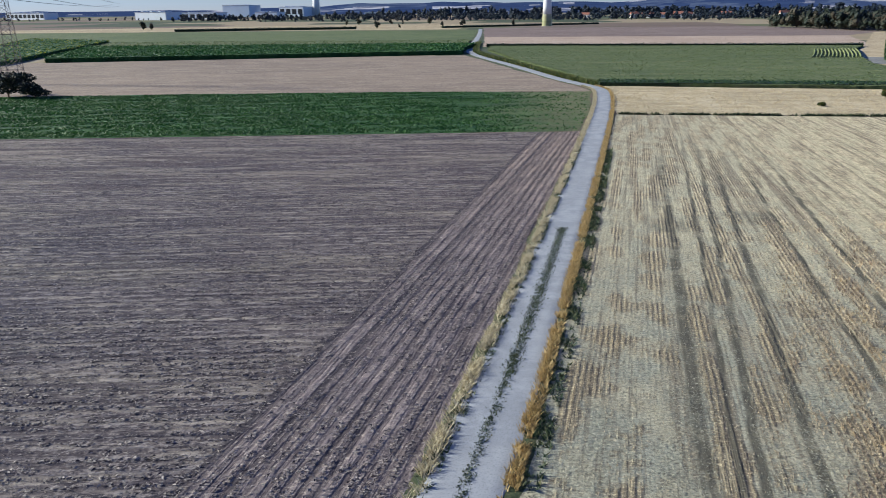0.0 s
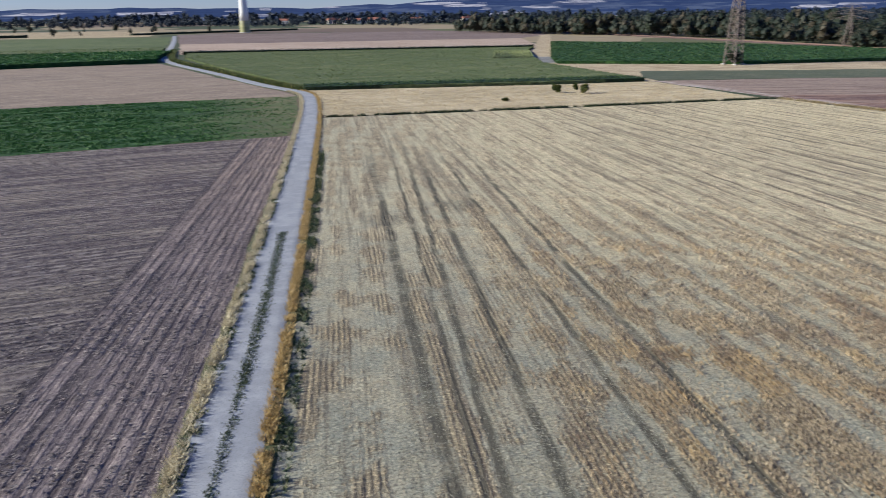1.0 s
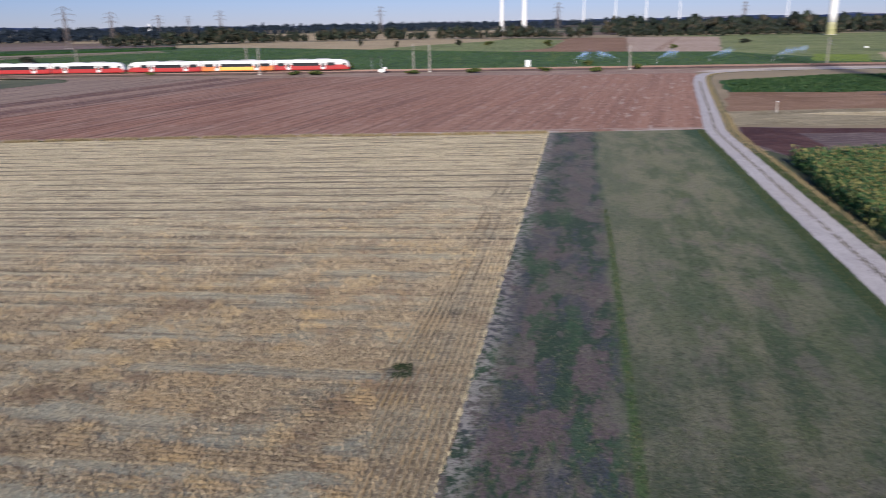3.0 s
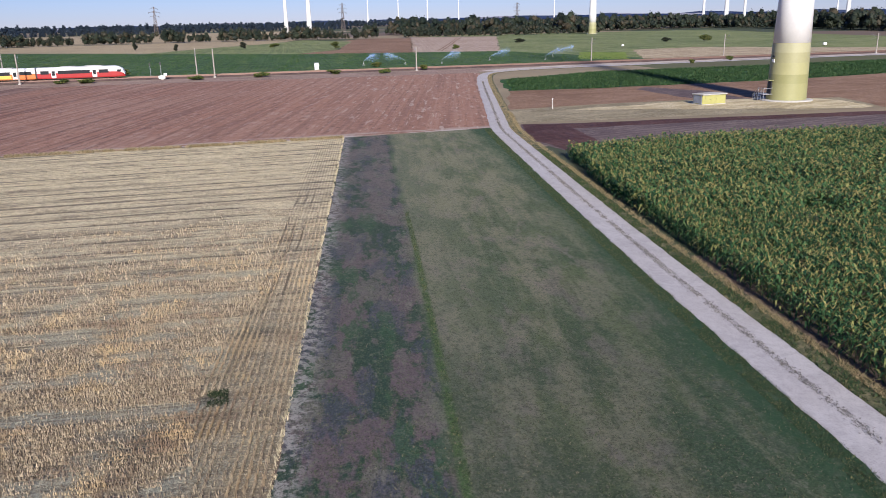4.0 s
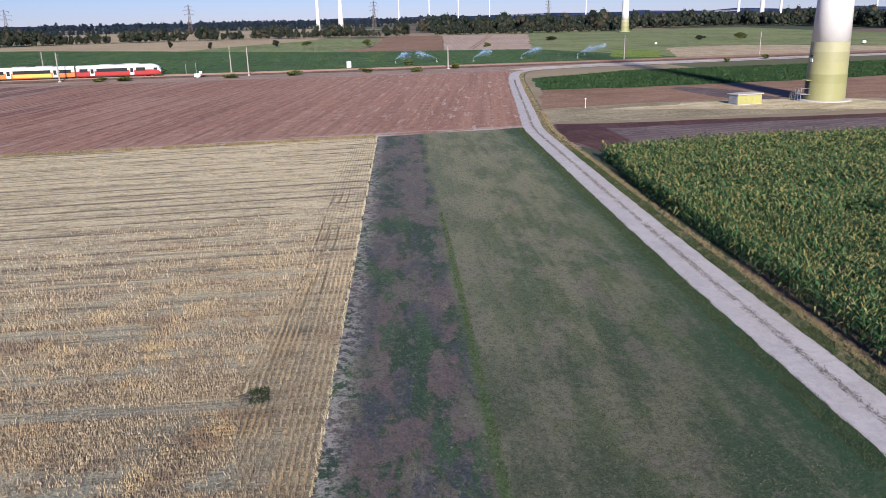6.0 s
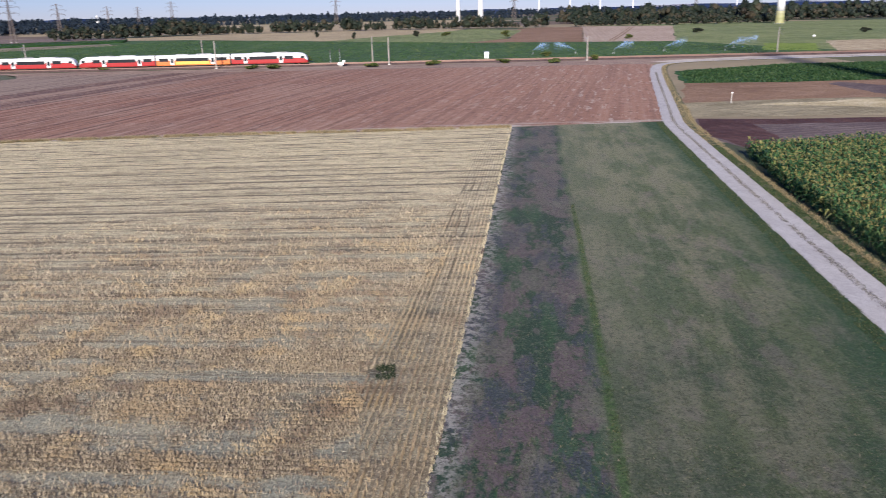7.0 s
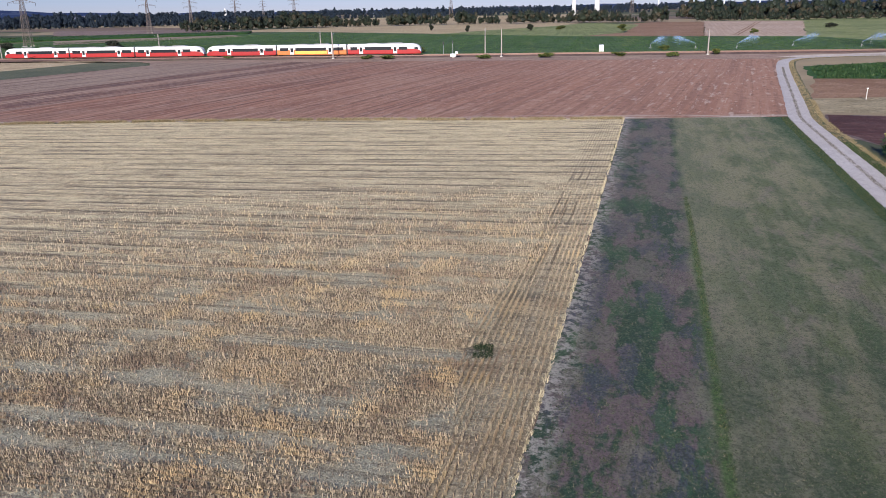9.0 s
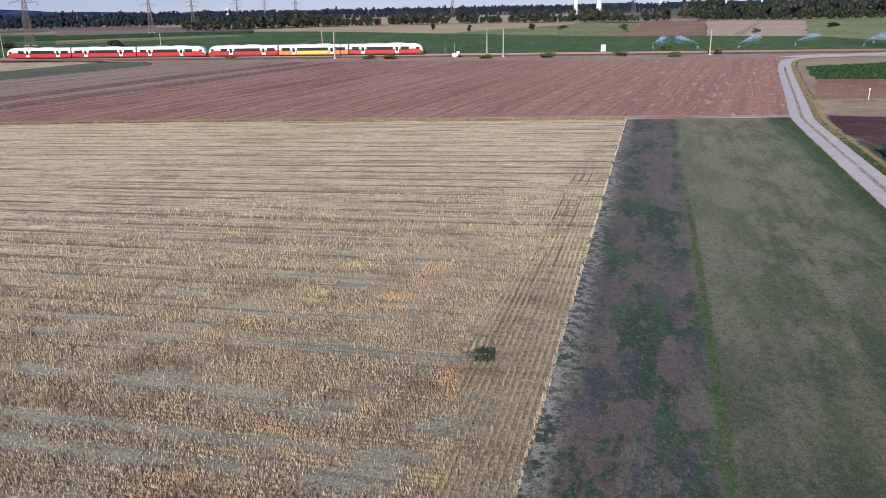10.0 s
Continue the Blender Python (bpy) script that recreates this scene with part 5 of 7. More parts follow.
# ---- maize ----
def maize():
    rng = np.random.RandomState(21)
    poly = [(81.5, -37.0), (64.6, -33.5), (55, -31.7), (45, -30.0), (35, -28.3), (30, -27.3), (25, -26.5), (20, -25.8), (10, -24.2), (-6, -40), (10, -75), (60, -105), (80.2, -91), (83.5, -58)]
    c, s = math.cos(radians(-9.7)), math.sin(radians(-9.7))
    ii, jj = np.meshgrid(np.arange(-110, 310) * 0.335, np.arange(-140, 12) * 0.72)
    al, ac = ii.ravel() + rng.normal(0, 0.09, ii.size), jj.ravel() + rng.normal(0, 0.07, ii.size)
    xy = np.c_[al * c - ac * s, al * s + ac * c]
    xy = xy[inside(poly, xy)]
    xy = xy[np.hypot((xy[:, 0] - 47.9) / 2.3, (xy[:, 1] + 43.2) / 2.0) > 1.0]
    xy = xy[np.hypot(xy[:, 0], xy[:, 1]) < 112]
    r = np.hypot(xy[:, 0], xy[:, 1])
    verts, faces, tv, start = [], [], [], 0
    for close in (True, False):
        p = xy[(r < 62) == close]
        n = len(p)
        h = rng.uniform(1.45, 2.0, n) * (0.88 + 0.24 * patchy(p, 9, 7))
        for k in range(11 if close else 7):
            a = rng.uniform(0, 6.28, n)
            z = h * (0.06 + 0.92 * k / (10 if close else 6)) * rng.uniform(0.9, 1.05, n)
            L = rng.uniform(0.42, 0.76, n) * np.where(z > h * 0.8, 0.6, 1.0) * (1.0 if close else 1.25)
            w = rng.uniform(0.036, 0.070, n) * (1.0 if close else 1.7)
            d = np.c_[np.cos(a), np.sin(a), np.zeros(n)]
            q = np.c_[-np.sin(a), np.cos(a), np.zeros(n)] * w[:, None]
            o = np.c_[p, z]
            rise, drop = rng.uniform(0.25, 0.62, n), rng.uniform(-0.15, 0.50, n)
            m = o + d * (L * 0.5)[:, None] + np.c_[np.zeros((n, 2)), L * rise]
            e = o + d * L[:, None] + np.c_[np.zeros((n, 2)), L * drop]
            verts.append(np.stack([o - q * 0.5, o + q * 0.5, m - q, m + q, e], 1).reshape(-1, 3))
            i = start + np.arange(n)[:, None] * 5
            faces.append(np.stack([i + [0, 1, 3], i + [0, 3, 2], i + [2, 3, 4]], 1).reshape(-1, 3))
            start += n * 5
        a = rng.uniform(0, 6.28, n)
        q = np.c_[np.cos(a), np.sin(a), np.zeros(n)] * 0.022
        o = np.c_[p, np.zeros(n)]
        verts.append(np.stack([o - q, o + q, np.c_[p, h]], 1).reshape(-1, 3))
        faces.append(start + np.arange(n * 3).reshape(-1, 3))
        start += n * 3
        for _ in range(3):
            b = np.c_[p, h * 0.97]
            a = rng.uniform(0, 6.28, n)
            g = np.c_[np.cos(a), np.sin(a), np.zeros(n)]
            tip = b + g * rng.uniform(0.05, 0.22, n)[:, None] + np.c_[np.zeros((n, 2)), rng.uniform(0.12, 0.30, n)]
            tv.append(np.stack([b - g[:, [1, 0, 2]] * 0.025, b + g[:, [1, 0, 2]] * 0.025, tip], 1).reshape(-1, 3))
    stuff("maize", np.concatenate(verts), np.concatenate(faces), CORN, "tall dense field of green maize", "maize")
    t = np.concatenate(tv)
    stuff("maize_tassels", t, np.arange(len(t)), TASSEL, "straw-coloured tassels on top of the maize", "maize")


# ---- trees ----
def cloud(centres, radii, each, leaf, rng):
    """Leaves round many clumps: triangles, most of them near the clump's skin."""
    c, r = np.repeat(np.asarray(centres, float), each, 0), np.repeat(np.asarray(radii, float), each, 0)
    d = rng.normal(0, 1, c.shape)
    d /= np.linalg.norm(d, axis=1)[:, None]
    p = c + d * r * (rng.uniform(0.25, 1, len(c)) ** 0.4)[:, None]
    size = np.repeat(np.asarray(leaf, float) * np.ones(len(centres)), each)
    a, b = rng.normal(0, 1, c.shape), rng.normal(0, 1, c.shape)
    a /= np.linalg.norm(a, axis=1)[:, None]
    b = np.cross(a, b)
    b /= np.linalg.norm(b, axis=1)[:, None]
    k = size[:, None] * rng.uniform(0.6, 1.2, (len(c), 1))
    t = np.stack([p + a * k, p + (-0.5 * a + 0.866 * b) * k, p + (-0.5 * a - 0.866 * b) * k], 1)
    t[:, :, 2] = np.maximum(t[:, :, 2], 0.05)
    return t.reshape(-1, 3)


def wood(name, places, heights, material, label, leaf, each=30, clumps=4, seed=1, category="trees"):
    """Many far trees as one mass: each is a few clumps over a trunk."""
    rng = np.random.RandomState(seed)
    p = np.asarray(places, float)
    h = rng.uniform(*heights, len(p)) * (0.62 + 0.5 * patchy(p, 70, seed) + 0.25 * patchy(p, 23, seed + 3))
    cs, rs, ls = [], [], []
    for k in range(clumps):
        o = rng.normal(0, 0.13, (len(p), 2)) * h[:, None]
        cs.append(np.c_[p + o, h * (0.30 + 0.42 * k / max(1, clumps - 1))])
        w = h * rng.uniform(0.20, 0.34, len(p)) * (1.0 - 0.3 * k / clumps)
        rs.append(np.c_[w, w, h * 0.26])
        ls.append(h / 12.0 * leaf)
    v = cloud(np.concatenate(cs), np.concatenate(rs), each, np.concatenate(ls), rng)
    a = rng.uniform(0, 6.28, len(p))
    q = np.c_[np.cos(a), np.sin(a), np.zeros(len(p))] * (h * 0.02)[:, None]
    o = np.c_[p, np.zeros(len(p))]
    tr = np.stack([o - q, o + q, np.c_[p, h * 0.7]], 1).reshape(-1, 3)
    v = np.r_[v, tr]
    cv, cf = cores(np.concatenate(cs), np.concatenate(rs) * 0.84, rng)
    stuff(name, np.r_[v, cv], np.r_[np.arange(len(v)).reshape(-1, 3), cf + len(v)], material, label, category)


def cores(centres, radii, rng):
    """The shaded inside of each clump: an uneven twenty-sided lump."""
    p = (1 + 5 ** 0.5) / 2
    ico = np.array([(-1, p, 0), (1, p, 0), (-1, -p, 0), (1, -p, 0), (0, -1, p), (0, 1, p), (0, -1, -p), (0, 1, -p), (p, 0, -1), (p, 0, 1), (-p, 0, -1), (-p, 0, 1)]) / math.hypot(1, p)
    face = np.array([(i, j, k) for i, j, k in itertools.combinations(range(12), 3) if all(np.linalg.norm(ico[a] - ico[b]) < 1.2 for a, b in ((i, j), (j, k), (i, k)))])
    n = len(centres)
    v = centres[:, None] + ico[None] * radii[:, None] * rng.uniform(0.75, 1.1, (n, 12, 1))
    v[:, :, 2] = np.maximum(v[:, :, 2], 0.05)
    return v.reshape(-1, 3), (face[None] + 12 * np.arange(n)[:, None, None]).reshape(-1, 3)


def line_places(points, gap, spread, seed, holes=()):
    c, n = along_line(points, gap)
    rng = np.random.RandomState(seed)
    c = c + n * rng.uniform(-spread, spread, len(c))[:, None] + rng.uniform(-gap, gap, c.shape) * 0.5
    f = np.arange(len(c)) / len(c)
    ok = np.ones(len(c), bool)
    for a, b in holes:
        ok &= (f < a) | (f > b)
    return c[ok]


def thing(name, at, label, category, group="", turn=0.0):
    """An Empty at a thing's base, which will parent its parts."""
    e = new(name)
    e.matrix_world = pose(*at, 0, 0, turn)
    e.empty_display_size = 0.3
    return tagged(e, label, category, group)


def bush(at, height, width, material, label, seed, each=70, trunk=0.25, category="bush", group="", leaf=0.32):
    rng = np.random.RandomState(seed)
    e = thing("tree" if category == "tree" else "bush", (*at, 0), label, category, group)
    k = 7
    a = rng.uniform(0, 6.28, k)
    c = np.c_[np.cos(a) * width * rng.uniform(0.1, 0.32, k), np.sin(a) * width * rng.uniform(0.1, 0.32, k), height * np.linspace(trunk + 0.12, 0.80, k)]
    r = np.c_[np.full((k, 2), width) * rng.uniform(0.20, 0.34, (k, 1)), height * rng.uniform(0.14, 0.22, (k, 1))]
    ob = new("crown", fast_mesh("crown", *(lambda v: (v, np.arange(len(v))))(cloud(c, r, each, leaf * max(1, height / 4), rng)), material))
    ob.parent = e
    bm = bmesh.new()
    limb(bm, (0, 0, 0), (0, 0, height * 0.62), height * 0.035, height * 0.012)
    for i in range(4):
        limb(bm, (0, 0, height * (0.12 + 0.1 * i)), tuple(c[i + 2]), height * 0.018, height * 0.006)
    part("trunk", bm, BARK, e)
    return e


def limb(bm, a, b, ra, rb, n=6):
    """A tapered round bar from a to b."""
    a, b = Vector(a), Vector(b)
    q = (b - a).to_track_quat("Z", "Y").to_matrix()
    rings = [[bm.verts.new(p + q @ Vector((math.cos(i * 2 * math.pi / n) * r, math.sin(i * 2 * math.pi / n) * r, 0))) for i in range(n)] for p, r in ((a, ra), (b, rb))]
    for i in range(n):
        bm.faces.new((rings[0][i], rings[0][(i + 1) % n], rings[1][(i + 1) % n], rings[1][i]))
    bm.faces.new(rings[0][::-1]), bm.faces.new(rings[1])


def woods():
    wood("wood", scatter([(296, 376), (257, 250), (266, 244), (300, 262), (345, 340), (345, 520), (300, 660), (222, 640), (228, 600)], 900, 41), (9.5, 14), TREE, "dense dark broadleaf wood beyond the green crop", 0.50, 62, 5, 41, "wood")
    wood("wood_edge", scatter([(258, 247), (277, 232), (284, 236), (300, 262), (275, 262)], 260, 42), (6.5, 10), TREE, "lower dark trees at the end of the wood", 0.50, 70, 4, 42, "wood")
    wood("tree_belt", line_places([(648, 284), (660, 266), (745, 174), (772, 90), (770, 12), (757, -70), (748, -134)], 2.7, 6, 43, [(0.40, 0.42), (0.55, 0.57), (0.66, 0.68)]), (7.5, 13.0), TREE, "belt of uneven dark trees behind the wheat", 0.62, 60, 4, 43)
    wood("tree_belt", line_places([(735, -160), (722, -230), (716, -311), (740, -360)], 2.8, 6, 44), (6.5, 10.5), TREE, "belt of dark trees along the meadow", 0.62, 60, 4, 44)
    wood("wood", scatter([(790, -180), (782, -330), (838, -556), (640, -535), (470, -490), (390, -455), (360, -470), (470, -580), (900, -720), (1000, -500), (930, -170)], 2600, 45), (12, 17.5), TREE, "broad dark wood behind the meadow", 0.47, 42, 4, 45, "wood")
    wood("distant_trees", line_places([(800, 800), (900, 620), (1010, 400), (1060, 250)], 1.9, 38, 56), (8.5, 15), HAZETREE, "distant dark wood beyond the plain", 1.0, 34, 3, 56)
    wood("distant_trees", line_places([(900, 1100), (1300, 760), (1500, 300), (1650, -250)], 3.6, 45, 47), (8, 13), HAZETREE, "distant belt of trees", 1.1, 30, 3, 47)
    wood("distant_trees", line_places([(300, 1500), (1100, 1750), (1900, 1100), (2300, 200), (2300, -500), (2000, -900)], 11, 60, 48), (12, 22), HAZETREE, "distant belt of trees", 1.3, 26, 3, 48)
    wood("distant_trees", line_places([(-500, 1250), (-150, 1330), (150, 1180), (420, 1100), (700, 1000)], 4, 45, 49, [(0.3, 0.36)]), (7, 13), HAZETREE, "distant scattered trees round a village", 1.0, 34, 3, 49)
    wood("distant_trees", line_places([(-1700, 1950), (-1000, 1450), (-600, 1480), (-330, 1900), (300, 2100)], 12, 50, 50), (4, 8), HAZETREE, "distant trees before the halls", 1.1, 26, 3, 50)
    wood("distant_trees", scatter([(-400, 2100), (2300, 2300), (3300, 900), (3300, -600), (2600, -900), (2500, 700), (1500, 1700), (-300, 1700)], 5200, 51), (12, 22), HAZETREE, "distant scattered woods of the plain", 1.6, 16, 3, 51)
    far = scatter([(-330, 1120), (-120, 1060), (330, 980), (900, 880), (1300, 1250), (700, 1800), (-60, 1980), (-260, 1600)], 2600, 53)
    wood("distant_trees", far[patchy(far, 240, 12) > 0.46], (5, 9), HAZETREE, "distant dark woods and gardens round the village", 1.0, 22, 3, 53)
    wood("scattered_trees", np.array([(-95, 690), (-75, 700), (-150, 860), (-140, 880), (-120, 870), (-105, 890), (-90, 880), (-60, 870), (-300, 700), (-310, 705), (30, 800), (-20, 790), (-40, 760)]), (4, 8), TREE, "scattered field trees", 0.7, 90, 4, 52)
    n = 0
    for (x, y), h, w, m, lab in (
            ((-91, 144), 5.0, 11.0, TREE, "dark rounded bush beside the pylon"), ((-84, 141), 3.0, 6.0, TREE, "low dark bush beside the pylon"),
            ((274, 146), 6.4, 7.0, TREE, "green tree beside the railway"), ((155, 189), 4.2, 7.5, TREE, "dark bush at the pylon's foot"),
            ((283, 101), 2.4, 11.0, TREE, "long low dark bush by the railway"), ((280, 88), 2.4, 10.0, BUSH, "low bush by the railway"),
            ((281, 58), 2.8, 6.0, BUSH, "green bush by the railway"), ((279, 49), 3.2, 4.5, BUSH, "green bush by the railway"), ((278, 44), 3.6, 4.5, BUSH, "green bush by the railway"), ((276, 36), 2.2, 6.0, BUSH, "green bush by the railway"), ((247, 48.5), 1.2, 4.0, BUSH, "low dry bush by the railway"), ((243, 11), 1.2, 5.0, BUSH, "low bush at the field's edge"), ((257, 98), 1.0, 4.0, BUSH, "low bush beside the rails"),
            ((243, -8), 1.5, 5.0, BUSH, "low bush at the field's edge"), ((245.7, -31), 1.3, 4.5, BUSH, "low bush at the field's edge"), ((240, -46), 1.4, 3.5, BUSH, "low dry bush at the field's edge"),
            ((248, -60.5), 1.8, 2.6, BUSH, "yellow-green bush by the railway"), ((246, 42), 1.3, 5.0, BUSH, "low bush at the field's edge"), ((276.5, -50), 1.6, 4.0, BUSH, "low bush at the field's edge"),
            ((240, -170), 1.6, 2.5, BUSH, "small bush by the gravel track"), ((232, -150), 1.3, 2.0, BUSH, "small bush by the gravel track"),
            ((417, -120), 2.6, 5.0, BUSH, "lone bush in the field"), ((487, -184), 3.2, 8.0, TREE, "lone dark bush in the meadow"), ((427, -257), 3.0, 6.0, TREE, "lone dark bush in the meadow"),
            ((418, -277), 4.4, 9.0, BUSH, "lone bush in the meadow"), ((534, -28), 3.0, 7.0, BUSH, "dark bush in the field"), ((476, -61), 4.6, 6.0, BUSH, "lone tree in the field"),
            ((515, 34), 4.6, 3.6, TREE, "lone tree at the wheat's edge"), ((529, -8), 4.6, 5.2, TREE, "lone tree at the wheat's edge"), ((560, 62), 4.6, 3.4, TREE, "lone tree at the wheat's edge"),
            ((655, 566), 14.0, 26.0, TREE, "broad round tree before distant fields"), ((69.5, 136.4), 1.8, 1.6, BUSH, "small dark bush in the fallow grass"), ((74, 133.4), 1.9, 1.8, BUSH, "small dark bush in the fallow grass"),
            ((75.7, 139.9), 1.4, 1.2, BUSH, "small dark bush in the fallow grass"), ((54.5, 126.6), 0.6, 1.1, BUSH, "small dark bush in the fallow grass"), ((262, 172), 2.4, 7.0, TREE, "low dark bush by the railway"), ((350, 243), 3.5, 9.0, TREE, "dark bush by the pylon")):
        n += 1
        bush((x, y), h, w, m, lab, 60 + n, 320, 0.2, "tree" if h > 5.5 else "bush", leaf=0.22)


# ---- built things ----
def box(bm, lo, hi, bevel=0.0):
    """A box from corner to corner, with rounded edges if asked."""
    r = bmesh.ops.create_cube(bm, size=1.0)
    m = Matrix.LocRotScale([(a + b) / 2 for a, b in zip(lo, hi)], None, [b - a for a, b in zip(lo, hi)])
    bmesh.ops.transform(bm, matrix=m, verts=r["verts"])
    if bevel:
        bmesh.ops.bevel(bm, geom=list({e for v in r["verts"] for e in v.link_edges}), offset=bevel, segments=2, affect="EDGES")


def boxed(name, lo, hi, material, parent, label="", bevel=0.0):
    bm = bmesh.new()
    box(bm, lo, hi, bevel)
    return part(name, bm, material, parent, label)


def turned_ring(bm, rings, n=48, caps=True):
    """A body of revolution from pairs of radius and height."""
    loops = [[bm.verts.new((math.cos(i * 2 * math.pi / n) * r, math.sin(i * 2 * math.pi / n) * r, z)) for i in range(n)] for r, z in rings]
    for a, b in zip(loops, loops[1:]):
        for i in range(n):
            f = bm.faces.new((a[i], a[(i + 1) % n], b[(i + 1) % n], b[i]))
            f.smooth = True
    if caps:
        bm.faces.new(loops[0][::-1]), bm.faces.new(loops[-1])


WHITE = plain_material("tower_paint", (0.68, 0.67, 0.665), 0.45, 0, 0.05, 0.3)
BANDS = [plain_material("green_band_" + n, c, 0.5, 0, 0.06, 0.4) for n, c in zip("abcde", ((0.28, 0.272, 0.128), (0.255, 0.250, 0.112), (0.325, 0.312, 0.155), (0.305, 0.292, 0.158), (0.36, 0.345, 0.21)))]
CONCRETE = plain_material("concrete", (0.42, 0.40, 0.37), 0.9, 0, 0.15, 2)
STEEL = plain_material("galvanised_steel", (0.42, 0.42, 0.43), 0.5, 0.6, 0.15, 3)
PYLON = plain_material("pylon_steel", (0.15, 0.120, 0.108), 0.7, 0.2, 0.2, 1)
RUST = plain_material("rail_steel", (0.16, 0.10, 0.08), 0.6, 0.5, 0.25, 2)
DARK = plain_material("dark_panel", (0.03, 0.03, 0.034), 0.4, 0, 0.2, 2)
GLASS = plain_material("dark_train_glass", (0.014, 0.015, 0.019), 0.35, 0, 0.2, 1, 0.3)
RED = plain_material("train_red", (0.34, 0.028, 0.028), 0.35, 0, 0.08, 0.6)
ORANGE = plain_material("train_orange", (0.60, 0.17, 0.05), 0.35, 0, 0.08, 0.6)
YELLOW = plain_material("train_yellow", (0.66, 0.42, 0.09), 0.35, 0, 0.08, 0.6)
TRAINWHITE = plain_material("train_white", (0.62, 0.61, 0.60), 0.35, 0, 0.05, 0.6)
ROOFGREY = plain_material("roof_grey", (0.36, 0.36, 0.37), 0.6, 0, 0.15, 1)
UNDER = plain_material("underframe", (0.045, 0.035, 0.03), 0.8, 0, 0.3, 2)
HUTYELLOW = plain_material("yellow_green_render", (0.35, 0.335, 0.12), 0.8, 0, 0.1, 1.5)
SHEETMETAL = plain_material("grey_sheet", (0.30, 0.32, 0.36), 0.5, 0.2, 0.15, 2)
HALLWHITE = plain_material("hall_white", (0.62, 0.65, 0.70), 0.6, 0, 0.06, 0.05)
HALLBLUE = plain_material("hall_blue_grey", (0.46, 0.54, 0.66), 0.6, 0, 0.06, 0.05)
HALLGREY = plain_material("hall_grey_roof", (0.40, 0.42, 0.46), 0.7, 0, 0.1, 0.05)
PLASTER = plain_material("pale_plaster", (0.70, 0.66, 0.60), 0.9, 0, 0.08, 0.3)
TILES = plain_material("red_roof_tiles", (0.28, 0.12, 0.085), 0.9, 0, 0.2, 1)
POLE = plain_material("concrete_pole", (0.31, 0.275, 0.25), 0.9, 0, 0.12, 2)
SIGNWHITE = plain_material("white_enamel", (0.78, 0.78, 0.76), 0.4, 0, 0.05, 2)


def turbine(at, r0, label, bands=True, height=96.0, detail=False, top=1.25):
    """The tower of a wind turbine with its graded green foot."""
    e = thing("wind_turbine_tower", (*at, 0), label, "wind turbine", "wind turbine towers")
    edges = [0.25, 3.3, 4.9, 7.0, 8.8, 10.5] if bands else [0.25]

    def radius(z):
        return r0 * (1 - 0.16 * min(z, 18) / 18) - (r0 * 0.84 - top) * max(0, z - 18) / (height - 18)
    for m, a, b in zip(BANDS, edges, edges[1:]):
        bm = bmesh.new()
        turned_ring(bm, [(radius(a), a), (radius(b), b)], 48, False)
        part("band", bm, m, e)
    bm = bmesh.new()
    zs = [edges[-1], 18.0, 40.0, 70.0, height]
    turned_ring(bm, [(radius(z), z) for z in zs], 48)
    part("tower_shaft", bm, WHITE, e, "smooth white tapered shaft")
    bm = bmesh.new()
    turned_ring(bm, [(r0 + 1.1, 0.0), (r0 + 1.1, 0.2), (r0 + 0.5, 0.28), (r0 - 0.1, 0.28)], 48)
    part("foundation", bm, CONCRETE, e)
    if detail:
        # the door stands on the side towards +y and -x, at the head of a short steel stair
        d = math.radians(84)
        u, w = Vector((math.cos(d), math.sin(d), 0)), Vector((-math.sin(d), math.cos(d), 0))
        q = Matrix((w, -u, Vector((0, 0, 1)))).transposed().to_4x4()

        def put(ob, z):
            ob.matrix_local = Matrix.Translation(u * (radius(z) + 0.02) + Vector((0, 0, z))) @ q
            return ob
        put(boxed("door", (-0.55, -0.12, 0), (0.55, 0.12, 2.2), DARK, e, "dark steel door", 0.03), 1.35)
        put(boxed("door_hood", (-0.8, -0.9, 0), (0.8, 0.1, 0.10), BANDS[0], e, "green door hood", 0.02), 3.75)
        put(boxed("landing", (-0.9, -1.7, -0.08), (0.9, 0.1, 0.0), STEEL, e), 1.35)
        for k in range(6):
            put(boxed("step", (-0.9 - 0.28 * (k + 1), -1.6, -0.05), (-0.9 - 0.28 * k, -0.6, 0.0), STEEL, e), 1.2 - 0.2 * k)
        bm = bmesh.new()
        for y in (-1.65, -0.55):
            limb(bm, (-0.9, y, 2.4), (-2.6, y, 1.1), 0.04, 0.04)
            limb(bm, (-0.9, y, 1.9), (-2.6, y, 0.6), 0.03, 0.03)
            for f in (0, 0.33, 0.66, 1):
                limb(bm, (-0.9 - 1.7 * f, y, 2.4 - 1.3 * f), (-0.9 - 1.7 * f, y, 1.3 - 1.3 * f), 0.03, 0.03)
        limb(bm, (-0.9, -1.65, 2.4), (0.9, -1.65, 2.4), 0.04, 0.04)
        limb(bm, (0.9, -1.65, 2.4), (0.9, 0, 2.4), 0.04, 0.04)
        for x in (-0.9, 0.0, 0.9):
            limb(bm, (x, -1.65, 0.0), (x, -1.65, 2.4), 0.04, 0.04)
        rail = part("railing", bm, STEEL, e, "galvanised steel railing")
        rail.matrix_local = Matrix.Translation(u * (radius(1) + 0.02)) @ q
        put(boxed("plate", (-0.35, -0.06, 0), (0.35, 0.06, 0.6), SIGNWHITE, e, "white plate", 0.02), 7.0)
        put(boxed("vent", (-0.3, -0.1, 0), (0.3, 0.06, 0.35), DARK, e), 7.9)
    return e


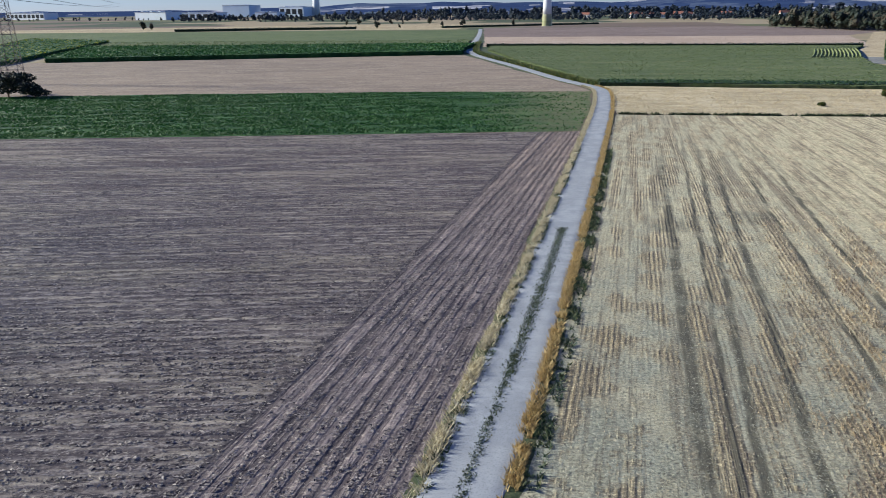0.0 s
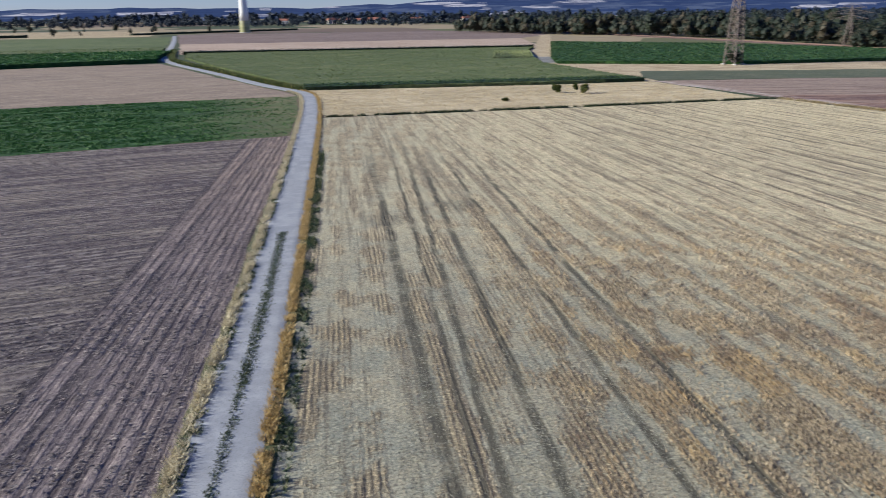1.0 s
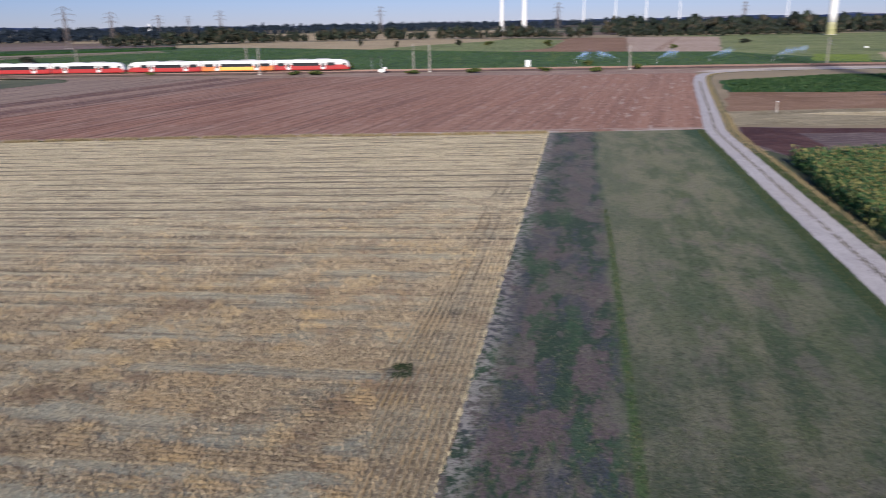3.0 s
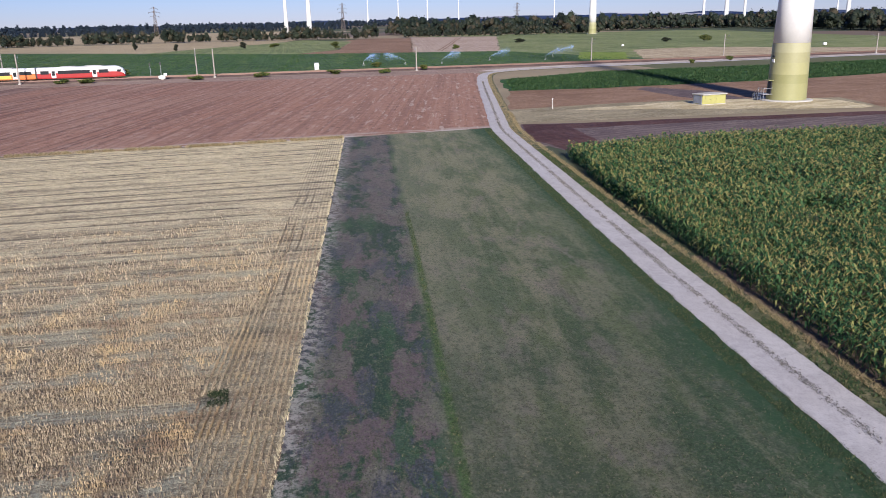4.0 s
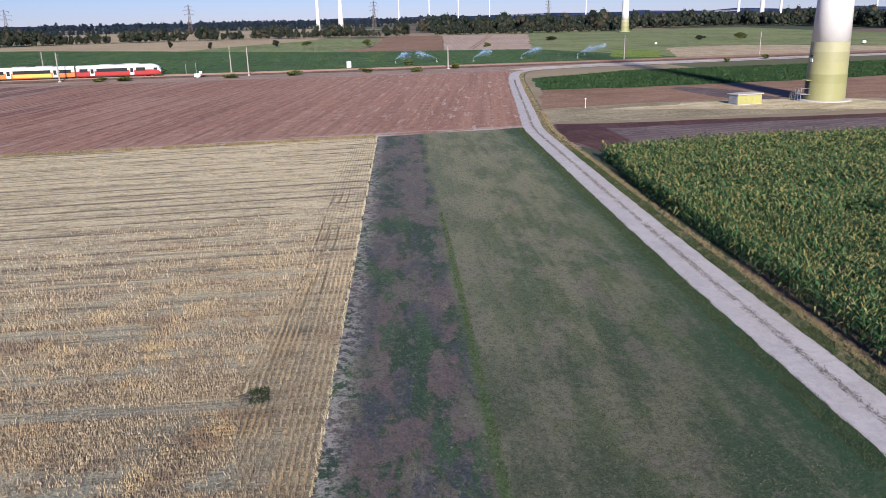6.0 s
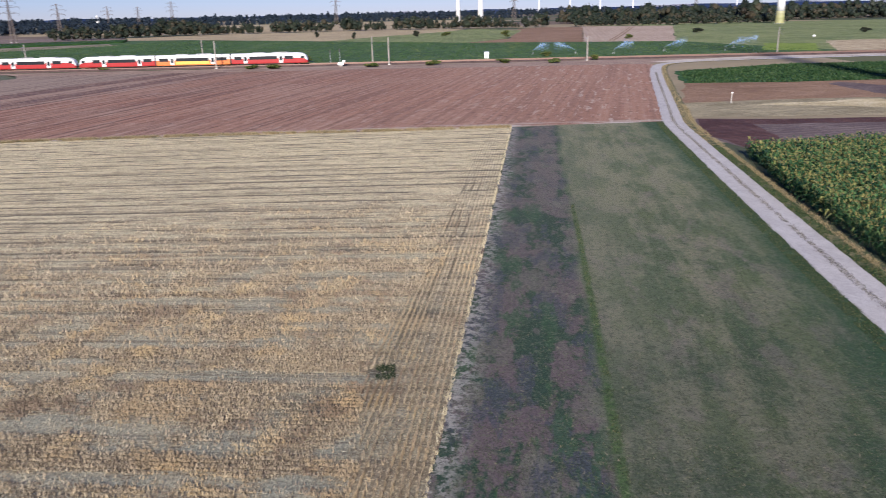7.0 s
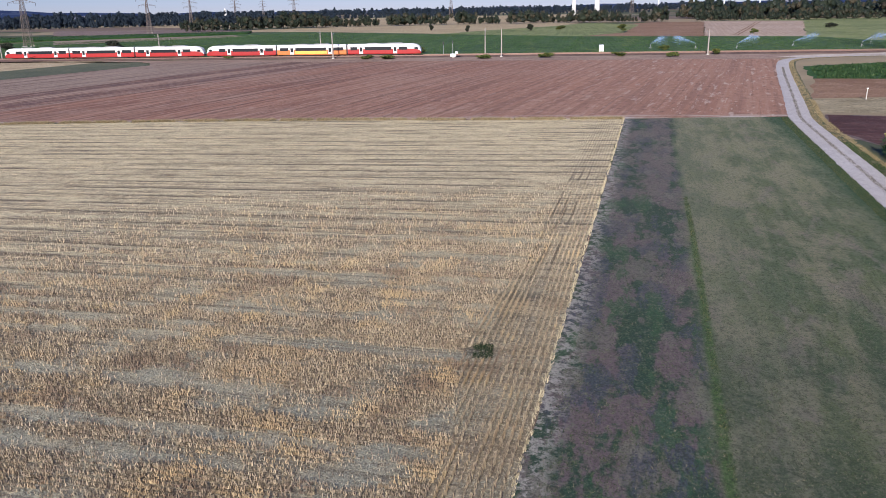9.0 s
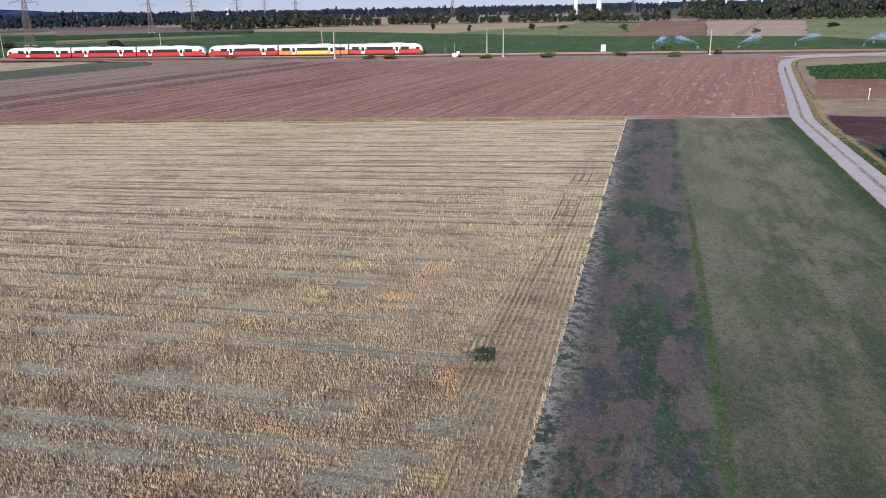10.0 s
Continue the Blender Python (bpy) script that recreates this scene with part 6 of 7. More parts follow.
def pylon(at, turn, label, height=34.0, base=6.0, thick=1.0):
    """A lattice power pylon with three pairs of arms."""
    e = thing("power_pylon", (*at, 0), label, "pylon", "power pylons", turn)
    waist = height * 0.52

    def half(z):
        return base / 2 * (1 - 0.40 * z / waist) if z < waist else base / 2 * 0.60 * (1 - 0.78 * (z - waist) / (height - waist))
    corners = ((1, 1), (-1, 1), (-1, -1), (1, -1))
    for sx, sy in corners:
        bm = bmesh.new()
        limb(bm, (sx * half(0), sy * half(0), 0), (sx * half(waist), sy * half(waist), waist), 0.13 * thick, 0.10 * thick, 4)
        limb(bm, (sx * half(waist), sy * half(waist), waist), (sx * half(height), sy * half(height), height), 0.10 * thick, 0.07 * thick, 4)
        part("leg", bm, PYLON, e)
        boxed("footing", (sx * half(0) - 0.5, sy * half(0) - 0.5, 0), (sx * half(0) + 0.5, sy * half(0) + 0.5, 0.35), CONCRETE, e, bevel=0.04)
    zs, z = [0.3], 0.3
    while z < height - 1:
        z += max(1.4, half(z) * 1.55)
        zs.append(min(z, height))
    for k in range(4):
        (ax, ay), (bx, by) = corners[k], corners[(k + 1) % 4]
        bm = bmesh.new()
        for a, b in zip(zs, zs[1:]):
            ha, hb = half(a), half(b)
            limb(bm, (ax * ha, ay * ha, a), (bx * hb, by * hb, b), 0.06 * thick, 0.06 * thick, 4)
            limb(bm, (bx * ha, by * ha, a), (ax * hb, ay * hb, b), 0.06 * thick, 0.06 * thick, 4)
            limb(bm, (ax * hb, ay * hb, b), (bx * hb, by * hb, b), 0.05 * thick, 0.05 * thick, 4)
        part("bracing", bm, PYLON, e)
    for z, reach in ((height * 0.66, 7.0), (height * 0.80, 8.4), (height * 0.93, 5.6)):
        for s in (-1, 1):
            bm = bmesh.new()
            tip = Vector((s * reach, 0, z + 0.2))
            for sy in (-1, 1):
                h, h2 = half(z), half(z + 1.7)
                limb(bm, (s * h, sy * h, z), tip, 0.07 * thick, 0.05 * thick, 4)
                limb(bm, (s * h2, sy * h2, z + 1.7), tip, 0.07 * thick, 0.05 * thick, 4)
                for f in (0.25, 0.5, 0.75):
                    p, q = Vector((s * h, sy * h, z)).lerp(tip, f), Vector((s * h2, sy * h2, z + 1.7)).lerp(tip, f)
                    limb(bm, p, q, 0.04 * thick, 0.04 * thick, 4)
            arm = part("crossarm", bm, PYLON, e)
            bm = bmesh.new()
            turned_ring(bm, [((0.14 if k % 2 else 0.06) * thick, z - 0.12 * k) for k in range(14)][::-1], 8)
            bmesh.ops.translate(bm, vec=(s * (reach - 0.2), 0, 0), verts=bm.verts[:])
            part("insulator", bm, DARK, arm)
    return e


def mast(at, label, height=8.6, arm=1, turn=0.0):
    """A concrete railway mast with a bracket over the track."""
    e = thing("railway_mast", (*at, 0), label, "mast", "railway masts", turn)
    bm = bmesh.new()
    limb(bm, (0, 0, 0), (0, 0, height), 0.24, 0.16, 10)
    part("post", bm, POLE, e)
    bm = bmesh.new()
    limb(bm, (0, 0, height - 1.1), (arm * 3.0, 0, height - 0.5), 0.05, 0.04)
    limb(bm, (0, 0, height - 2.6), (arm * 3.0, 0, height - 0.5), 0.04, 0.03)
    limb(bm, (arm * 1.2, 0, height - 1.9), (arm * 3.0, 0, height - 2.4), 0.03, 0.03)
    part("bracket", bm, STEEL, e)
    bm = bmesh.new()
    limb(bm, (arm * 0.35, 0, height - 2.32), (arm * 0.80, 0, height - 2.0), 0.09, 0.07, 8)
    part("insulator", bm, DARK, e)
    boxed("foot", (-0.4, -0.4, 0), (0.4, 0.4, 0.3), CONCRETE, e, bevel=0.04)
    return e


RAIL_LINE = [(290, 560), (272, 300), (263.5, 186), (258.0, 60), (254.5, -50), (252.5, -150), (253.5, -420)]


def railway():
    ribbon("railway_bed", RAIL_LINE, [(5.2, 0.0), (4.0, 0.42), (0.0, 0.45), (-4.0, 0.42), (-5.2, 0.0)], 4.0, BALLAST, "low brown ballast bed of the railway", 0.15, 3, "railway")
    c, n = along_line(RAIL_LINE, 4.0)
    for off in (-2.75, -1.32, 1.32, 2.75):
        verts, faces = [], []
        for i in range(len(c)):
            for o, z in ((0.07, 0.44), (0.04, 0.66), (-0.04, 0.66), (-0.07, 0.44)):
                verts.append((*(c[i] + n[i] * (off + o)), z))
            if i:
                a = i * 4
                faces += [(a - 4 + j, a - 3 + j, a + 1 + j, a + j) for j in range(3)]
        me = mesh_of("rail", verts, [f[::-1] for f in faces], RUST)
        tagged(new("rail", me), "rusty steel rail on the ballast bed", "railway", kind="structure")


def shell(bm, length, section, nose0=0.0, nose1=0.0, steps=7):
    """A coach body along x: a rounded cross-section that is drawn in and down at a nosed end."""
    xs = sorted({0.0, length, *([nose0 * k / steps for k in range(steps + 1)] if nose0 else []), *([length - nose1 * k / steps for k in range(steps + 1)] if nose1 else [])})
    loops = []
    for x in xs:
        f = 1.0
        if nose0 and x < nose0:
            f = x / nose0
        if nose1 and length - x < nose1:
            f = (length - x) / nose1
        g = math.sqrt(max(0.0, 1 - (1 - f) ** 2))
        loops.append([bm.verts.new((x, y * (0.72 + 0.28 * g), 0.35 + (z - 0.35) * (0.42 + 0.58 * g) if z > 1.2 else z)) for y, z in section])
    for a, b in zip(loops, loops[1:]):
        for i in range(len(section)):
            bm.faces.new((a[i], b[i], b[(i + 1) % len(section)], a[(i + 1) % len(section)]))
    bm.faces.new(loops[0]), bm.faces.new(loops[-1][::-1])
    bmesh.ops.recalc_face_normals(bm, faces=bm.faces[:])


def train_unit(end, turn, label, wrap):
    """A three-coach electric train. Its local x runs from its nose back along the track, its feet stand on the rails."""
    e = thing("train", end, label, "train", "coupled trains", turn)
    lengths = (25.2, 24.4, 25.2)
    x0 = 0.0
    W = 1.42
    for k, L in enumerate(lengths):
        n0, n1 = (3.2 if k == 0 else 0.0), (3.2 if k == 2 else 0.0)
        colour = ORANGE if (wrap and k == 1) else RED
        lower = [(W - 0.06, 0.45), (W, 0.75), (W, 2.05), (-W, 2.05), (-W, 0.75), (-W + 0.06, 0.45)]
        bm = bmesh.new()
        shell(bm, L - 0.5, lower, n0, n1)
        body = part("coach_body", bm, colour, e, "orange lower coach body" if colour is ORANGE else "red lower coach body")
        body.location.x = x0
        upper = [(W, 2.051), (W, 3.05), (W - 0.10, 3.35), (W - 0.38, 3.66), (0, 3.74), (-W + 0.38, 3.66), (-W + 0.10, 3.35), (-W, 3.05), (-W, 2.051)]
        bm = bmesh.new()
        shell(bm, L - 0.5, upper, n0, n1)
        part("coach_roof", bm, TRAINWHITE, body, "white upper coach body and roof")
        a, b = (4.2 if n0 else 0.6), (L - 0.5 - (4.2 if n1 else 0.6))
        doors = [a + (b - a) * f for f in (0.22, 0.80)]
        cuts = [a, doors[0] - 0.9, doors[0] + 0.9, doors[1] - 0.9, doors[1] + 0.9, b]
        for s in (-1, 1):
            y0, y1 = sorted((s * (W - 0.02), s * (W + 0.025)))
            for p, q in zip(cuts[0::2], cuts[1::2]):
                if q - p > 1.2:
                    boxed("window", (p + 0.35, y0, 1.72), (q - 0.35, y1, 2.72), GLASS, body, bevel=0.01)
            for d in doors:
                door = boxed("door", (d - 0.65, y0, 0.60), (d + 0.65, y1 + 0.012 * (s > 0), 2.80), TRAINWHITE, body, "white sliding door", 0.01)
                boxed("door_glass", (d - 0.45, y0 - 0.012 * (s < 0), 1.3), (d + 0.45, y1 + 0.02, 2.62), GLASS, door)
            if wrap and k == 1:
                boxed("panel", (cuts[2] + 0.2, y0, 0.72), (cuts[3] - 0.2, y1 - 0.01, 1.68), YELLOW, body, "yellow side panel")
        for n, x in ((n0, 1.15), (n1, L - 1.65)):
            if n:
                for s in (-1, 1):
                    y0, y1 = sorted((s * (W - 0.12), s * (W - 0.02)))
                    boxed("cab_window", (x - 0.2 if x < 5 else x - 1.0, y0, 1.9), (x + 1.0 if x < 5 else x + 0.2, y1, 2.55), GLASS, body, bevel=0.02)
                xw = 0.28 if x < 5 else L - 0.5 - 0.28
                boxed("windscreen", (xw - 0.10, -0.85, 1.55), (xw + 0.10, 0.85, 2.15), GLASS, body, bevel=0.03)
                for s in (-0.75, 0.75):
                    boxed("headlight", (xw - 0.22 if x < 5 else xw + 0.02, s - 0.16, 1.0), (xw - 0.02 if x < 5 else xw + 0.22, s + 0.16, 1.2), SIGNWHITE, body, bevel=0.03)
        boxed("roof_unit", (L * 0.25, -0.9, 3.70), (L * 0.45, 0.9, 3.95), ROOFGREY, body, bevel=0.06)
        boxed("roof_unit", (L * 0.55, -0.9, 3.70), (L * 0.72, 0.9, 3.92), ROOFGREY, body, bevel=0.06)
        if k < 2:
            boxed("gangway", (L - 0.52, -1.15, 0.8), (L + 0.02, 1.15, 3.4), DARK, body, "dark bellows between coaches", 0.05)
        for bx in ((4.0 if n0 else 0.6), (L - 4.6 if n1 else L - 1.2)):
            bm = bmesh.new()
            box(bm, (bx - 1.5, -1.05, 0.25), (bx + 1.5, 1.05, 0.55), 0.05)
            bogie = part("bogie", bm, UNDER, body)
            for wx in (bx - 1.05, bx + 1.05):
                for s in (-0.75, 0.75):
                    bm = bmesh.new()
                    limb(bm, (wx, s - 0.07, 0.42), (wx, s + 0.07, 0.42), 0.42, 0.42, 20)
                    part("wheel", bm, RUST, bogie)
        boxed("skirt", (5.6 if n0 else 2.4, -1.25, 0.22), (L - 6.2 if n1 else L - 3.0, 1.25, 0.46), UNDER, body, bevel=0.04)
        x0 += L
    return e


def hut():
    e = thing("transformer_hut", (123.2, -83.9, 0), "low yellow-green transformer hut with a grey end", "hut", "", -84)
    boxed("plinth", (-2.75, -1.45, 0), (2.75, 1.45, 0.15), CONCRETE, e, bevel=0.03)
    boxed("walls", (-2.6, -1.3, 0.15), (2.6, 1.3, 1.75), HUTYELLOW, e, bevel=0.02)
    boxed("roof", (-2.8, -1.5, 1.75), (2.8, 1.5, 1.95), CONCRETE, e, "flat pale concrete roof", 0.04)
    end = boxed("end_panel", (-2.65, -1.15, 0.25), (-2.59, 1.15, 1.68), SHEETMETAL, e, "blue-grey louvred end")
    for k in range(6):
        boxed("slat", (-2.68, -1.05, 0.35 + 0.21 * k), (-2.64, 1.05, 0.47 + 0.21 * k), SHEETMETAL, end)
    for x in (-1.4, 0.1):
        door = boxed("door", (x - 0.62, -1.34, 0.2), (x + 0.62, -1.28, 1.62), HUTYELLOW, e, bevel=0.01)
        boxed("handle", (x + 0.4, -1.38, 0.9), (x + 0.48, -1.34, 1.05), DARK, door)


def small_things():
    e = thing("lineside_cabinet", (271, -28, 0), "white lineside cabinet beyond the rails", "cabinet")
    boxed("cabinet_body", (-0.6, -0.75, 0.2), (0.6, 0.75, 2.3), SIGNWHITE, e, bevel=0.03)
    boxed("plinth", (-0.65, -0.8, 0), (0.65, 0.8, 0.2), CONCRETE, e)
    boxed("cabinet_roof", (-0.72, -0.85, 2.3), (0.72, 0.85, 2.42), SHEETMETAL, e, bevel=0.03)
    e = thing("signal_box", (249.5, 21, 0), "white signal housing on a low stand", "signal")
    boxed("housing", (-0.5, -0.9, 0.35), (0.5, 0.9, 1.25), SIGNWHITE, e, bevel=0.05)
    boxed("stand", (-0.2, -0.4, 0), (0.2, 0.4, 0.36), CONCRETE, e)
    boxed("lid", (-0.5, -1.5, 1.2), (0.5, -0.6, 1.9), SIGNWHITE, e, bevel=0.05)
    for x, y, h in ((265.5, 22.5, 4.6), (263.5, 25.5, 4.4)):
        e = thing("signal_post", (x, y, 0), "slim grey signal post by the railway", "signal", "signal posts")
        bm = bmesh.new()
        limb(bm, (0, 0, 0), (0, 0, h), 0.09, 0.07, 8)
        part("post", bm, STEEL, e)
        boxed("signal_head", (-0.2, -0.22, h - 0.9), (0.15, 0.22, h), DARK, e, bevel=0.04)
        boxed("foot", (-0.25, -0.25, 0), (0.25, 0.25, 0.2), CONCRETE, e)
    for x, y in ((127.9, -55.0),):
        e = thing("marker_post", (x, y, 0), "white marker post in the dry grass", "post")
        bm = bmesh.new()
        limb(bm, (0, 0, 0), (0, 0, 1.7), 0.09, 0.07, 8)
        part("post", bm, CONCRETE, e)
        boxed("cap", (-0.12, -0.12, 1.68), (0.12, 0.12, 1.85), SIGNWHITE, e, bevel=0.03)
    for x, y, s in ((321, -280, 0.8), (383, -204, 0.6)):
        e = thing("field_tank", (x, y, 0), "small white water tank on the meadow", "tank", "field tanks")
        bm = bmesh.new()
        turned_ring(bm, [(1.0 * s, 0.3 * s), (1.15 * s, 0.5 * s), (1.15 * s, 1.5 * s), (0.8 * s, 1.85 * s), (0.2 * s, 1.95 * s)], 20)
        part("tank_body", bm, SIGNWHITE, e)
        boxed("cradle", (-0.9 * s, -0.9 * s, 0), (0.9 * s, 0.9 * s, 0.32 * s), UNDER, e, bevel=0.03)


def sprinklers():
    g = Nodes("water_spray", 0.3, 0.5)
    m = g.done((0.40, 0.58, 0.92))
    mx, tr, out = g.node("ShaderNodeMixShader"), g.node("ShaderNodeBsdfTransparent"), g.tree.nodes["Material Output"]
    mx.inputs[0].default_value = 0.15
    g.tree.links.new(tr.outputs[0], mx.inputs[1]), g.tree.links.new(g.bsdf.outputs[0], mx.inputs[2]), g.tree.links.new(mx.outputs[0], out.inputs["Surface"])
    rng = np.random.RandomState(77)
    for k, (x, y, a) in enumerate(((287, -47, 205), (279, -75, 300), (289, -97, 215), (281, -117, 290), (283, -62, 110), (300, -128, 250))):
        e = thing("sprinkler", (x, y, 0), "field sprinkler throwing a fan of water", "sprinkler", "field sprinklers")
        bm = bmesh.new()
        limb(bm, (0, 0, 0), (0, 0, 1.5), 0.05, 0.04, 8)
        for d in (0, 2.1, 4.2):
            limb(bm, (math.cos(d) * 0.6, math.sin(d) * 0.6, 0), (0, 0, 1.0), 0.03, 0.03)
        part("stand", bm, STEEL, e)
        bm = bmesh.new()
        limb(bm, (0, 0, 1.5), (math.cos(radians(a)) * 0.5, math.sin(radians(a)) * 0.5, 1.8), 0.05, 0.03, 8)
        part("nozzle", bm, STEEL, e)
        n = 1100
        f = rng.uniform(0, 1, n) ** 0.8
        b = radians(a) + rng.normal(0, 0.03, n) + rng.uniform(-0.3, 0.3, n) * f
        r = f * 8.5
        z = 1.7 + 3.6 * f - 1.2 * f * f + f * rng.normal(0, 0.5, n) - (rng.uniform(0, 1, n) < 0.25) * rng.uniform(0, 2.4, n) * f
        p = np.c_[np.cos(b) * r, np.sin(b) * r, np.maximum(z, 0.1)]
        t = p[:, None] + rng.normal(0, 1, (n, 3, 3)) * (0.06 + 0.14 * f)[:, None, None]
        ob = new("spray", fast_mesh("spray", t.reshape(-1, 3), np.arange(n * 3), m))
        ob.parent = e
        tagged(ob, "white arc of water drops")


def hall(at, size, turn, wall, label, glazed=0, strips=0):
    """A large industrial hall: walls, parapet, roof lights and bands of windows."""
    w, d, h = size
    e = thing("industrial_hall", (*at, 0), label, "hall", "industrial halls", turn)
    boxed("wall", (-w / 2, -d / 2, 0), (w / 2, d / 2, h), wall, e)
    boxed("roof", (-w / 2 - 0.6, -d / 2 - 0.6, h), (w / 2 + 0.6, d / 2 + 0.6, h + 1.0), HALLGREY, e, bevel=0.2)
    for k in range(int(w // 24)):
        x = -w / 2 + 12 + 24 * k
        boxed("roof_light", (x - 3, -d / 3, h + 1.0), (x + 3, d / 3, h + 2.2), HALLWHITE, e, bevel=0.3)
    for k in range(glazed):
        x = -w / 2 + w * (k + 0.5) / glazed
        boxed("window", (x - w / glazed * 0.36, -d / 2 - 0.25, h * 0.25), (x + w / glazed * 0.36, -d / 2 - 0.02, h * 0.8), GLASS, e)
    for k in range(strips):
        z = h * (0.2 + 0.6 * k / max(1, strips))
        boxed("cladding_strip", (-w / 2 + 1, -d / 2 - 0.2, z), (w / 2 - 1, -d / 2 - 0.02, z + h * 0.12), HALLBLUE, e)
    return e


def house(at, size, turn, label):
    w, d, h = size
    e = thing("house", (*at, 0), label, "house", "village houses", turn)
    boxed("wall", (-w / 2, -d / 2, 0), (w / 2, d / 2, h), PLASTER, e)
    bm = bmesh.new()
    v = [bm.verts.new(p) for p in ((-w / 2 - 0.4, -d / 2 - 0.5, h), (w / 2 + 0.4, -d / 2 - 0.5, h), (w / 2 + 0.4, d / 2 + 0.5, h), (-w / 2 - 0.4, d / 2 + 0.5, h), (-w / 2 - 0.4, 0, h + d * 0.42), (w / 2 + 0.4, 0, h + d * 0.42))]
    for f in ((0, 1, 5, 4), (2, 3, 4, 5), (1, 2, 5), (3, 0, 4), (3, 2, 1, 0)):
        bm.faces.new([v[i] for i in f])
    roof = part("roof", bm, TILES, e, "red tiled gable roof")
    boxed("chimney", (w * 0.2, -0.4, h + d * 0.25), (w * 0.2 + 0.8, 0.4, h + d * 0.55), TILES, roof)
    for k in range(3):
        x = -w / 2 + w * (k + 0.5) / 3
        boxed("window", (x - 0.7, -d / 2 - 0.08, h * 0.35), (x + 0.7, -d / 2 - 0.01, h * 0.75), GLASS, e)
    return e


def far_buildings():
    hall((-1114, 1900), (136, 40, 15), -22, HALLWHITE, "long low white industrial hall", 9)
    hall((-657, 1572), (84, 45, 15), -24, HALLWHITE, "plain white industrial hall among trees", 0, 0)
    hall((-590, 1650), (84, 40, 13), -18, HALLWHITE, "white industrial hall with a striped front", 5, 2)
    hall((-680, 2200), (84, 60, 31), -15, HALLBLUE, "tall blue-grey industrial hall", 0, 1)
    hall((-500, 1835), (58, 40, 13), -15, HALLWHITE, "low pale industrial hall", 0, 2)
    hall((-535, 2238), (80, 50, 26), -20, HALLWHITE, "white industrial hall with dark glazing", 4)
    hall((-288, 2282), (110, 30, 9), -12, HALLWHITE, "far low white hall", 6)
    hall((90, 2350), (70, 30, 9), -2, HALLWHITE, "far low white hall", 4)
    hall((360, 2500), (60, 30, 10), -8, HALLWHITE, "far low white hall", 3)
    e = thing("white_tower", (-479, 2250, 0), "broad white concrete tower behind the halls", "tower")
    bm = bmesh.new()
    turned_ring(bm, [(10.5, 0), (9.5, 40), (9.0, 78)], 32)
    part("shaft", bm, WHITE, e)
    bm = bmesh.new()
    turned_ring(bm, [(11.5, 0), (11.5, 1.0)], 32)
    part("foundation", bm, CONCRETE, e)
    rng = random.Random(4)
    for k, (x, y) in enumerate(((262, 1300), (275, 1310), (288, 1295), (300, 1320), (316, 1305), (246, 1315), (335, 1330), (180, 1420), (420, 1400), (500, 1350))):
        house((x, y), (rng.uniform(11, 18), rng.uniform(8, 10), rng.uniform(4, 6.5)), rng.uniform(-25, 25), "pale plastered village house with a red roof")
    e = thing("castle", (1480, 1270, 0), "distant pale old castle on a rise", "castle")
    boxed("wall", (-16, -8, 0), (16, 8, 20), PLASTER, e)
    boxed("keep", (-2, -5, 20), (8, 5, 34), PLASTER, e)
    boxed("roof", (-2.6, -5.6, 34), (8.6, 5.6, 36), TILES, e, bevel=0.8)
    e = thing("water_tower", (2295, 872, 0), "slim white water tower far off", "water tower")
    bm = bmesh.new()
    turned_ring(bm, [(5.5, 0), (4.6, 16), (3.4, 22), (2.0, 26), (0.6, 28)], 24)
    part("shaft", bm, WHITE, e)


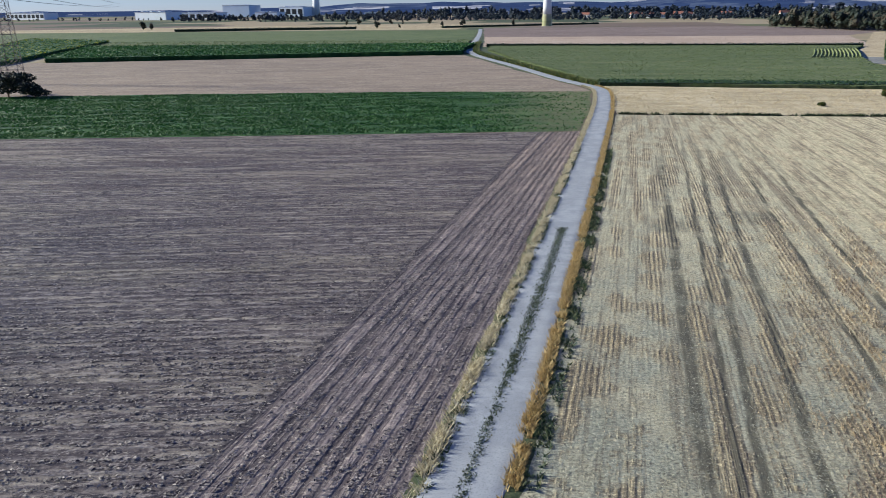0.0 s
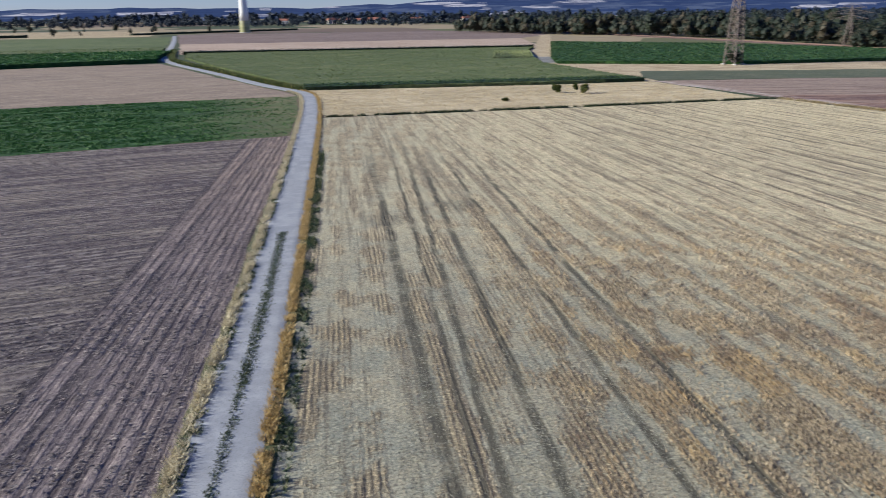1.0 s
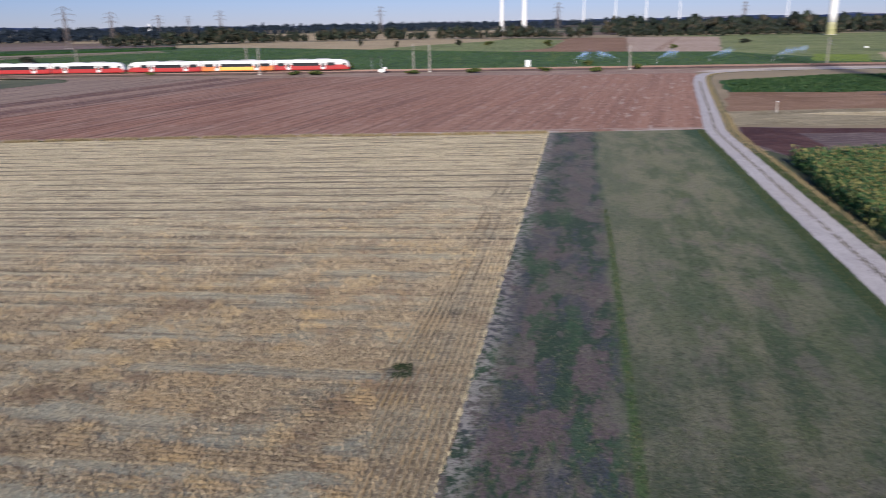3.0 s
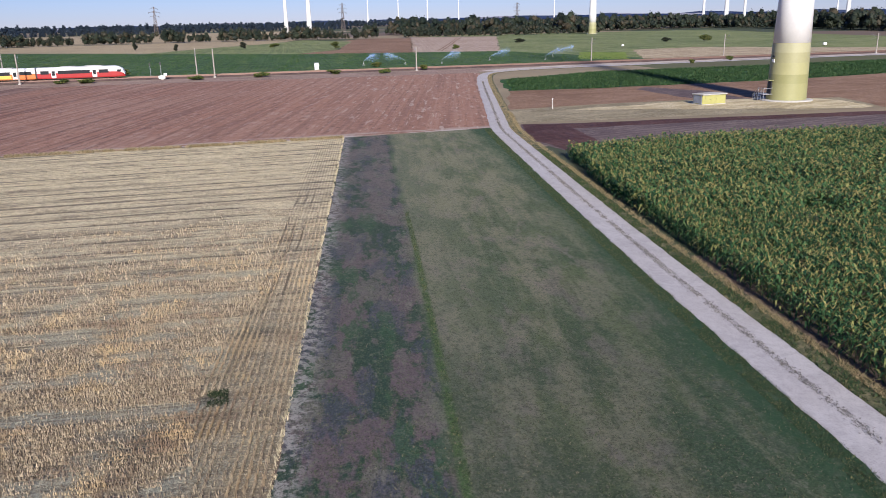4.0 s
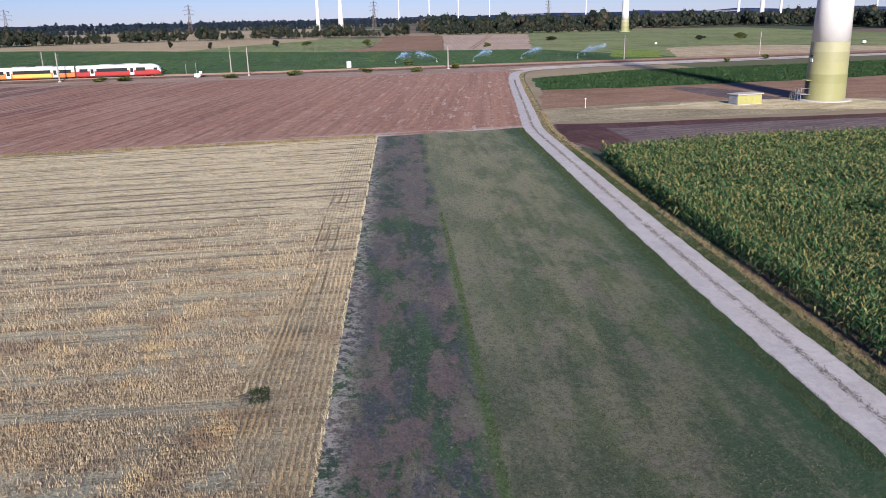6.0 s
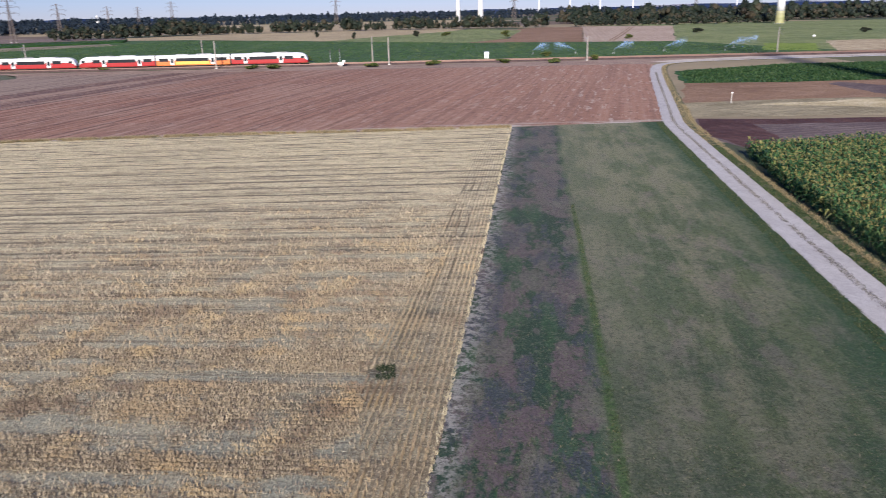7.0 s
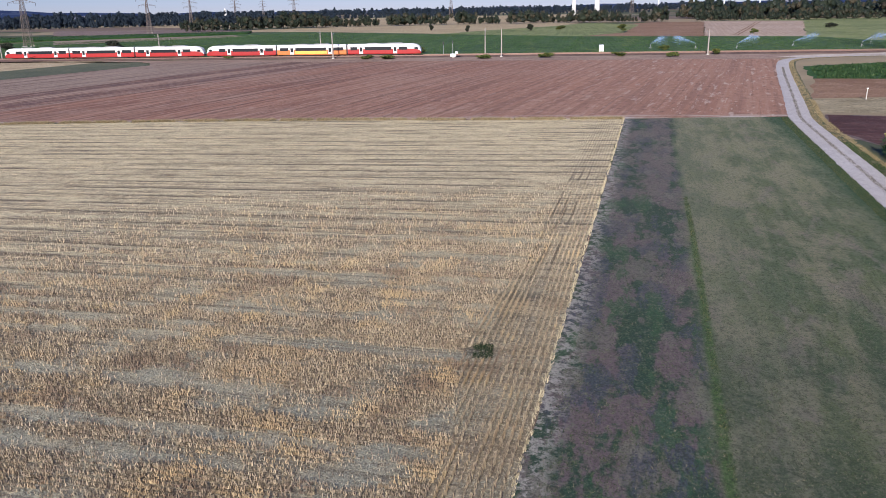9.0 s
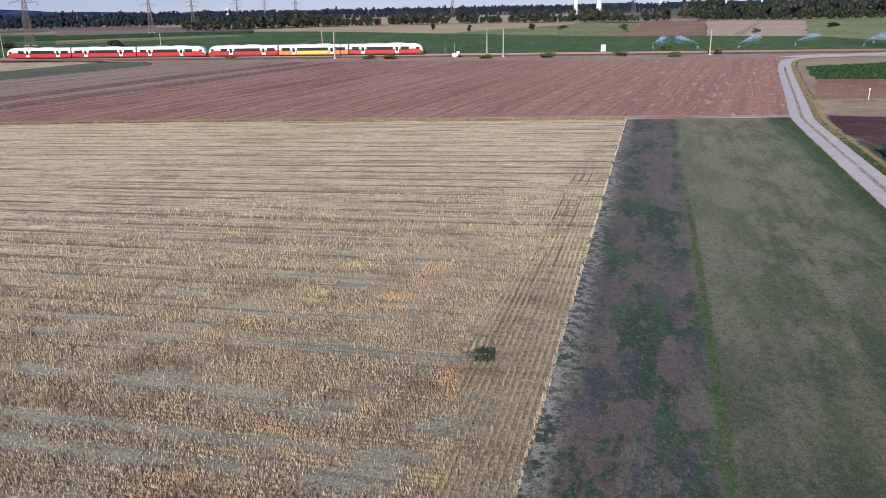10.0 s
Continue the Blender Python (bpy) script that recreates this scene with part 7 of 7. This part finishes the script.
def hills():
    """Low wooded hills that close the plain: smooth swells on a wide ring."""
    g = Nodes("haze_blue_hills", 1.0, 0.0)
    v = g.node("ShaderNodeTexVoronoi")
    v.inputs["Scale"].default_value = 1.0
    v.distance = "CHEBYCHEV"
    ang = g.math("ARCTAN2", g.x, g.y)
    g.put(g.vec(g.mul(ang, 22.0), g.mul(g.z, 0.085), 0.0), v.inputs["Vector"])
    sep = g.node("ShaderNodeSeparateColor")
    g.put(v.outputs["Color"], sep.inputs[0])
    # the blue of distance haze is put into these hill colours
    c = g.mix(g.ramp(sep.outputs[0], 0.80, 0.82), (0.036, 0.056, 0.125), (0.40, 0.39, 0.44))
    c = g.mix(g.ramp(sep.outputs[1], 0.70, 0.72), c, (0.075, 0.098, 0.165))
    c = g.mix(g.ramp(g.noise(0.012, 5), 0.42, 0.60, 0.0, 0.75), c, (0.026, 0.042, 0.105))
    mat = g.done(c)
    verts, faces, n, rows = [], [], 240, 8
    bumps = ((24, 9, 10), (8, 8, 34), (-3, 9, 36), (-18, 9, 52), (-26, 9, 44), (-36, 9, 46), (-46, 8, 46), (-54, 7, 26), (-66, 8, 6), (-100, 20, 7), (-118, 16, 9), (60, 25, 14), (110, 40, 18), (180, 60, 20))
    for i in range(n):
        az = 360.0 * i / n - 180.0
        h = 10.0 + sum(k * math.exp(-(((az - a + 180) % 360 - 180) / w) ** 2) * 0.95 for a, w, k in bumps) + 3.5 * math.sin(az * 0.9) + 2.0 * math.sin(az * 2.3 + 1)
        for j in range(rows):
            f = j / (rows - 1)
            r = 3300 + 1150 * f
            s = math.sin(f * math.pi / 2)
            verts.append((-math.sin(radians(az)) * r, math.cos(radians(az)) * r, -1.0 + (h + 1) * s + 2.0 * f * math.sin(i * 1.7 + j)))
            a, b = i * rows + j, ((i + 1) % n) * rows + j
            if j:
                faces.append((a - 1, b - 1, b, a))
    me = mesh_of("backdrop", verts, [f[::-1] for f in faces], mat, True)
    tagged(new("backdrop", me), "low wooded hills with pale fields on the horizon, tinted blue for haze", "hills", kind="structure")


def mown_rows():
    """Short pale swaths that lie side by side on the crop."""
    for k in range(13):
        x0 = 99.0 + 1.2 * k
        pts = [(x0 + 0.42 * (y - 241) + 0.0008 * (y - 241) * (288 - y), y) for y in np.linspace(241, 288, 9)]
        ob = ribbon("mown_row", pts, [(0.26, 0.62), (0.10, 0.98), (-0.10, 0.98), (-0.26, 0.62)], 1.5, GREEN_PALE, "pale mown swath lying on the green crop", 0.08, 200 + k, "crop")


def cables():
    """Sagging conductors that lead away from the pylon beyond the harvested field."""
    for k, (z0, off) in enumerate(((19.2, 8.4), (19.2, -8.4), (25.2, 6.8), (30.6, -5.0))):
        a, b = Vector((-105 + off * 0.2, 169 + off, z0)), Vector((-330 + off * 0.3, 700 + off * 0.5, 21 + k))
        e = thing("power_cable", tuple(a), "thin dark power cable hung from the pylon", "cable", "power cables")
        bm = bmesh.new()
        pts = [(b - a) * (i / 24) - Vector((0, 0, 7.0 * (i / 24) * (1 - i / 24))) for i in range(25)]
        for p, q in zip(pts, pts[1:]):
            limb(bm, p, q, 0.07, 0.07, 4)
        part("conductor", bm, DARK, e)


# ---- the place ----
hills()
railway()
turbine((122.6, -99.9), 3.55, "white wind turbine tower with a graded yellow-green foot", True, 96, True)
turbine((683, -331), 3.9, "white wind turbine tower with a green foot on the meadow")
turbine((58.5, 738), 4.6, "white wind turbine tower with a green foot in the far field")
for (x, y), r in (((1202, -82), 3.4), ((1066, -103), 3.9)):
    turbine((x, y), r, "distant white wind turbine tower", False, 90)
for x, y in ((3167, -542), (3144, -663), (3118, -778), (3702, -1080), (3547, -1514), (1611, -1059), (990, -688), (1561, -1132), (2405, -2131), (1021, -925), (1696, -1712)):
    turbine((x, y), 3.6, "far white wind turbine tower beyond the wood", False, 105)
for (x, y), turn, h, th in (((154, 190), 16, 33, 1.35), ((390, 257), 14, 33, 1.1), ((634, 308), 13, 33, 1.3), ((866, 370), 12, 33, 1.6), ((1131, 326), 12, 38, 1.8), ((1105, 405), 12, 33, 1.8), ((-105, 169), 12, 33, 0.6), ((268, 260), 30, 17, 1.0), ((1290, 110), 12, 44, 1.8), ((1330, -185), 12, 46, 1.8), ((1500, -560), 12, 46, 1.8), ((1700, 560), 12, 40, 2.0)):
    pylon((x, y), turn + 90, "tall lattice steel power pylon" if h == 33 else "lattice steel power pylon", h, 3.8 if h == 33 else 6.2 if h > 20 else 3.0, th)
for x, y, arm in ((263.6, 125.5, -1), (251.6, 60.8, 1), (266.5, 68.5, -1), (251.0, 5.6, 1), (264.8, 11.4, -1), (247.6, -58, 1), (259.5, -126, -1), (259.5, -181, -1), (271, 190, -1), (247.5, -240, 1)):
    mast((x, y), "pale concrete railway mast with a bracket", 8.6 if x > 249 else 7.6, arm)
train_unit((259.7, 107.6, 0.64), 88, "red and white electric train of three coaches", False)
train_unit((257.2, 32.2, 0.64), 88.1, "red, orange and white electric train of three coaches", True)
hut()
small_things()
sprinklers()
mown_rows()
cables()
far_buildings()
woods()
crops()
verges()
stubble()
laid_straw()
chaff()
maize()
